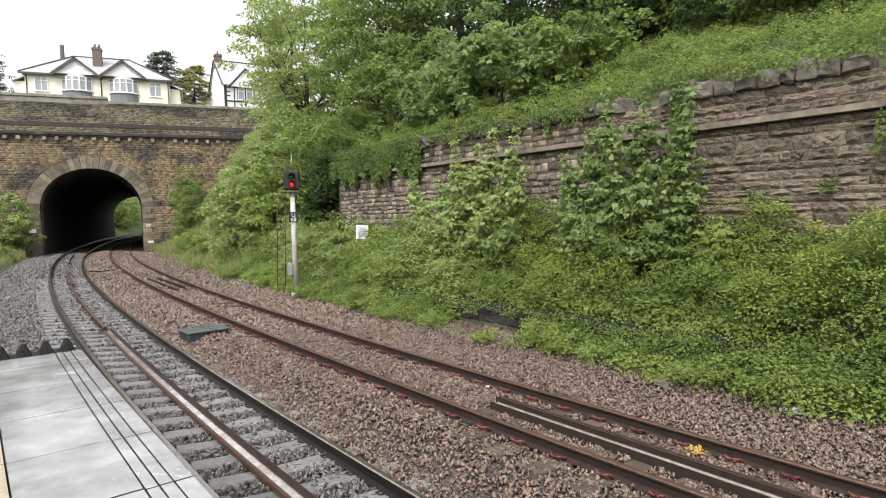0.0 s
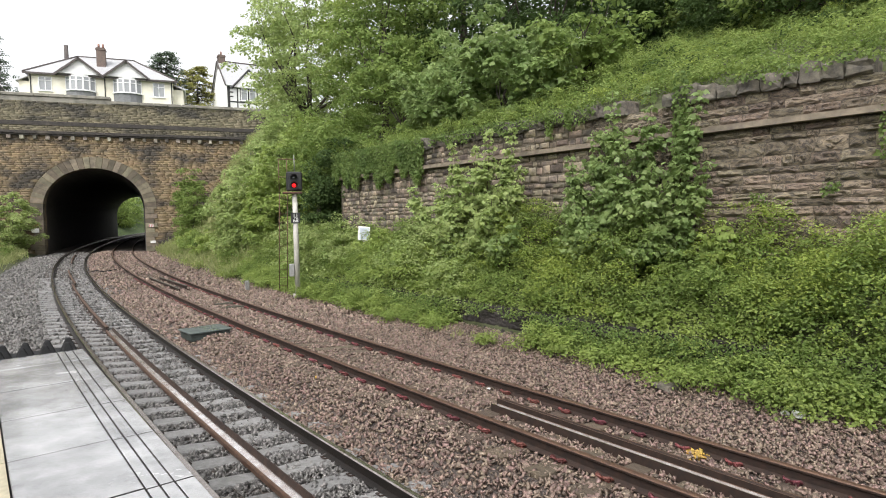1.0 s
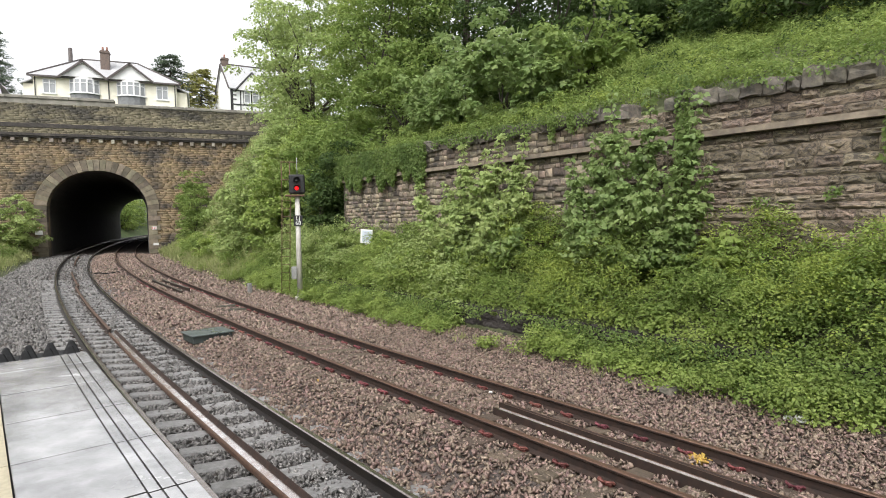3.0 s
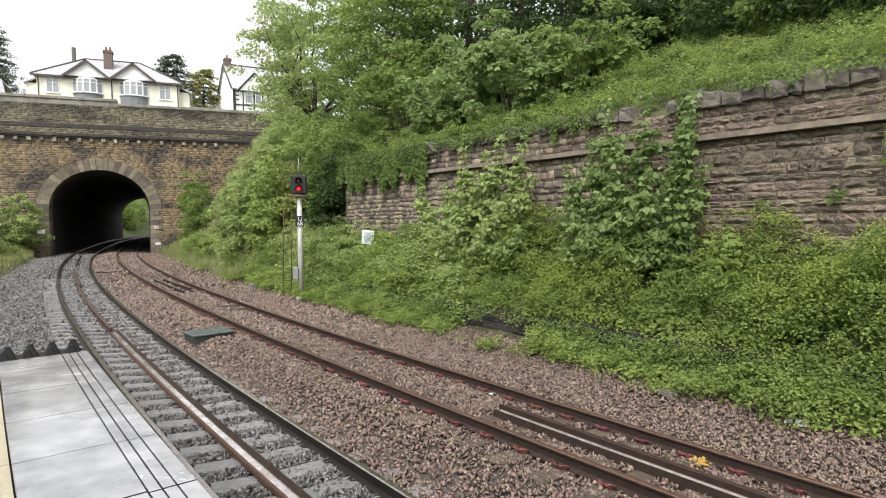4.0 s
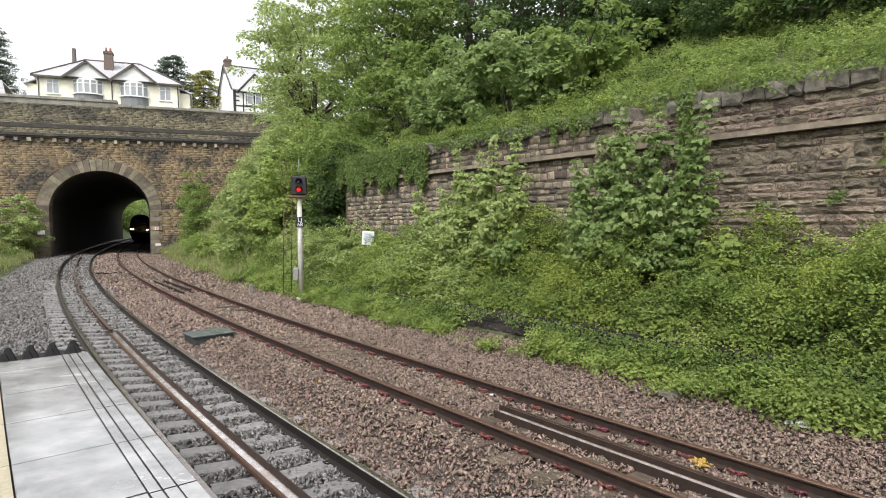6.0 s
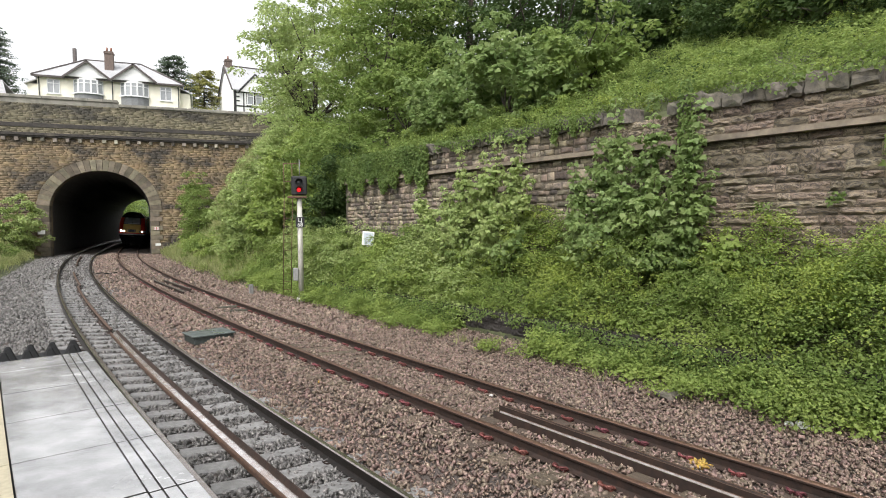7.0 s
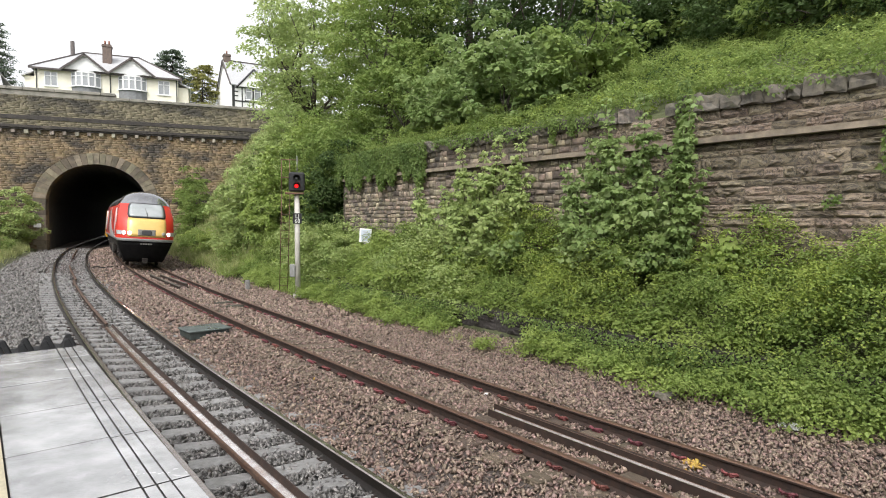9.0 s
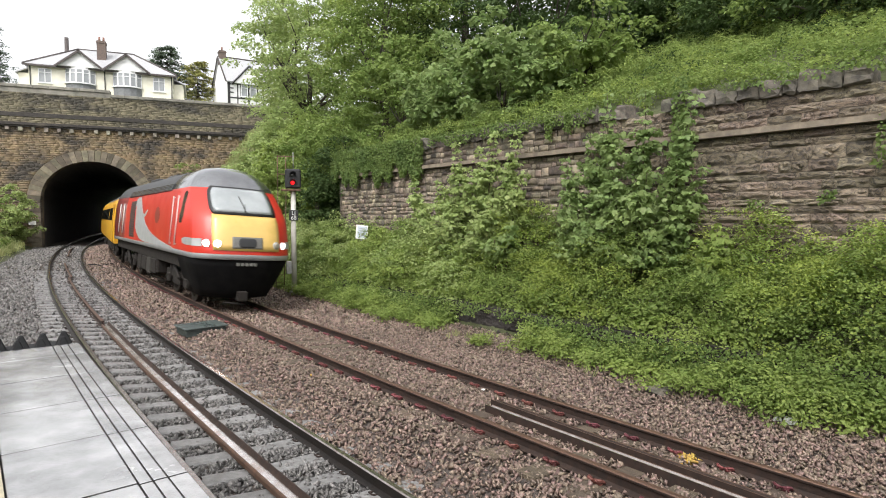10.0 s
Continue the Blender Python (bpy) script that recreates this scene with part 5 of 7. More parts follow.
def tree(kind, label, category, s, off, crown, radii, count, clump_r, per, size, material, seed, template=DIAMOND, trunk_r=0.16, base=None, group="", world=None, shell=0.45, lump=0.35):
    """A trunk with limbs that reach into a crown of many leaf clumps. crown: height of its middle."""
    rng = np.random.default_rng(seed)
    if world is None:
        foot = at(s, off, 0)
        foot.z = float(ground_z(np.array([s]), np.array([off]))[0]) - 0.25 if base is None else base
        ang = heading(s)
    else:
        foot, ang = Vector(world), 0.0
    t = tagged(empty(kind, Matrix.Translation(foot)), label, category, group=group)
    mid = np.array([0, 0, crown - foot.z])
    c = crown_centres(rng, mid * 0, radii, count, shell, lump)
    rot = np.array([[math.cos(ang), -math.sin(ang), 0], [math.sin(ang), math.cos(ang), 0], [0, 0, 1]])
    c = c @ rot.T + mid
    bm = bmesh.new()
    fork = Vector((0, 0, max(0.3, (crown - foot.z) - radii[2] * 0.55)))
    limb(bm, (0, 0, 0), fork, trunk_r, trunk_r * 0.75, rng, 3, 0.05)
    for i in rng.choice(len(c), min(len(c), 11 if trunk_r > 0.1 else 7), replace=False):
        limb(bm, fork * random.uniform(0.8, 1.0), c[i], trunk_r * 0.45, trunk_r * 0.08, rng, 4)
    tip = Vector(mid) + Vector((0, 0, radii[2] * 0.6))
    limb(bm, fork, tip, trunk_r * 0.7, trunk_r * 0.1, rng, 4, 0.08)
    part("trunk", bm, M["bark"], t)
    p, d = clumps(rng, c, clump_r * rng.uniform(0.65, 1.25, len(c)), per, 0.5 if radii[2] > 3.2 else 0.7)
    leaves("crown", p, d, size, template, M[material], rng, t)
    return t


# tall trees over the bank
BIG = "tall broadleaf tree in full green leaf on the bank"
for i, (s, off, crown, radii, count, mt) in enumerate((
        (24.0, -10.5, 12.6, (5.2, 3.8, 5.8), 200, "leaf_lime"), (18.5, -11.2, 14.0, (3.9, 3.4, 5.4), 130, "leaf_lime"), (29.0, -13.5, 14.2, (4.6, 4.0, 5.6), 190, "leaf_bright"),
        (33.5, -11.2, 11.4, (3.8, 3.2, 4.4), 180, "leaf_mid"), (36.5, -14.5, 13.2, (4.2, 3.8, 4.6), 170, "leaf_dark"))):
    tree("tree", BIG, "tree", s, off, crown, radii, count, 0.85, 75, 0.22, mt, 100 + i, trunk_r=0.26, group="tall trees on the bank", lump=0.55)
WOOD = "dark leafy woodland tree at the top of the bank"
for i, (s, off, crown, radii, count) in enumerate((
        (41.0, -16.5, 11.0, (3.9, 3.4, 3.6), 95), (45.5, -17.0, 11.4, (3.6, 3.0, 3.2), 90), (50.0, -17.8, 12.8, (3.4, 2.8, 2.6), 75), (54.0, -17.0, 13.2, (3.4, 2.8, 2.6), 70), (58.0, -16.4, 13.2, (3.6, 3.0, 2.6), 70),
        (32.0, -22.0, 15.5, (4.6, 4.2, 5.2), 95), (38.5, -23.5, 15.5, (4.6, 4.2, 4.8), 90), (45.0, -25.0, 15.5, (4.8, 4.2, 4.6), 85), (52.0, -24.0, 15.5, (5.0, 4.2, 4.6), 85), (60.0, -23.0, 15.5, (5, 4.2, 4.6), 60), (25.0, -20.0, 16.0, (4.6, 4.2, 6.0), 90))):
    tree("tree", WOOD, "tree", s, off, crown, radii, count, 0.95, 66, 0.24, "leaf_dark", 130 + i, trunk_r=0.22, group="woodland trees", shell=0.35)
for i, (s, off) in enumerate(((43.0, -14.8), (45.6, -15.8), (48.0, -16.6), (49.6, -16.2), (51.0, -15.2), (52.4, -14.2), (53.8, -13.2), (55.2, -12.4), (56.6, -11.8), (58.2, -11.5), (60.0, -11.5))):
    gz = float(ground_z(np.array([s]), np.array([off]))[0])
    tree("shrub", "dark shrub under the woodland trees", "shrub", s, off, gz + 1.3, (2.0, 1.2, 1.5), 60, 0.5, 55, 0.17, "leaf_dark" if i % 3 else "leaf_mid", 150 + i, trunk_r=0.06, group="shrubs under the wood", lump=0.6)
# sycamores leaning over the wall
SYC = "leafy young sycamore overhanging the stone wall"
for i, (s, off, crown, radii, count) in enumerate(((46.6, -8.4, 6.9, (2.6, 1.9, 1.8), 140), (43.0, -8.7, 7.2, (2.2, 1.8, 2.0), 110), (38.8, -9.2, 7.9, (2.5, 2.0, 2.4), 120), (49.2, -9.4, 7.6, (1.5, 1.4, 1.3), 50))):
    tree("tree", SYC, "tree", s, off, crown, radii, count, 0.40, 52, 0.19, ("leaf_sap", "leaf_sap", "leaf_mid", "leaf_mid")[i], 160 + i, PALMATE if i < 2 else DIAMOND, 0.09, group="sycamores over the wall", lump=0.6)
# shrubs along the bank between the wall and the tunnel
SHR = "dense rounded green shrub on the railway bank"
for i, (s, off, crown, radii, count, mt) in enumerate((
        (29.6, -4.8, 2.5, (2.9, 1.8, 2.9), 300, "leaf_lime"), (33.4, -5.3, 2.6, (2.6, 1.7, 2.6), 200, "leaf_bright"), (27.6, -7.2, 6.1, (2.2, 1.5, 2.5), 200, "leaf_lime"),
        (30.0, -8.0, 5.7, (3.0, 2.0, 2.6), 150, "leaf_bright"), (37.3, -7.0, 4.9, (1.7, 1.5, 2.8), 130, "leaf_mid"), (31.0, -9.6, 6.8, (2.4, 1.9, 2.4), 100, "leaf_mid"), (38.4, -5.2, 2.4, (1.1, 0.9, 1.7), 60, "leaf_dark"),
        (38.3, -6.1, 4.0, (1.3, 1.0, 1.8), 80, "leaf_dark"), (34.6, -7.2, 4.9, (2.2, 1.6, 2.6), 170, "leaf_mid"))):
    tree("shrub", SHR, "shrub", s, off, crown, radii, count, 0.42, 56, 0.155, mt, 180 + i, PALMATE if i in (0, 1) else DIAMOND, 0.06, group="shrubs on the bank", lump=0.5)
for i, (s, off, crown, radii, count, mt) in enumerate((
        (30.5, -3.7, 0.5, (1.5, 0.8, 0.8), 55, "leaf_mid"), (34.3, -4.3, 0.9, (1.6, 0.9, 1.1), 70, "leaf_mid"), (37.2, -4.5, 1.2, (1.4, 0.9, 1.2), 70, "leaf_lime"), (40.6, -4.4, 1.15, (1.5, 0.8, 1.1), 70, "leaf_lime"),
        (38.9, -4.4, 1.25, (1.3, 0.9, 1.2), 80, "leaf_lime"), (42.3, -4.5, 0.95, (1.4, 0.8, 0.85), 80, "leaf_lime"), (44.6, -4.7, 1.2, (1.3, 0.8, 0.9), 80, "leaf_bright"), (45.2, -4.2, 0.55, (1.2, 0.7, 0.75), 55, "leaf_bright"), (47.0, -4.3, 0.8, (1.2, 0.7, 0.9), 60, "leaf_bright"), (13.5, -4.3, 0.7, (2.6, 1.0, 1.1), 90, "leaf_bright"), (18.5, -4.1, 0.7, (2.4, 1.0, 1.2), 90, "leaf_mid"), (23.5, -4.0, 0.6, (2.2, 0.9, 1.1), 80, "leaf_bright"))):
    tree("shrub", "low mounded bramble bush on the bank behind the ballast", "shrub", s, off, crown, radii, count, 0.3, 55, 0.09 if s > 28 else 0.13, mt, 220 + i, DIAMOND, 0.03, group="bramble mounds", lump=0.5)
for i, (s, off, crown, radii, count) in enumerate(((6.0, -5.3, 4.0, (1.8, 1.3, 3.0), 120), (9.5, -5.2, 2.4, (2.0, 1.3, 2.3), 110))):
    tree("shrub", "dark green elder bush beside the tunnel portal", "shrub", s, off, crown, radii, count, 0.42, 60, 0.17, "leaf_mid", 190 + 10 * i, trunk_r=0.06, lump=0.5)
tree("shrub", "bright green bush at the foot of the portal", "shrub", 3.0, 7.7, 2.4, (2.2, 1.9, 2.4), 110, 0.42, 55, 0.2, "leaf_lime", 191, LOBED, trunk_r=0.06, lump=0.5)
tree("shrub", "low bramble bush beside the ballast", "shrub", 11.5, 8.0, 0.5, (2.6, 1.2, 0.9), 60, 0.35, 60, 0.13, "leaf_mid", 192, trunk_r=0.04)
tree("shrub", "low bramble bush beside the ballast", "shrub", 21.0, 8.4, 0.6, (3.0, 1.3, 1.0), 60, 0.35, 60, 0.12, "leaf_mid", 193, trunk_r=0.04)


def sapling(label, stems, seed, material):
    """Upright stems from one stool; whorls of big drooping leaves on stalks, long side shoots low down. stems: along, off, top, spread."""
    rng = np.random.default_rng(seed)
    s0 = sum(q[0] for q in stems) / len(stems)
    off0 = -4.95
    foot = at(s0, off0, float(ground_z(np.array([s0]), np.array([off0]))[0]) - 0.1)
    t = tagged(empty("sapling", Matrix.Translation(foot)), label, "sapling", group="sycamore saplings")
    places, outs = [], []

    def whorl(c, reach, count):
        a0 = rng.uniform(0, 2 * math.pi)
        for q in range(count):
            a = a0 + 2 * math.pi * q / count + rng.uniform(-0.4, 0.4)
            d = Vector((math.cos(a), math.sin(a), rng.uniform(-0.25, 0.35)))
            places.append(tuple(c + d * reach * rng.uniform(0.35, 1.0)))
            outs.append((d.x, d.y, 0.1))

    for s, off, top, spread in stems:
        bm = bmesh.new()
        a = at(s0 + (s - s0) * 0.45, off0 + (off - off0) * 0.4, foot.z) - foot
        b = at(s, off, top) - foot
        limb(bm, a, b, 0.030, 0.006, rng, 6, 0.05)
        height = (b - a).length
        k = 0.55
        while k < height:
            c = a.lerp(b, k / height)
            taper = 1.0 - 0.55 * k / height
            whorl(c, 0.25 * taper, 11)
            # side shoots, longer towards the foot
            if k < height * 0.80:
                for _ in range(3):
                    ang, ln = rng.uniform(0, 2 * math.pi), spread * (1.1 - k / height) * rng.uniform(0.6, 1.2)
                    tip = c + Vector((math.cos(ang), math.sin(ang), rng.uniform(0.15, 0.7))) * ln
                    limb(bm, c, tip, 0.010, 0.004, rng, 2, 0.05, 4)
                    for f in (0.45, 0.75, 1.0):
                        whorl(c.lerp(tip, f), 0.17, 8)
            k += rng.uniform(0.13, 0.21)
        whorl(b, 0.10, 6)
        part("stem", bm, M["stem"], t)
    leaves("crown", np.array(places), np.array(outs), 0.125, PALMATE, M[material], rng, t, up=0.7, wild=0.9, droop=0.9)
    return t


SAP_A = sapling("multi-stemmed sycamore sapling before the stone wall", ((53.27, -5.1, 5.11, 0.75), (54.19, -5.1, 5.03, 0.75), (55.2, -5.2, 4.80, 0.42), (52.9, -5.0, 4.3, 0.8), (52.3, -4.9, 3.8, 0.75), (55.45, -5.1, 3.45, 0.35), (53.7, -4.6, 3.7, 0.85), (54.5, -4.7, 3.4, 0.7), (52.6, -4.5, 2.9, 0.7)), 201, "leaf_sap")
SAP_B = sapling("multi-stemmed sycamore sapling on the overgrown bank", ((48.2, -5.0, 4.53, 0.55), (49.1, -5.1, 4.35, 0.5), (49.77, -5.0, 4.72, 0.45), (50.66, -5.0, 4.62, 0.45), (51.0, -4.9, 3.6, 0.55), (47.54, -4.9, 3.5, 0.7), (46.2, -4.9, 3.5, 0.7), (48.6, -4.6, 3.3, 0.7), (50.2, -4.6, 3.0, 0.7)), 202, "leaf_lime")
SAP_C = sapling("small sycamore sapling with broad fresh leaves by the wall", ((55.8, -5.1, 2.35, 0.35), (55.55, -5.0, 2.1, 0.3)), 203, "leaf_bright")
SAP_D = sapling("low pale-leaved sycamore sapling on the overgrown bank", ((51.1, -4.4, 2.25, 0.5), (50.6, -4.3, 1.95, 0.5), (48.2, -4.4, 1.9, 0.5)), 204, "leaf_sap")


def mounds(s, o):
    """How far the thicket stands up over the bank: heaps of about two metres across."""
    heap = np.array([noise.noise((a * 0.55, b * 0.75, 7.7)) + 0.4 * noise.noise((a * 1.5, b * 1.4, 2.2)) for a, b in zip(s, o)])
    return np.clip(0.22 + 2.6 * heap, 0, 1.25) * smooth(3.5, 4.3, -o) * smooth(6.0, 5.3, -o)


def undergrowth(name, label, count, s0, s1, o0, o1, rad, height, per, size, material, seed, template=DIAMOND, upright=False, where=None, flat=0.7, heap=0.0):
    rng = np.random.default_rng(seed)
    s, o = rng.uniform(s0, s1, count), rng.uniform(o0, o1, count)
    if where is not None:
        k = where(s, o, rng)
        s, o = s[k], o[k]
    z = ground_z(s, o)
    c = at_many(s, o, z)
    lift = np.array([noise.noise((a * 0.8, b * 0.8, seed)) for a, b in c[:, :2]])
    c[:, 2] += height * (0.35 + 0.9 * np.clip(0.5 + lift, 0, 1)) * rng.uniform(0.35, 1.0, len(c))
    if heap:
        c[:, 2] += heap * mounds(s, o) * rng.uniform(0.45, 1.0, len(c))
    p, d = clumps(rng, c, rad * rng.uniform(0.6, 1.3, len(c)), per, flat)
    ob = leaves(name, p, d, size, template, M[material], rng, upright=upright, up=1.0, wild=0.9)
    return tagged(ob, label, "plants", kind="stuff")


def edge_wave(s, o, rng):
    """The plants' ragged front along the ballast."""
    front = -2.85 - 0.22 * np.sin(s * 1.3) - 0.16 * np.sin(s * 3.1 + 1)
    bare = (np.sin(s * 0.75 + 0.4) > 0.35) & (o > -3.8) & (o < -3.3) & (rng.random(len(s)) < 0.2)
    return (o < front) & ~bare


def bare_wall(s, o):
    """Where the low wall stands clear of plants."""
    return (s > 49.8) & (s < 52.5) & (o > -3.79)


undergrowth("undergrowth", "low bramble and ivy along the foot of the bank", 1300, 30, 61, -3.9, -2.7, 0.2, 0.5, 56, 0.058, "leaf_bright", 301, where=lambda s, o, r: edge_wave(s, o, r) & ~bare_wall(s, o))
undergrowth("undergrowth", "tangled bramble and nettle covering the bank below the wall", 1750, 34, 61, -5.75, -3.4, 0.28, 0.55, 60, 0.060, "leaf_mid", 302, heap=0.9, where=lambda s, o, r: ~bare_wall(s, o))
undergrowth("undergrowth", "tangled fresh green weeds on the bank below the wall", 1350, 32, 61.5, -5.75, -3.4, 0.26, 0.6, 60, 0.056, "leaf_bright", 303, heap=0.95, where=lambda s, o, r: ~bare_wall(s, o))
undergrowth("undergrowth", "close carpet of bramble leaves over the bank", 2300, 36, 61.5, -5.75, -3.05, 0.24, 0.16, 40, 0.082, "leaf_bright", 317, where=lambda s, o, r: ~bare_wall(s, o))
undergrowth("undergrowth", "yellow-green flowering weeds near the foot of the wall", 700, 46, 64, -5.6, -4.2, 0.22, 1.15, 54, 0.05, "leaf_yellow", 304, heap=0.4, where=lambda s, o, r: np.sin(s * 0.9) + np.sin(s * 0.37 + o) > -0.3)
undergrowth("undergrowth", "ivy and bramble covering the slope above the wall", 1350, 39, 64, -16, -6.3, 0.34, 0.5, 58, 0.08, "leaf_mid", 305)
undergrowth("undergrowth", "fresh green ground cover on the slope above the wall", 1100, 39, 65, -15, -6.2, 0.30, 0.6, 54, 0.072, "leaf_bright", 306)
undergrowth("undergrowth", "yellow-green weeds in patches on the slope above the wall", 420, 44, 72, -14, -6.2, 0.26, 0.6, 60, 0.06, "leaf_yellow", 318, where=lambda s, o, r: np.sin(s * 0.9 + o) + np.sin(s * 0.31 - o * 0.7) > 0.1)
undergrowth("undergrowth", "darker bramble hummocks on the slope above the wall", 320, 42, 72, -15.5, -7.5, 0.40, 0.75, 70, 0.08, "leaf_dark", 319, where=lambda s, o, r: np.sin(s * 0.7 + 1.3 * o) + np.sin(s * 1.3 - o) > 0.5)
undergrowth("undergrowth", "rough weeds on the bank between wall and tunnel", 480, 19, 39, -15, -3.0, 0.42, 0.3, 36, 0.12, "leaf_bright", 307)
undergrowth("grass", "long pale grass on the bank beside the tunnel", 1500, 0.5, 34, -12, -2.9, 0.4, 0.1, 22, 0.5, "blade", 308, BLADE, True)
undergrowth("grass", "long pale grass on the verge beside the ballast", 700, 2, 46, 6.6, 12, 0.35, 0.1, 22, 0.42, "blade", 309, BLADE, True)
undergrowth("undergrowth", "weeds on the verge beside the ballast", 260, 2, 46, 7.2, 13, 0.35, 0.25, 36, 0.12, "leaf_mid", 310)
undergrowth("undergrowth", "weeds growing over the platform's bank", 200, 46, 90, 12.5, 20, 0.5, 0.4, 24, 0.18, "leaf_mid", 311)
undergrowth("undergrowth", "tall fresh weeds mounded on the bank by the signal", 260, 37, 50, -5.5, -3.6, 0.36, 1.15, 70, 0.085, "leaf_lime", 314, heap=0.7, where=lambda s, o, r: (np.sin(s * 0.8 + 0.6) + 0.5 * np.sin(s * 2.1) > -0.2) & (np.abs(s - 43.6) > 0.9))
undergrowth("undergrowth", "tall yellow-green flowering weeds on the bank below the wall", 480, 52, 62, -5.5, -3.7, 0.34, 0.9, 56, 0.052, "leaf_yellow", 315, heap=0.4, where=lambda s, o, r: np.sin(s * 1.1) + 0.6 * np.sin(s * 2.7 + o * 2) > -0.1)
undergrowth("undergrowth", "dark nettles and broad leaves shading the foot of the bank", 240, 57.0, 62, -4.3, -2.75, 0.27, 0.6, 50, 0.07, "leaf_mid", 316, where=edge_wave)
# single tuft at the ballast edge
undergrowth("undergrowth", "small leafy tuft at the ballast edge", 14, 51.6, 51.95, -2.95, -2.65, 0.16, 0.3, 40, 0.06, "leaf_bright", 312)
undergrowth("grass", "tufts of grass along the ballast edge", 70, 36, 62, -3.4, -2.8, 0.10, 0.03, 14, 0.15, "blade", 313, BLADE, True)
# ivy hanging over the far end of the wall, and strands nearer


def ivy(label, s0, s1, top, drop, count, size, seed, out=0.10):
    rng = np.random.default_rng(seed)
    s = rng.uniform(s0, s1, count)
    hang = drop * (0.72 + 0.28 * np.sin(s * 5.1) * np.sin(s * 2.3 + 1)) * rng.random(count) ** 0.8
    p = at_many(s, WALL_OFF + out + rng.uniform(0, 0.12, count), top - hang)
    o = at_many(s, np.full(count, WALL_OFF + 1.0), top - hang) - at_many(s, np.full(count, WALL_OFF), top - hang)
    return tagged(leaves("ivy", p, o, size, DIAMOND, M["leaf_ivy"], rng, up=0.15, droop=1.2), label, "ivy", kind="stuff")


ivy("curtain of ivy hanging over the wall's copings", 39.0, 45.6, 5.12, 1.6, 12500, 0.10, 321)
ivy("ivy creeping over the wall's copings", 46.0, 52.5, 5.08, 0.45, 1500, 0.08, 322)
ivy("column of ivy climbing over the wall's copings", 54.45, 54.8, 5.35, 2.6, 900, 0.09, 341)
ivy("ivy strand hanging down the wall", 51.0, 51.2, 5.05, 0.85, 260, 0.07, 323)
ivy("ivy strand hanging down the wall", 51.65, 51.8, 5.05, 0.7, 200, 0.07, 324)
ivy("ivy creeping over the wall's copings", 55.5, 61.0, 5.08, 0.28, 420, 0.08, 325)
ivy("small plants rooted in the wall joints", 56.0, 56.3, 2.85, 0.25, 60, 0.07, 326)
ivy("small plants rooted in the wall joints", 57.2, 57.45, 3.0, 0.3, 60, 0.07, 327)
ivy("small plants rooted in the wall joints", 58.0, 58.5, 4.2, 1.1, 200, 0.08, 328)
LOW_TOP = 0.46


def trail(label, s0, s1, drop, count, size, seed, gaps):
    """Trailing stems over the low wall, with bare stretches."""
    rng = np.random.default_rng(seed)
    s = rng.uniform(s0, s1, count)
    s = s[np.sin(s * 1.1 + 0.5) + np.sin(s * 0.43) > gaps]
    h = drop * rng.random(len(s))
    clear = (s > 49.8) & (s < 52.5) & (h > 0.12 + 0.12 * np.sin(s * 5))
    s, h = s[~clear], h[~clear]
    p = at_many(s, LOW_OFF + 0.07 + rng.uniform(0, 0.22, len(s)) + 0.3 * h, LOW_TOP - h)
    o = at_many(s, np.full(len(s), 1.0), h) - at_many(s, np.zeros(len(s)), h)
    return tagged(leaves("ivy", p, o, size, DIAMOND, M["leaf_ivy"], rng, up=0.2, droop=1.0), label, "ivy", kind="stuff")


trail("bramble and ivy trailing over the low wall", 33, 61, 0.75, 13000, 0.062, 331, -3.0)
trail("bright bramble leaves trailing over the low wall", 33, 61, 0.5, 8000, 0.06, 332, -3.0)


# trees beyond the parapet and beyond the tunnel, in the frame of the portal
def far_tree(x, y, crown, radii, count, material, seed, label, clump=0.65, size=0.34, per=60, base=12.2):
    w = PORTAL @ Vector((x, y, base))
    return tree("tree", label, "tree", 0, 0, crown, radii, count, clump, per, size, material, seed, trunk_r=0.2, world=w)


def conifer(x, y, top, radius, material, seed, label, base=12.2, tiers=15):
    """A straight trunk with tiers of drooping branches, each carrying flat sprays."""
    rng = np.random.default_rng(seed)
    t = tagged(empty("conifer", PORTAL @ pose(x, y, base)), label, "tree")
    bm = bmesh.new()
    h = top - base
    limb(bm, (0, 0, 0), (0, 0, h - 0.3), 0.22, 0.03, rng, 5, 0.02)
    cs = []
    for k in range(tiers):
        f = 0.30 + 0.70 * k / (tiers - 1)
        reach = radius * (1.06 - f) ** 0.5
        for q in range(13):
            a = rng.uniform(0, 2 * math.pi)
            r = reach * rng.uniform(0.65, 1.2)
            tip = Vector((math.cos(a) * r, math.sin(a) * r, h * f - 0.22 * r + rng.uniform(-0.25, 0.25)))
            limb(bm, (0, 0, h * f), tip, 0.04, 0.012, rng, 2, 0.05, 4)
            cs += [tuple(Vector((0, 0, h * f)).lerp(tip, g)) for g in (0.4, 0.7, 1.0)]
    part("trunk", bm, M["bark"], t)
    p, d = clumps(rng, np.array(cs), rng.uniform(0.25, 0.5, len(cs)), 24, 0.45)
    leaves("crown", p, d, 0.22, DIAMOND, M[material], rng, t, up=0.8, droop=0.5)
    return t


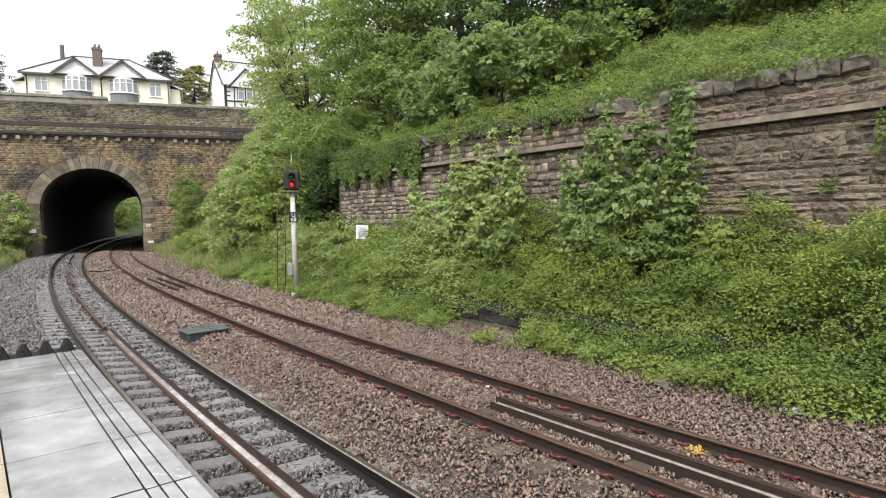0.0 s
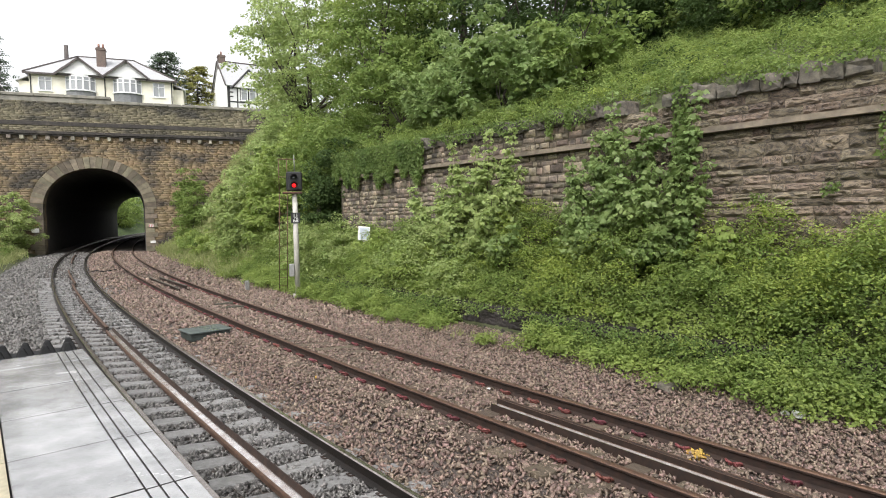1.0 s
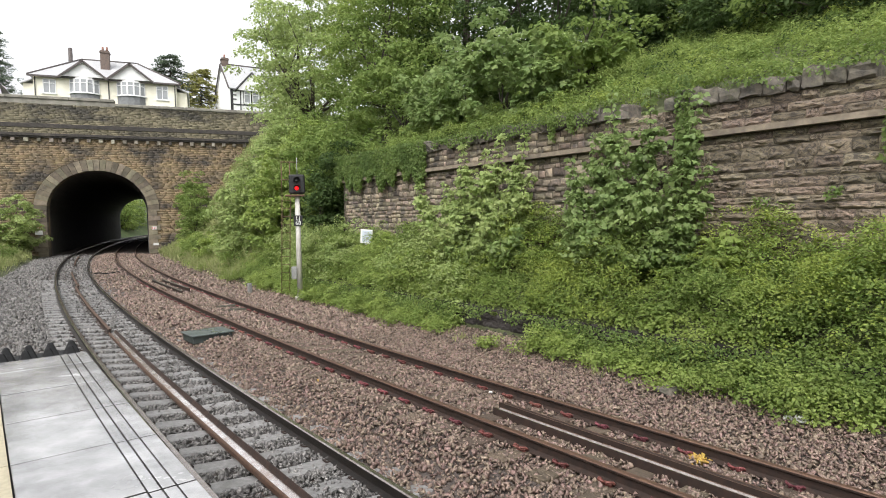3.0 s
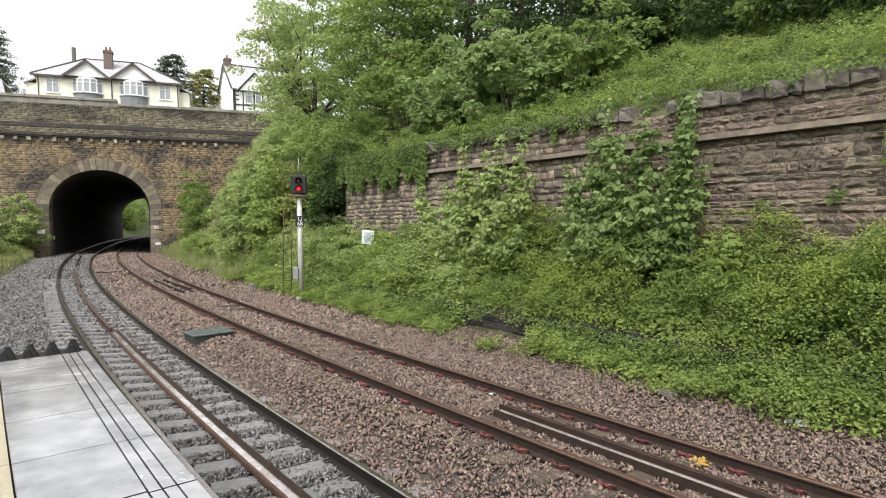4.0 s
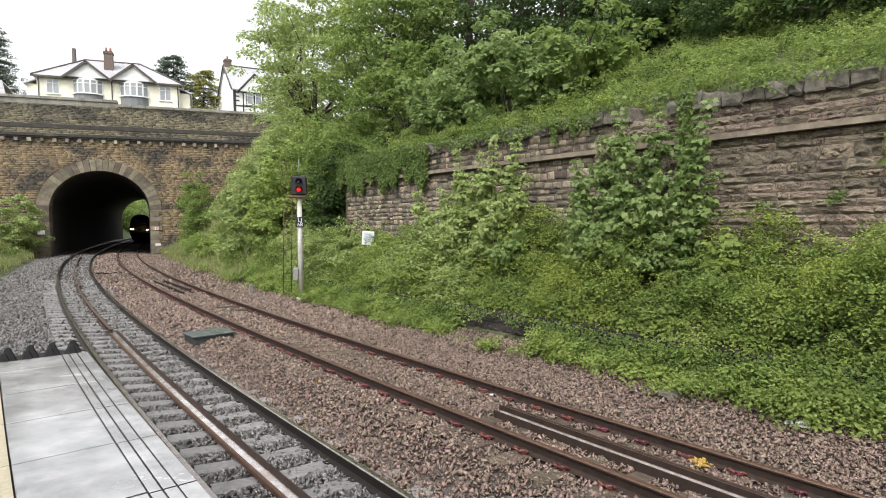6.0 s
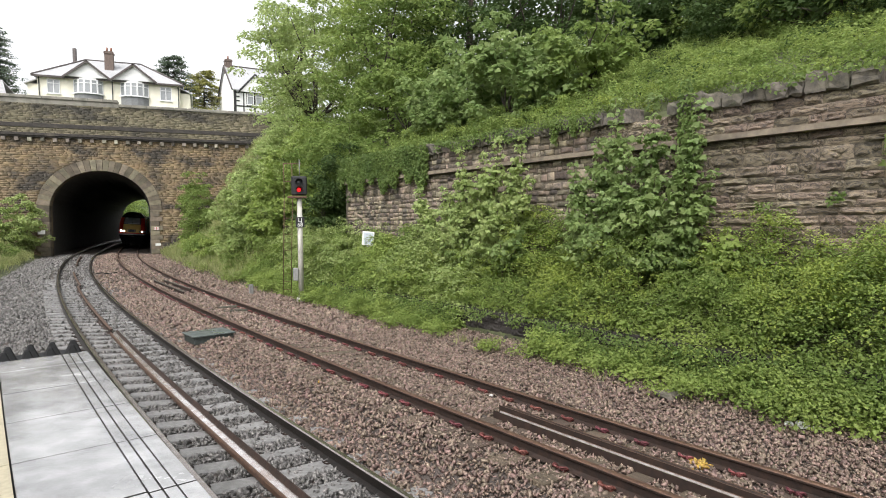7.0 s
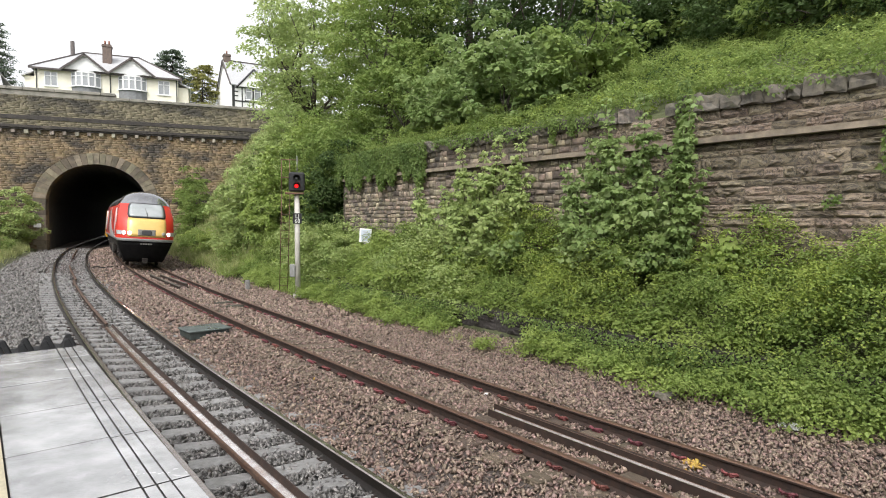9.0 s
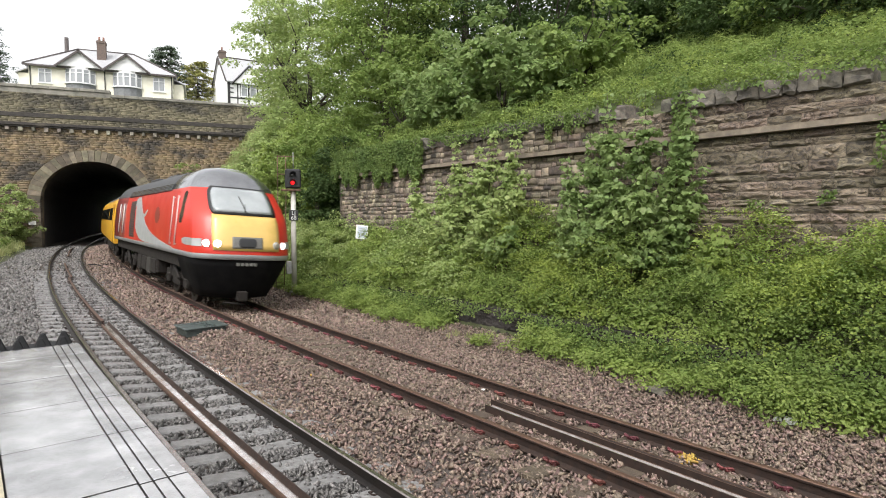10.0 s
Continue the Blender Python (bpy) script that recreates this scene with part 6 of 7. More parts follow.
conifer(5.4, 24, 24.0, 5.2, "leaf_conifer", 401, "dark green conifer behind the houses")
conifer(2.9, 26, 22.6, 5.0, "leaf_conifer", 402, "dark green conifer behind the houses")
conifer(9.0, 23, 22.2, 4.8, "leaf_gold", 403, "golden-green conifer behind the houses")
conifer(-11.9, 16, 23.6, 3.4, "leaf_conifer", 404, "tall dark conifer beside the house")
far_tree(19.0, 10, 17.0, (2.8, 2.6, 3.8), 80, "leaf_bright", 405, "light green tree before the timbered house")
for i, (s, off, r) in enumerate(((-66, -9, 4), (-78, -12, 5), (-84, 10, 5), (-70, 12, 4.5), (-100, -8, 6), (-88, 9.2, 3.4), (-95, 9.6, 3.4), (-102, 11, 4), (-110, 11.5, 4.1), (-118, 13.5, 5), (-128, 16, 6))):
    tree("tree", "green tree on the cutting beyond the tunnel", "tree", s, off, 3.4 if r < 4.2 else 6.0, (r, r * 0.8, r), 55, 1.1, 32, 0.5, "leaf_bright" if i % 2 else "leaf_mid", 420 + i, trunk_r=0.2, base=0.5 if r < 4.2 else 2.0, group="trees beyond the tunnel")

# ---- houses behind the parapet ----
M["render_cream"] = mat("render_cream", (0.84, 0.81, 0.68), (0.79, 0.75, 0.62), 2, 0.85, third=(0.62, 0.58, 0.48), third_scale=0.7, third_from=0.6, third_to=0.85, bump=0.2)
M["render_white"] = mat("render_white", (0.82, 0.82, 0.81), (0.76, 0.76, 0.75), 2, 0.85, bump=0.2)
M["slate"] = mat("slate", (0.47, 0.47, 0.48), (0.38, 0.38, 0.39), 6, 0.33, island=0.12, bump=0.3, bump_scale=15)
M["ridge_tile"] = mat("ridge_tile", (0.10, 0.085, 0.08), (0.07, 0.06, 0.058), 8, 0.8)
M["chimney_brick"] = mat("chimney_brick", (0.16, 0.115, 0.095), (0.10, 0.08, 0.07), 10, 0.85, bump=0.4)
M["clay_pot"] = mat("clay_pot", (0.28, 0.14, 0.10), (0.2, 0.1, 0.08), 8, 0.8)
M["upvc"] = mat("upvc", (0.82, 0.82, 0.82), rough=0.35)
M["pane"] = mat("pane", (0.22, 0.235, 0.245), (0.34, 0.35, 0.355), 0.8, 0.06, coat=0.8)
M["black_timber"] = mat("black_timber", (0.02, 0.02, 0.021), (0.03, 0.029, 0.028), 7, 0.6)
M["grey_panel"] = mat("grey_panel", (0.20, 0.205, 0.21), (0.15, 0.155, 0.16), 5, 0.7)


def slab_roof(name, pts, thick, parent, material):
    """A sloping sheet through its corners, with thickness, in courses of slates."""
    bm = bmesh.new()
    p = [Vector(q) for q in pts]
    nrm = (p[1] - p[0]).cross(p[-1] - p[0]).normalized()
    if nrm.z < 0:
        nrm = -nrm
    top = [bm.verts.new(q) for q in p]
    low = [bm.verts.new(q - nrm * thick) for q in p]
    bm.faces.new(top), bm.faces.new(low[::-1])
    for i in range(len(p)):
        k = (i + 1) % len(p)
        bm.faces.new((top[i], top[k], low[k], low[i]))
    bmesh.ops.recalc_face_normals(bm, faces=bm.faces)
    roof = part(name, bm, material, parent)
    return roof


def window(parent, x, y, z, w, h, lights, turn=0.0, label=""):
    """Casement set in a wall that faces -y: frame, sill, panes."""
    m = Matrix.Translation((x, y, z)) @ Matrix.Rotation(turn, 4, 'Z')
    win = new("window")
    win.parent, win.matrix_basis = parent, m
    bm = bmesh.new()
    b = 0.07
    for x0, x1, z0, z1 in ((-w / 2, w / 2, 0, b), (-w / 2, w / 2, h - b, h), (-w / 2, -w / 2 + b, b, h - b), (w / 2 - b, w / 2, b, h - b)):
        box(bm, x0, x1, -0.06, 0.04, z0, z1)
    for i in range(1, lights):
        xx = -w / 2 + w * i / lights
        box(bm, xx - b / 2, xx + b / 2, -0.055, 0.04, b, h - b)
    box(bm, -w / 2 + b, w / 2 - b, -0.05, 0.04, h * 0.70, h * 0.70 + b * 0.8)
    part("window_frame", bm, M["upvc"], win)
    bm = bmesh.new()
    box(bm, -w / 2 - 0.08, w / 2 + 0.08, -0.14, 0.04, -0.07, -0.002)
    part("sill", bm, M["upvc"], win)
    for i in range(lights):
        x0, x1 = -w / 2 + w * i / lights + b / 2, -w / 2 + w * (i + 1) / lights - b / 2
        bm = bmesh.new()
        box(bm, x0, x1, -0.012, 0.012, b, h - b)
        part("pane", bm, M["pane"], win)
    return win


def chimney(parent, x, y, z0, z1, w, pots):
    bm = bmesh.new()
    box(bm, x - w / 2, x + w / 2, y - w / 2, y + w / 2, z0, z1, bevel=0.01)
    box(bm, x - w / 2 - 0.06, x + w / 2 + 0.06, y - w / 2 - 0.06, y + w / 2 + 0.06, z1 - 0.28, z1 - 0.1, bevel=0.01)
    ch = part("chimney", bm, M["chimney_brick"], parent, "red-brown brick chimney stack")
    for dx in pots:
        bm = bmesh.new()
        tube(bm, (x + dx, y, z1), (x + dx, y, z1 + 0.45), 0.12, 0.10, sides=10)
        part("chimney_pot", bm, M["clay_pot"], ch)


semi = tagged(empty("house", PORTAL @ pose(-0.2, 0, 0)), "cream pair of houses with bow windows, white gables, slate roof", "house")
bm = bmesh.new()
box(bm, -6.6, 6.6, 11.0, 19.6, 12.2, 17.8)
part("wall", bm, M["render_cream"], semi)
EV, RZ, FR_, BK, RY = 17.75, 20.7, 10.6, 20.0, 15.3
slab_roof("roof_front", [(-7.0, FR_, EV), (7.0, FR_, EV), (2.5, RY, RZ), (-2.9, RY, RZ)], 0.14, semi, M["slate"])
slab_roof("roof_back", [(-7.0, BK, EV), (7.0, BK, EV), (2.5, RY, RZ), (-2.9, RY, RZ)], 0.14, semi, M["slate"])
slab_roof("roof_hip", [(-7.0, FR_, EV), (-7.0, BK, EV), (-2.9, RY, RZ)], 0.14, semi, M["slate"])
slab_roof("roof_hip", [(7.0, FR_, EV), (7.0, BK, EV), (2.5, RY, RZ)], 0.14, semi, M["slate"])
for a, b in (((-7.0, FR_, EV), (-2.9, RY, RZ)), ((7.0, FR_, EV), (2.5, RY, RZ)), ((-2.9, RY, RZ), (2.5, RY, RZ))):
    bm = bmesh.new()
    tube(bm, a, b, 0.11, sides=8)
    part("ridge", bm, M["ridge_tile"], semi)
bm = bmesh.new()
box(bm, -7.05, 7.05, FR_ - 0.09, FR_ - 0.01, EV - 0.2, EV - 0.02)
part("gutter", bm, M["ridge_tile"], semi)
for gx, gw, gz in ((-2.08, 2.1, 19.45), (2.2, 2.15, 19.5)):
    y0 = 10.35
    bm = bmesh.new()
    v = [bm.verts.new(q) for q in ((gx - gw + 0.1, y0, 17.75), (gx + gw - 0.1, y0, 17.75), (gx, y0, gz - 0.1), (gx - gw + 0.1, y0 + 0.25, 17.75), (gx + gw - 0.1, y0 + 0.25, 17.75), (gx, y0 + 0.25, gz - 0.1))]
    for q in ((0, 1, 2), (5, 4, 3), (0, 3, 4, 1), (1, 4, 5, 2), (2, 5, 3, 0)):
        bm.faces.new([v[i] for i in q])
    bmesh.ops.recalc_face_normals(bm, faces=bm.faces)
    gable = part("gable", bm, M["render_white"], semi, "white rendered gable")
    for sg in (-1, 1):
        slab_roof("gable_roof", [(gx, y0 - 0.25, gz), (gx + sg * (gw + 0.12), y0 - 0.25, 17.66), (gx + sg * (gw + 0.12), 11.2, 17.66), (gx, 13.6, gz)], 0.12, semi, M["slate"])
        bm = bmesh.new()
        d = Vector((sg * (gw + 0.12), 0, 17.66 - gz))
        p0 = Vector((gx, y0 - 0.3, gz))
        nn = Vector((d.z, 0, -d.x)).normalized() * (0.20 if sg > 0 else -0.20)
        vs = []
        for yy in (0, 0.06):
            for q in (p0, p0 + d, p0 + d + nn * (1 if nn.z < 0 else -1), p0 + nn * (1 if nn.z < 0 else -1)):
                vs.append(bm.verts.new(q + Vector((0, yy, 0))))
        for q in ((0, 1, 2, 3), (7, 6, 5, 4), (0, 4, 5, 1), (1, 5, 6, 2), (2, 6, 7, 3), (3, 7, 4, 0)):
            bm.faces.new([vs[i] for i in q])
        bmesh.ops.recalc_face_normals(bm, faces=bm.faces)
        part("bargeboard", bm, M["ridge_tile"], semi)
    # bow window: five facets on a curve
    bow = [(-1.32, 0.62), (-0.85, 0.22), (-0.3, 0.03), (0.3, 0.03), (0.85, 0.22), (1.32, 0.62)]
    for (xa, ya), (xb, yb) in zip(bow, bow[1:]):
        mid = ((xa + xb) / 2, (ya + yb) / 2)
        window(semi, gx + mid[0], 10.32 + mid[1], 16.15, math.hypot(xb - xa, yb - ya), 1.42, 1, math.atan2(yb - ya, xb - xa))
    for z0, z1, mm in ((14.9, 16.08, "grey_panel"), (17.57, 17.76, "render_white")):
        bm = bmesh.new()
        lo = [bm.verts.new((gx + x, 10.32 + y, z0)) for x, y in bow] + [bm.verts.new((gx + 1.32, 11.05, z0)), bm.verts.new((gx - 1.32, 11.05, z0))]
        hi = [bm.verts.new(v.co + Vector((0, 0, z1 - z0))) for v in lo]
        for i in range(8):
            k = (i + 1) % 8
            bm.faces.new((lo[i], lo[k], hi[k], hi[i]))
        bm.faces.new(lo[::-1]), bm.faces.new(hi)
        bmesh.ops.recalc_face_normals(bm, faces=bm.faces)
        part("bay_apron" if z0 < 16 else "bay_head", bm, M[mm], semi)
window(semi, -5.2, 11.0, 16.0, 1.15, 1.45, 2)
window(semi, 5.2, 11.0, 15.95, 1.15, 1.5, 2)
chimney(semi, -0.4, 13.4, 18.6, 21.3, 0.85, (-0.2, 0.2))
for sg in (-1, 1):
    bm = bmesh.new()
    x0, x1 = sorted((sg * 6.62, sg * 7.6))
    box(bm, x0, x1, 11.6, 18, 12.2, 17.0)
    wing = part("side_wing", bm, M["render_cream"], semi)
    slab_roof("wing_roof", [(sg * 6.62, 11.3, 17.55), (sg * 7.85, 11.3, 17.0), (sg * 7.85, 18.3, 17.0), (sg * 6.62, 18.3, 17.55)], 0.12, semi, M["slate"])
    bm = bmesh.new()
    tube(bm, (sg * 6.45, 10.93, 12.3), (sg * 6.45, 10.93, 17.6), 0.05, sides=8)
    part("downpipe", bm, M["black_timber"], semi)
bm = bmesh.new()
tube(bm, (0.1, 10.93, 12.3), (0.1, 10.93, 17.6), 0.05, sides=8)
part("downpipe", bm, M["black_timber"], semi)
# slim flue on a house behind
flue = tagged(empty("chimney", PORTAL), "slim dark chimney rising behind the roof", "chimney")
bm = bmesh.new()
tube(bm, (-5.1, 21.0, 12.2), (-5.1, 21.0, 23.3), 0.34, 0.22, sides=8)
part("stack", bm, M["ridge_tile"], flue)
# roof edge at the far side of the road
shed = tagged(empty("house", PORTAL), "low house with pale grey slate roof beyond the parapet", "house")
bm = bmesh.new()
box(bm, -17.5, -9.6, 10.5, 17, 12.2, 15.6)
part("wall", bm, M["render_cream"], shed)
slab_roof("roof_front", [(-17.8, 10.0, 15.5), (-9.2, 10.0, 15.5), (-10.4, 13.7, 17.6), (-17.8, 13.7, 17.6)], 0.12, shed, M["slate"])
slab_roof("roof_back", [(-17.8, 17.4, 15.5), (-9.2, 17.4, 15.5), (-10.4, 13.7, 17.6), (-17.8, 13.7, 17.6)], 0.12, shed, M["slate"])

tim = tagged(empty("house", PORTAL @ pose(12.1, 14.0, 0, 0, 0, 9)), "white house with black timber framing, steep slate roof and chimney", "house")
bm = bmesh.new()
box(bm, 0, 9.0, 0, 8.6, 12.2, 18.5)
v = [bm.verts.new(q) for q in ((0, 0, 18.5), (0, 8.6, 18.5), (0, 4.3, 22.0), (0.3, 0, 18.5), (0.3, 8.6, 18.5), (0.3, 4.3, 22.0))]
for q in ((0, 1, 2), (5, 4, 3), (1, 4, 5, 2), (2, 5, 3, 0)):
    bm.faces.new([v[i] for i in q])
bmesh.ops.recalc_face_normals(bm, faces=bm.faces)
part("wall", bm, M["render_white"], tim)
slab_roof("roof_front", [(-0.15, -0.3, 18.35), (9.2, -0.3, 18.35), (9.2, 4.3, 22.15), (-0.15, 4.3, 22.15)], 0.14, tim, M["slate"])
slab_roof("roof_back", [(-0.15, 8.9, 18.35), (9.2, 8.9, 18.35), (9.2, 4.3, 22.15), (-0.15, 4.3, 22.15)], 0.14, tim, M["slate"])
bm = bmesh.new()
tube(bm, (-0.15, 4.3, 22.2), (9.2, 4.3, 22.2), 0.1, sides=8)
part("ridge", bm, M["ridge_tile"], tim)
chimney(tim, 0.35, 4.3, 21.2, 22.9, 0.8, (0.0,))
for y in (-0.3, 8.9):
    bm = bmesh.new()
    tube(bm, (-0.2, y, 18.32), (-0.2, 4.3, 22.12), 0.09, sides=6)
    part("verge", bm, M["ridge_tile"], tim)
# timber gable over the windows
bm = bmesh.new()
gx = 2.5
v = [bm.verts.new(q) for q in ((gx - 1.9, -0.35, 18.2), (gx + 1.9, -0.35, 18.2), (gx, -0.35, 20.3), (gx - 1.9, 0.1, 18.2), (gx + 1.9, 0.1, 18.2), (gx, 2.0, 20.3))]
for q in ((0, 1, 2), (0, 3, 4, 1), (1, 4, 5, 2), (2, 5, 3, 0)):
    bm.faces.new([v[i] for i in q])
bmesh.ops.recalc_face_normals(bm, faces=bm.faces)
part("gable", bm, M["render_white"], tim)
bars = [(0.1, 18.3, 0.3, 12.3), (1.1, 18.3, 0.12, 14), (1.48, 18.3, 0.12, 16.5), (2.38, 18.3, 0.18, 14), (3.4, 18.3, 0.12, 16.5), (4.1, 18.4, 0.12, 14), (5.2, 18.4, 0.1, 14)]
for x, z1, w, z0 in bars:
    bm = bmesh.new()
    box(bm, x - w / 2 + 0.07, x + w / 2 + 0.07, -0.05, 0.02, z0, z1)
    part("timber", bm, M["black_timber"], tim)
for x0, x1, z in ((0.05, 7, 16.45), (0.6, 7, 18.1), (0.3, 0.7, 17.05), (0.3, 0.7, 17.55), (0.3, 0.7, 18.02)):
    bm = bmesh.new()
    box(bm, x0, x1, -0.054, 0.02, z, z + 0.14)
    part("timber", bm, M["black_timber"], tim)
for sg in (-1, 1):
    bm = bmesh.new()
    a, b = Vector((gx, -0.38, 20.35)), Vector((gx + sg * 2.05, -0.38, 18.05))
    tube(bm, a, b, 0.11, sides=4)
    part("bargeboard", bm, M["black_timber"], tim)
    slab_roof("gable_roof", [(gx, -0.45, 20.42), (gx + sg * 2.1, -0.45, 18.1), (gx + sg * 2.1, 0.2, 18.1), (gx, 2.2, 20.42)], 0.1, tim, M["slate"])
window(tim, 1.95, -0.02, 16.75, 0.78, 1.4, 1)
window(tim, 2.95, -0.02, 16.75, 0.78, 1.4, 1)

# ---- colour-light signal ----
M["post_white"] = mat("post_white", (0.52, 0.50, 0.46), (0.40, 0.38, 0.34), 5, 0.55, third=(0.26, 0.20, 0.15), third_scale=3, third_from=0.6, third_to=0.8)
M["signal_black"] = mat("signal_black", (0.014, 0.014, 0.015), (0.022, 0.022, 0.022), 10, 0.5)
M["red_lens"] = mat("red_lens", (0.6, 0.01, 0.01), rough=0.2, glow=(1.0, 0.015, 0.02, 0.6))
M["dim_lens"] = mat("dim_lens", (0.03, 0.035, 0.035), rough=0.1, coat=1.0)
M["galv"] = mat("galv", (0.36, 0.36, 0.35), (0.27, 0.27, 0.265), 8, 0.5, 0.3)
M["rust_steel"] = mat("rust_steel", (0.16, 0.08, 0.05), (0.09, 0.055, 0.04), 12, 0.8)
foot = at(41.65, -2.91, -0.2)
face_dir = Vector((0, 0, 0)) - foot
sig = tagged(empty("railway_signal", Matrix.Translation(foot) @ Matrix.Rotation(math.atan2(face_dir.y, face_dir.x) + radians(3), 4, 'Z')), "colour-light railway signal showing red on a pale post", "railway signal")
bm = bmesh.new()
tube(bm, (0, 0, 0), (0, 0, 3.65), 0.095, 0.085, sides=14)
tube(bm, (0, 0, -0.02), (0, 0, 0.12), 0.17, sides=10)
part("post", bm, M["post_white"], sig)
bm = bmesh.new()
box(bm, -0.22, 0.20, -0.40, 0.24, 3.60, 3.66, bevel=0.01)
part("bracket", bm, M["rust_steel"], sig, "rusty bracket platform")
bm = bmesh.new()
box(bm, -0.12, 0.08, -0.27, 0.27, 3.69, 4.36, bevel=0.05)
head = part("signal_head", bm, M["signal_black"], sig, "black signal head with hoods", m=pose(0.02, 0.0, 0))
for z, mt, lab in ((4.14, "dim_lens", "unlit lens"), (3.88, "red_lens", "glowing red lens")):
    bm = bmesh.new()
    bmesh.ops.create_uvsphere(bm, u_segments=16, v_segments=8, radius=0.072)
    for v in bm.verts:
        v.co.x *= 0.3
    part("lens", bm, M[mt], head, lab, m=pose(0.09, -0.02, z))
    bm = bmesh.new()
    ring = []
    for i in range(11):
        a = radians(-20 + 220 * i / 10)
        ring.append([(0.08 + 0.26 * (0.55 + 0.45 * max(0, math.sin(a))) * k, -0.02 + 0.125 * math.cos(a) * r_, z + 0.125 * math.sin(a) * r_) for k, r_ in ((0, 1), (1, 1), (1, 0.94), (0, 0.94))])
    rv = [[bm.verts.new(q) for q in r_] for r_ in ring]
    for a, b in zip(rv, rv[1:]):
        for i in range(4):
            bm.faces.new((a[i], a[(i + 1) % 4], b[(i + 1) % 4], b[i]))
    bmesh.ops.recalc_face_normals(bm, faces=bm.faces)
    part("hood", bm, M["signal_black"], head)
bm = bmesh.new()
box(bm, 0.09, 0.115, -0.15, 0.15, 2.58, 2.94, bevel=0.006)
plate = part("number_plate", bm, M["signal_black"], sig, "black identification plate with white letters")
for text, z in (("LJ", 2.775), ("68", 2.61)):
    cu = bpy.data.curves.new("letters", 'FONT')
    cu.body, cu.size, cu.align_x, cu.extrude = text, 0.19, 'CENTER', 0.002
    tmp = bpy.data.objects.new("letters", cu)
    scene.collection.objects.link(tmp)
    me = bpy.data.meshes.new_from_object(tmp.evaluated_get(bpy.context.evaluated_depsgraph_get()))
    bpy.data.objects.remove(tmp)
    me.materials.clear()
    me.materials.append(M["white_paint"])
    ob = new("letters", me)
    ob.parent = plate
    ob.matrix_basis = Matrix.Translation((0.1195, 0, z)) @ Matrix.Rotation(math.pi / 2, 4, 'Z') @ Matrix.Rotation(math.pi / 2, 4, 'X')
bm = bmesh.new()
box(bm, -0.09, 0.10, -0.27, -0.09, 0.72, 1.16, bevel=0.025)
part("relay_box", bm, M["galv"], sig, "small grey metal relay box")
# access ladder with cage bars behind the head
ladder = new("ladder")
ladder.parent = sig
for y in (-0.50, -0.22):
    bm = bmesh.new()
    tube(bm, (-0.75, y - 0.1, 0.2), (-0.35, y, 3.62), 0.014, sides=6)
    tube(bm, (-0.35, y, 3.62), (-0.35, y, 4.85), 0.014, sides=6)
    part("stile", bm, M["rust_steel"], ladder)
for i in range(12):
    k = (i + 0.5) / 12
    bm = bmesh.new()
    tube(bm, (-0.75 + 0.4 * k, -0.60 + 0.1 * k, 0.2 + 3.42 * k), (-0.75 + 0.4 * k, -0.32 + 0.1 * k, 0.2 + 3.42 * k), 0.008, sides=5)
    part("rung", bm, M["rust_steel"], ladder)
for z in (4.2, 4.82):
    bm = bmesh.new()
    tube(bm, (-0.35, -0.52, z), (-0.35, 0.1, z), 0.016, sides=6)
    part("guard_bar", bm, M["rust_steel"], ladder)
bm = bmesh.new()
tube(bm, (-0.1, 0.02, 4.3), (-0.1, 0.02, 4.95), 0.014, sides=6)
part("mast", bm, M["galv"], sig)

# small leaning panel on the bank
sp = at(42.9, -4.9, 0)
sp.z = 1.72
pan = tagged(empty("sign_board", Matrix.Translation(sp) @ Matrix.Rotation(math.atan2(-sp.y, -sp.x) + radians(8), 4, 'Z')), "small pale blue-grey board in a white frame on a short post", "sign")
tilt = Matrix.Rotation(radians(-6), 4, 'X') @ Matrix.Rotation(radians(-14), 4, 'Y')
bm = bmesh.new()
box(bm, -0.02, 0.02, -0.21, 0.21, 0.0, 0.50, bevel=0.006)
board = part("frame", bm, M["white_paint"], pan, m=tilt)
bm = bmesh.new()
box(bm, 0.018, 0.026, -0.155, 0.165, 0.05, 0.45)
part("face", bm, M["board_face"], board)
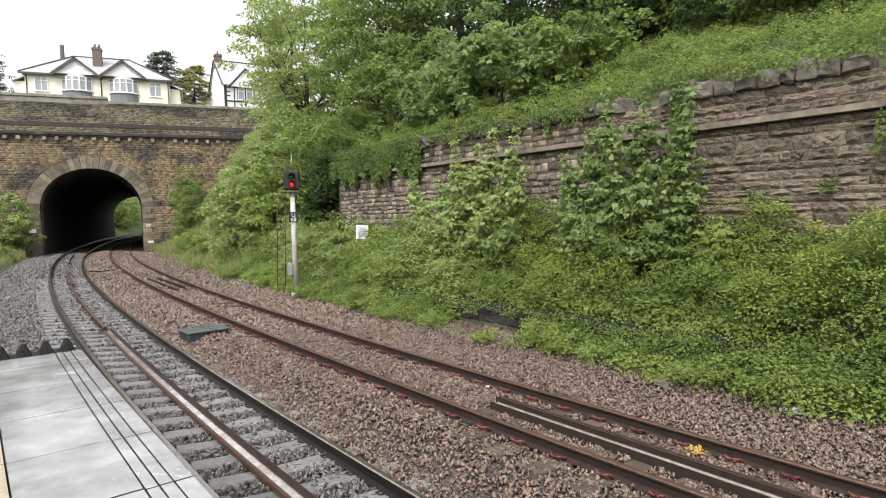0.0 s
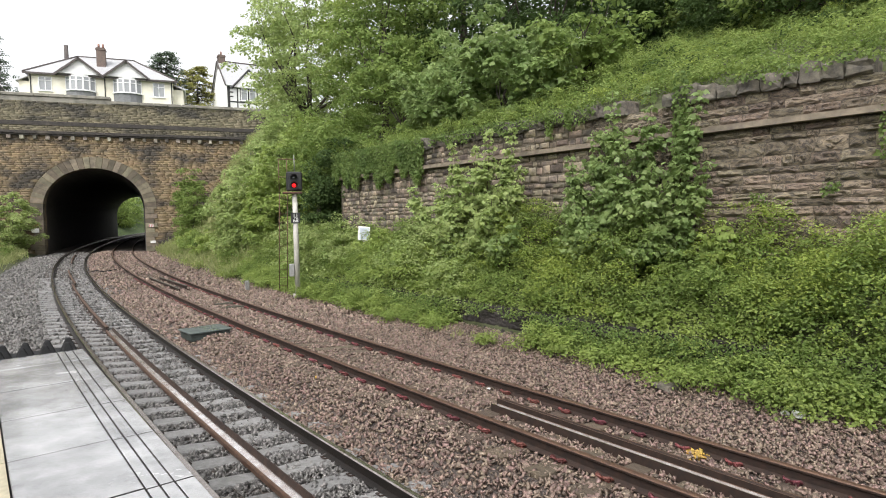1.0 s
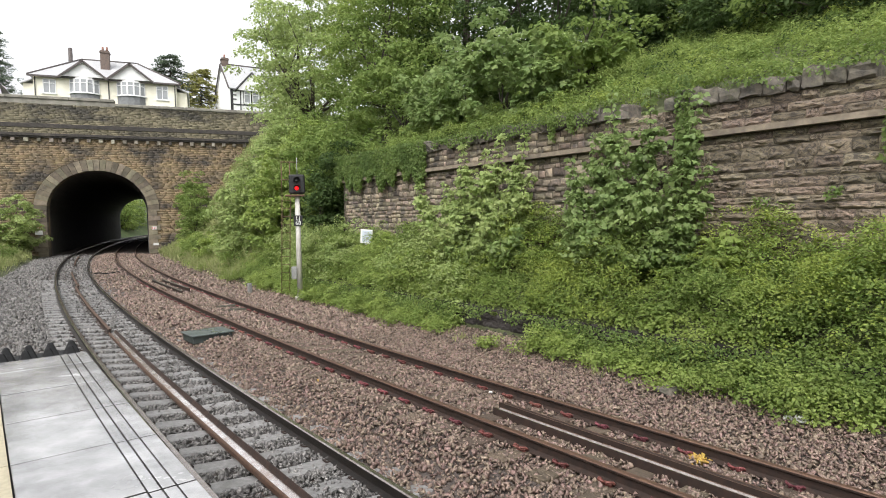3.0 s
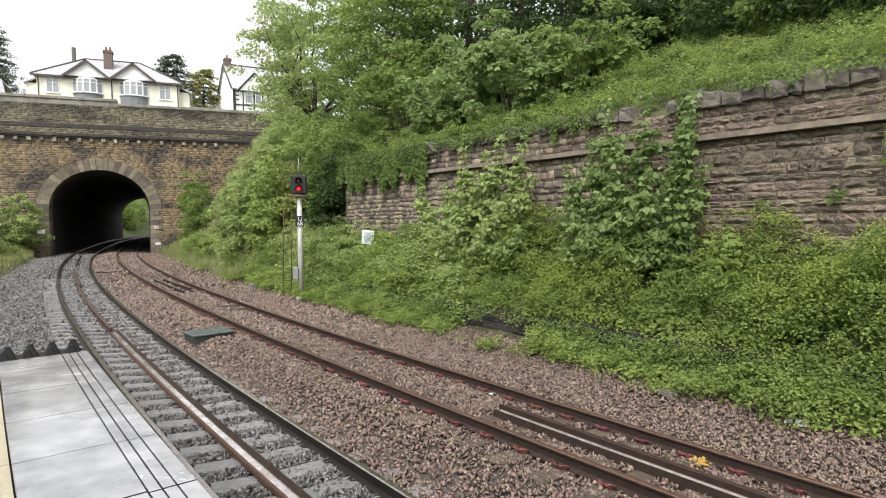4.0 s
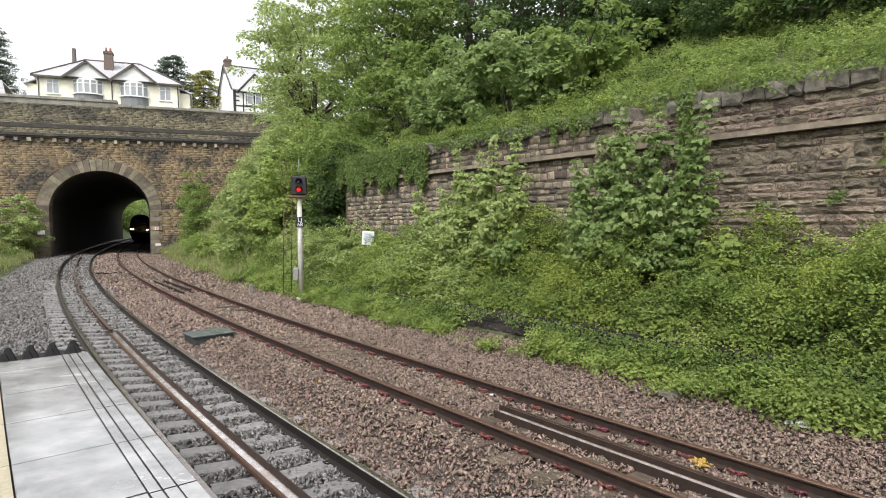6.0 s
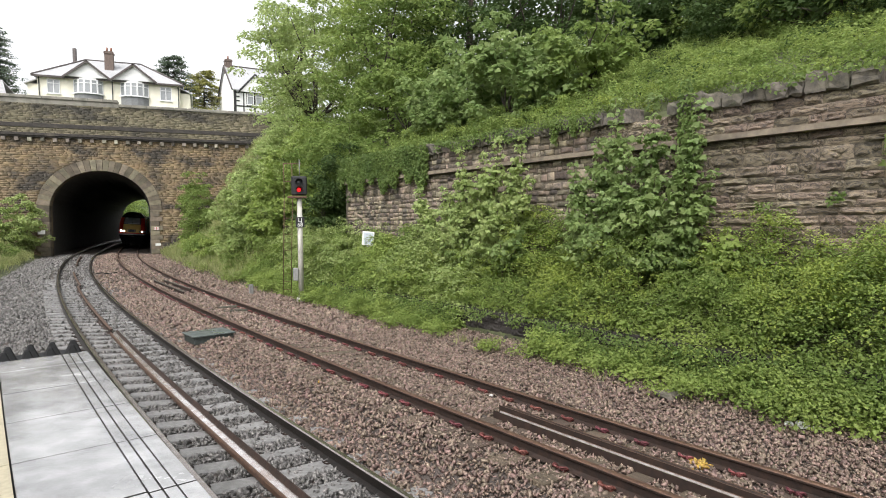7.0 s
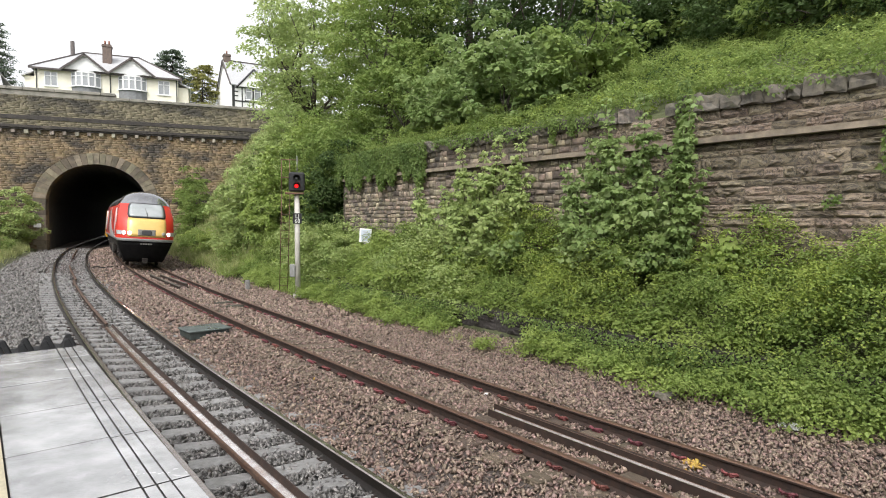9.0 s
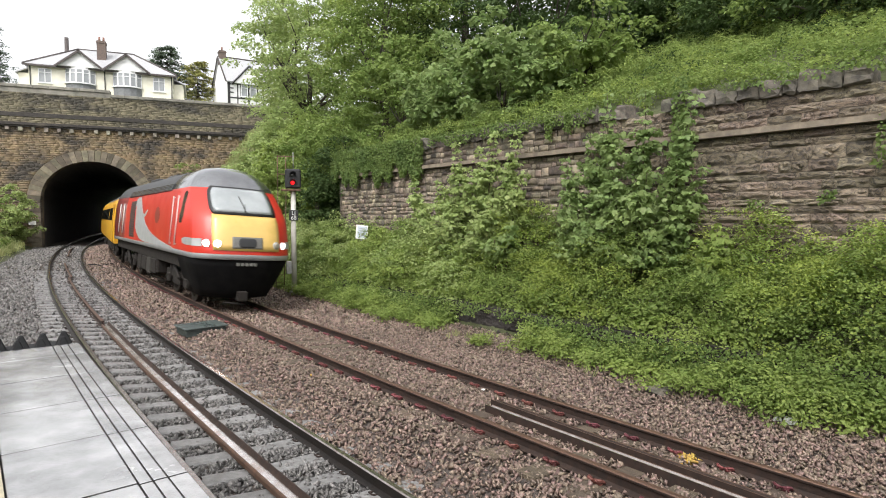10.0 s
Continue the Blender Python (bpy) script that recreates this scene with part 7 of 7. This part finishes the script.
for i in range(4):
    bm = bmesh.new()
    box(bm, 0.024, 0.030, -0.10, 0.12 - 0.03 * (i % 2), 0.12 + i * 0.08, 0.145 + i * 0.08)
    part("text_bar", bm, M["galv"], board, "unreadable line of print")
bm = bmesh.new()
tube(bm, (-0.02, 0, -0.9), (-0.02, 0, 0.1), 0.03, sides=8)
part("post", bm, M["galv"], pan)

SPEED = 20.2


def nose_at(t):
    """How far along the line the train's nose is: steady, then braking."""
    k = np.clip(t - 8.4, 0, 1.6)
    return 16.6 - SPEED * max(0.0, 8.4 - t) + SPEED * k - 1.31 * k * k - 1.8 * math.exp(-((t - 7.4) / 0.5) ** 2)


def vehicle_pose(s, a, b):
    """The pose of a vehicle whose front end is at s and whose bogies are a and b metres behind it."""
    p, q = at(s - a), at(s - b)
    d = (p - q).normalized()
    m = Matrix.Rotation(math.atan2(d.y, d.x), 4, 'Z') @ Matrix.Rotation(-CANT, 4, 'X')
    return Matrix.Translation(p + d * a) @ m


def motions():
    rows1, rows2 = [], []
    for i in range(41):
        t = i * 0.25
        s = nose_at(t)
        rows1.append((t, vehicle_pose(s, 3.75 * TRAIN_SIZE, 14.05 * TRAIN_SIZE)))
        rows2.append((t, vehicle_pose(s - 18.35 * TRAIN_SIZE, 3.3 * TRAIN_SIZE, (CL - 3.3) * TRAIN_SIZE)))
    walk(power, rows1)
    walk(coach, rows2)
    # the saplings rock in the wind
    for plant, seed in ((SAP_A, 3), (SAP_B, 8), (SAP_C, 5), (SAP_D, 11)):
        m0 = plant.matrix_basis.copy()
        walk(plant, [(i * 0.5, m0 @ pose(0, 0, 0, 1.3 * math.sin(i * 0.9 + seed), 1.6 * math.sin(i * 0.63 + 2 * seed) + 0.6 * math.sin(i * 1.9 + seed), 0)) for i in range(21)])
    for w in WHEELSETS:
        rest = w.matrix_basis.copy()
        walk(w, [(i / FPS, rest @ Matrix.Rotation(nose_at(i / FPS) / (0.5 * TRAIN_SIZE) % (2 * math.pi), 4, "Y")) for i in range(301)])


motions()
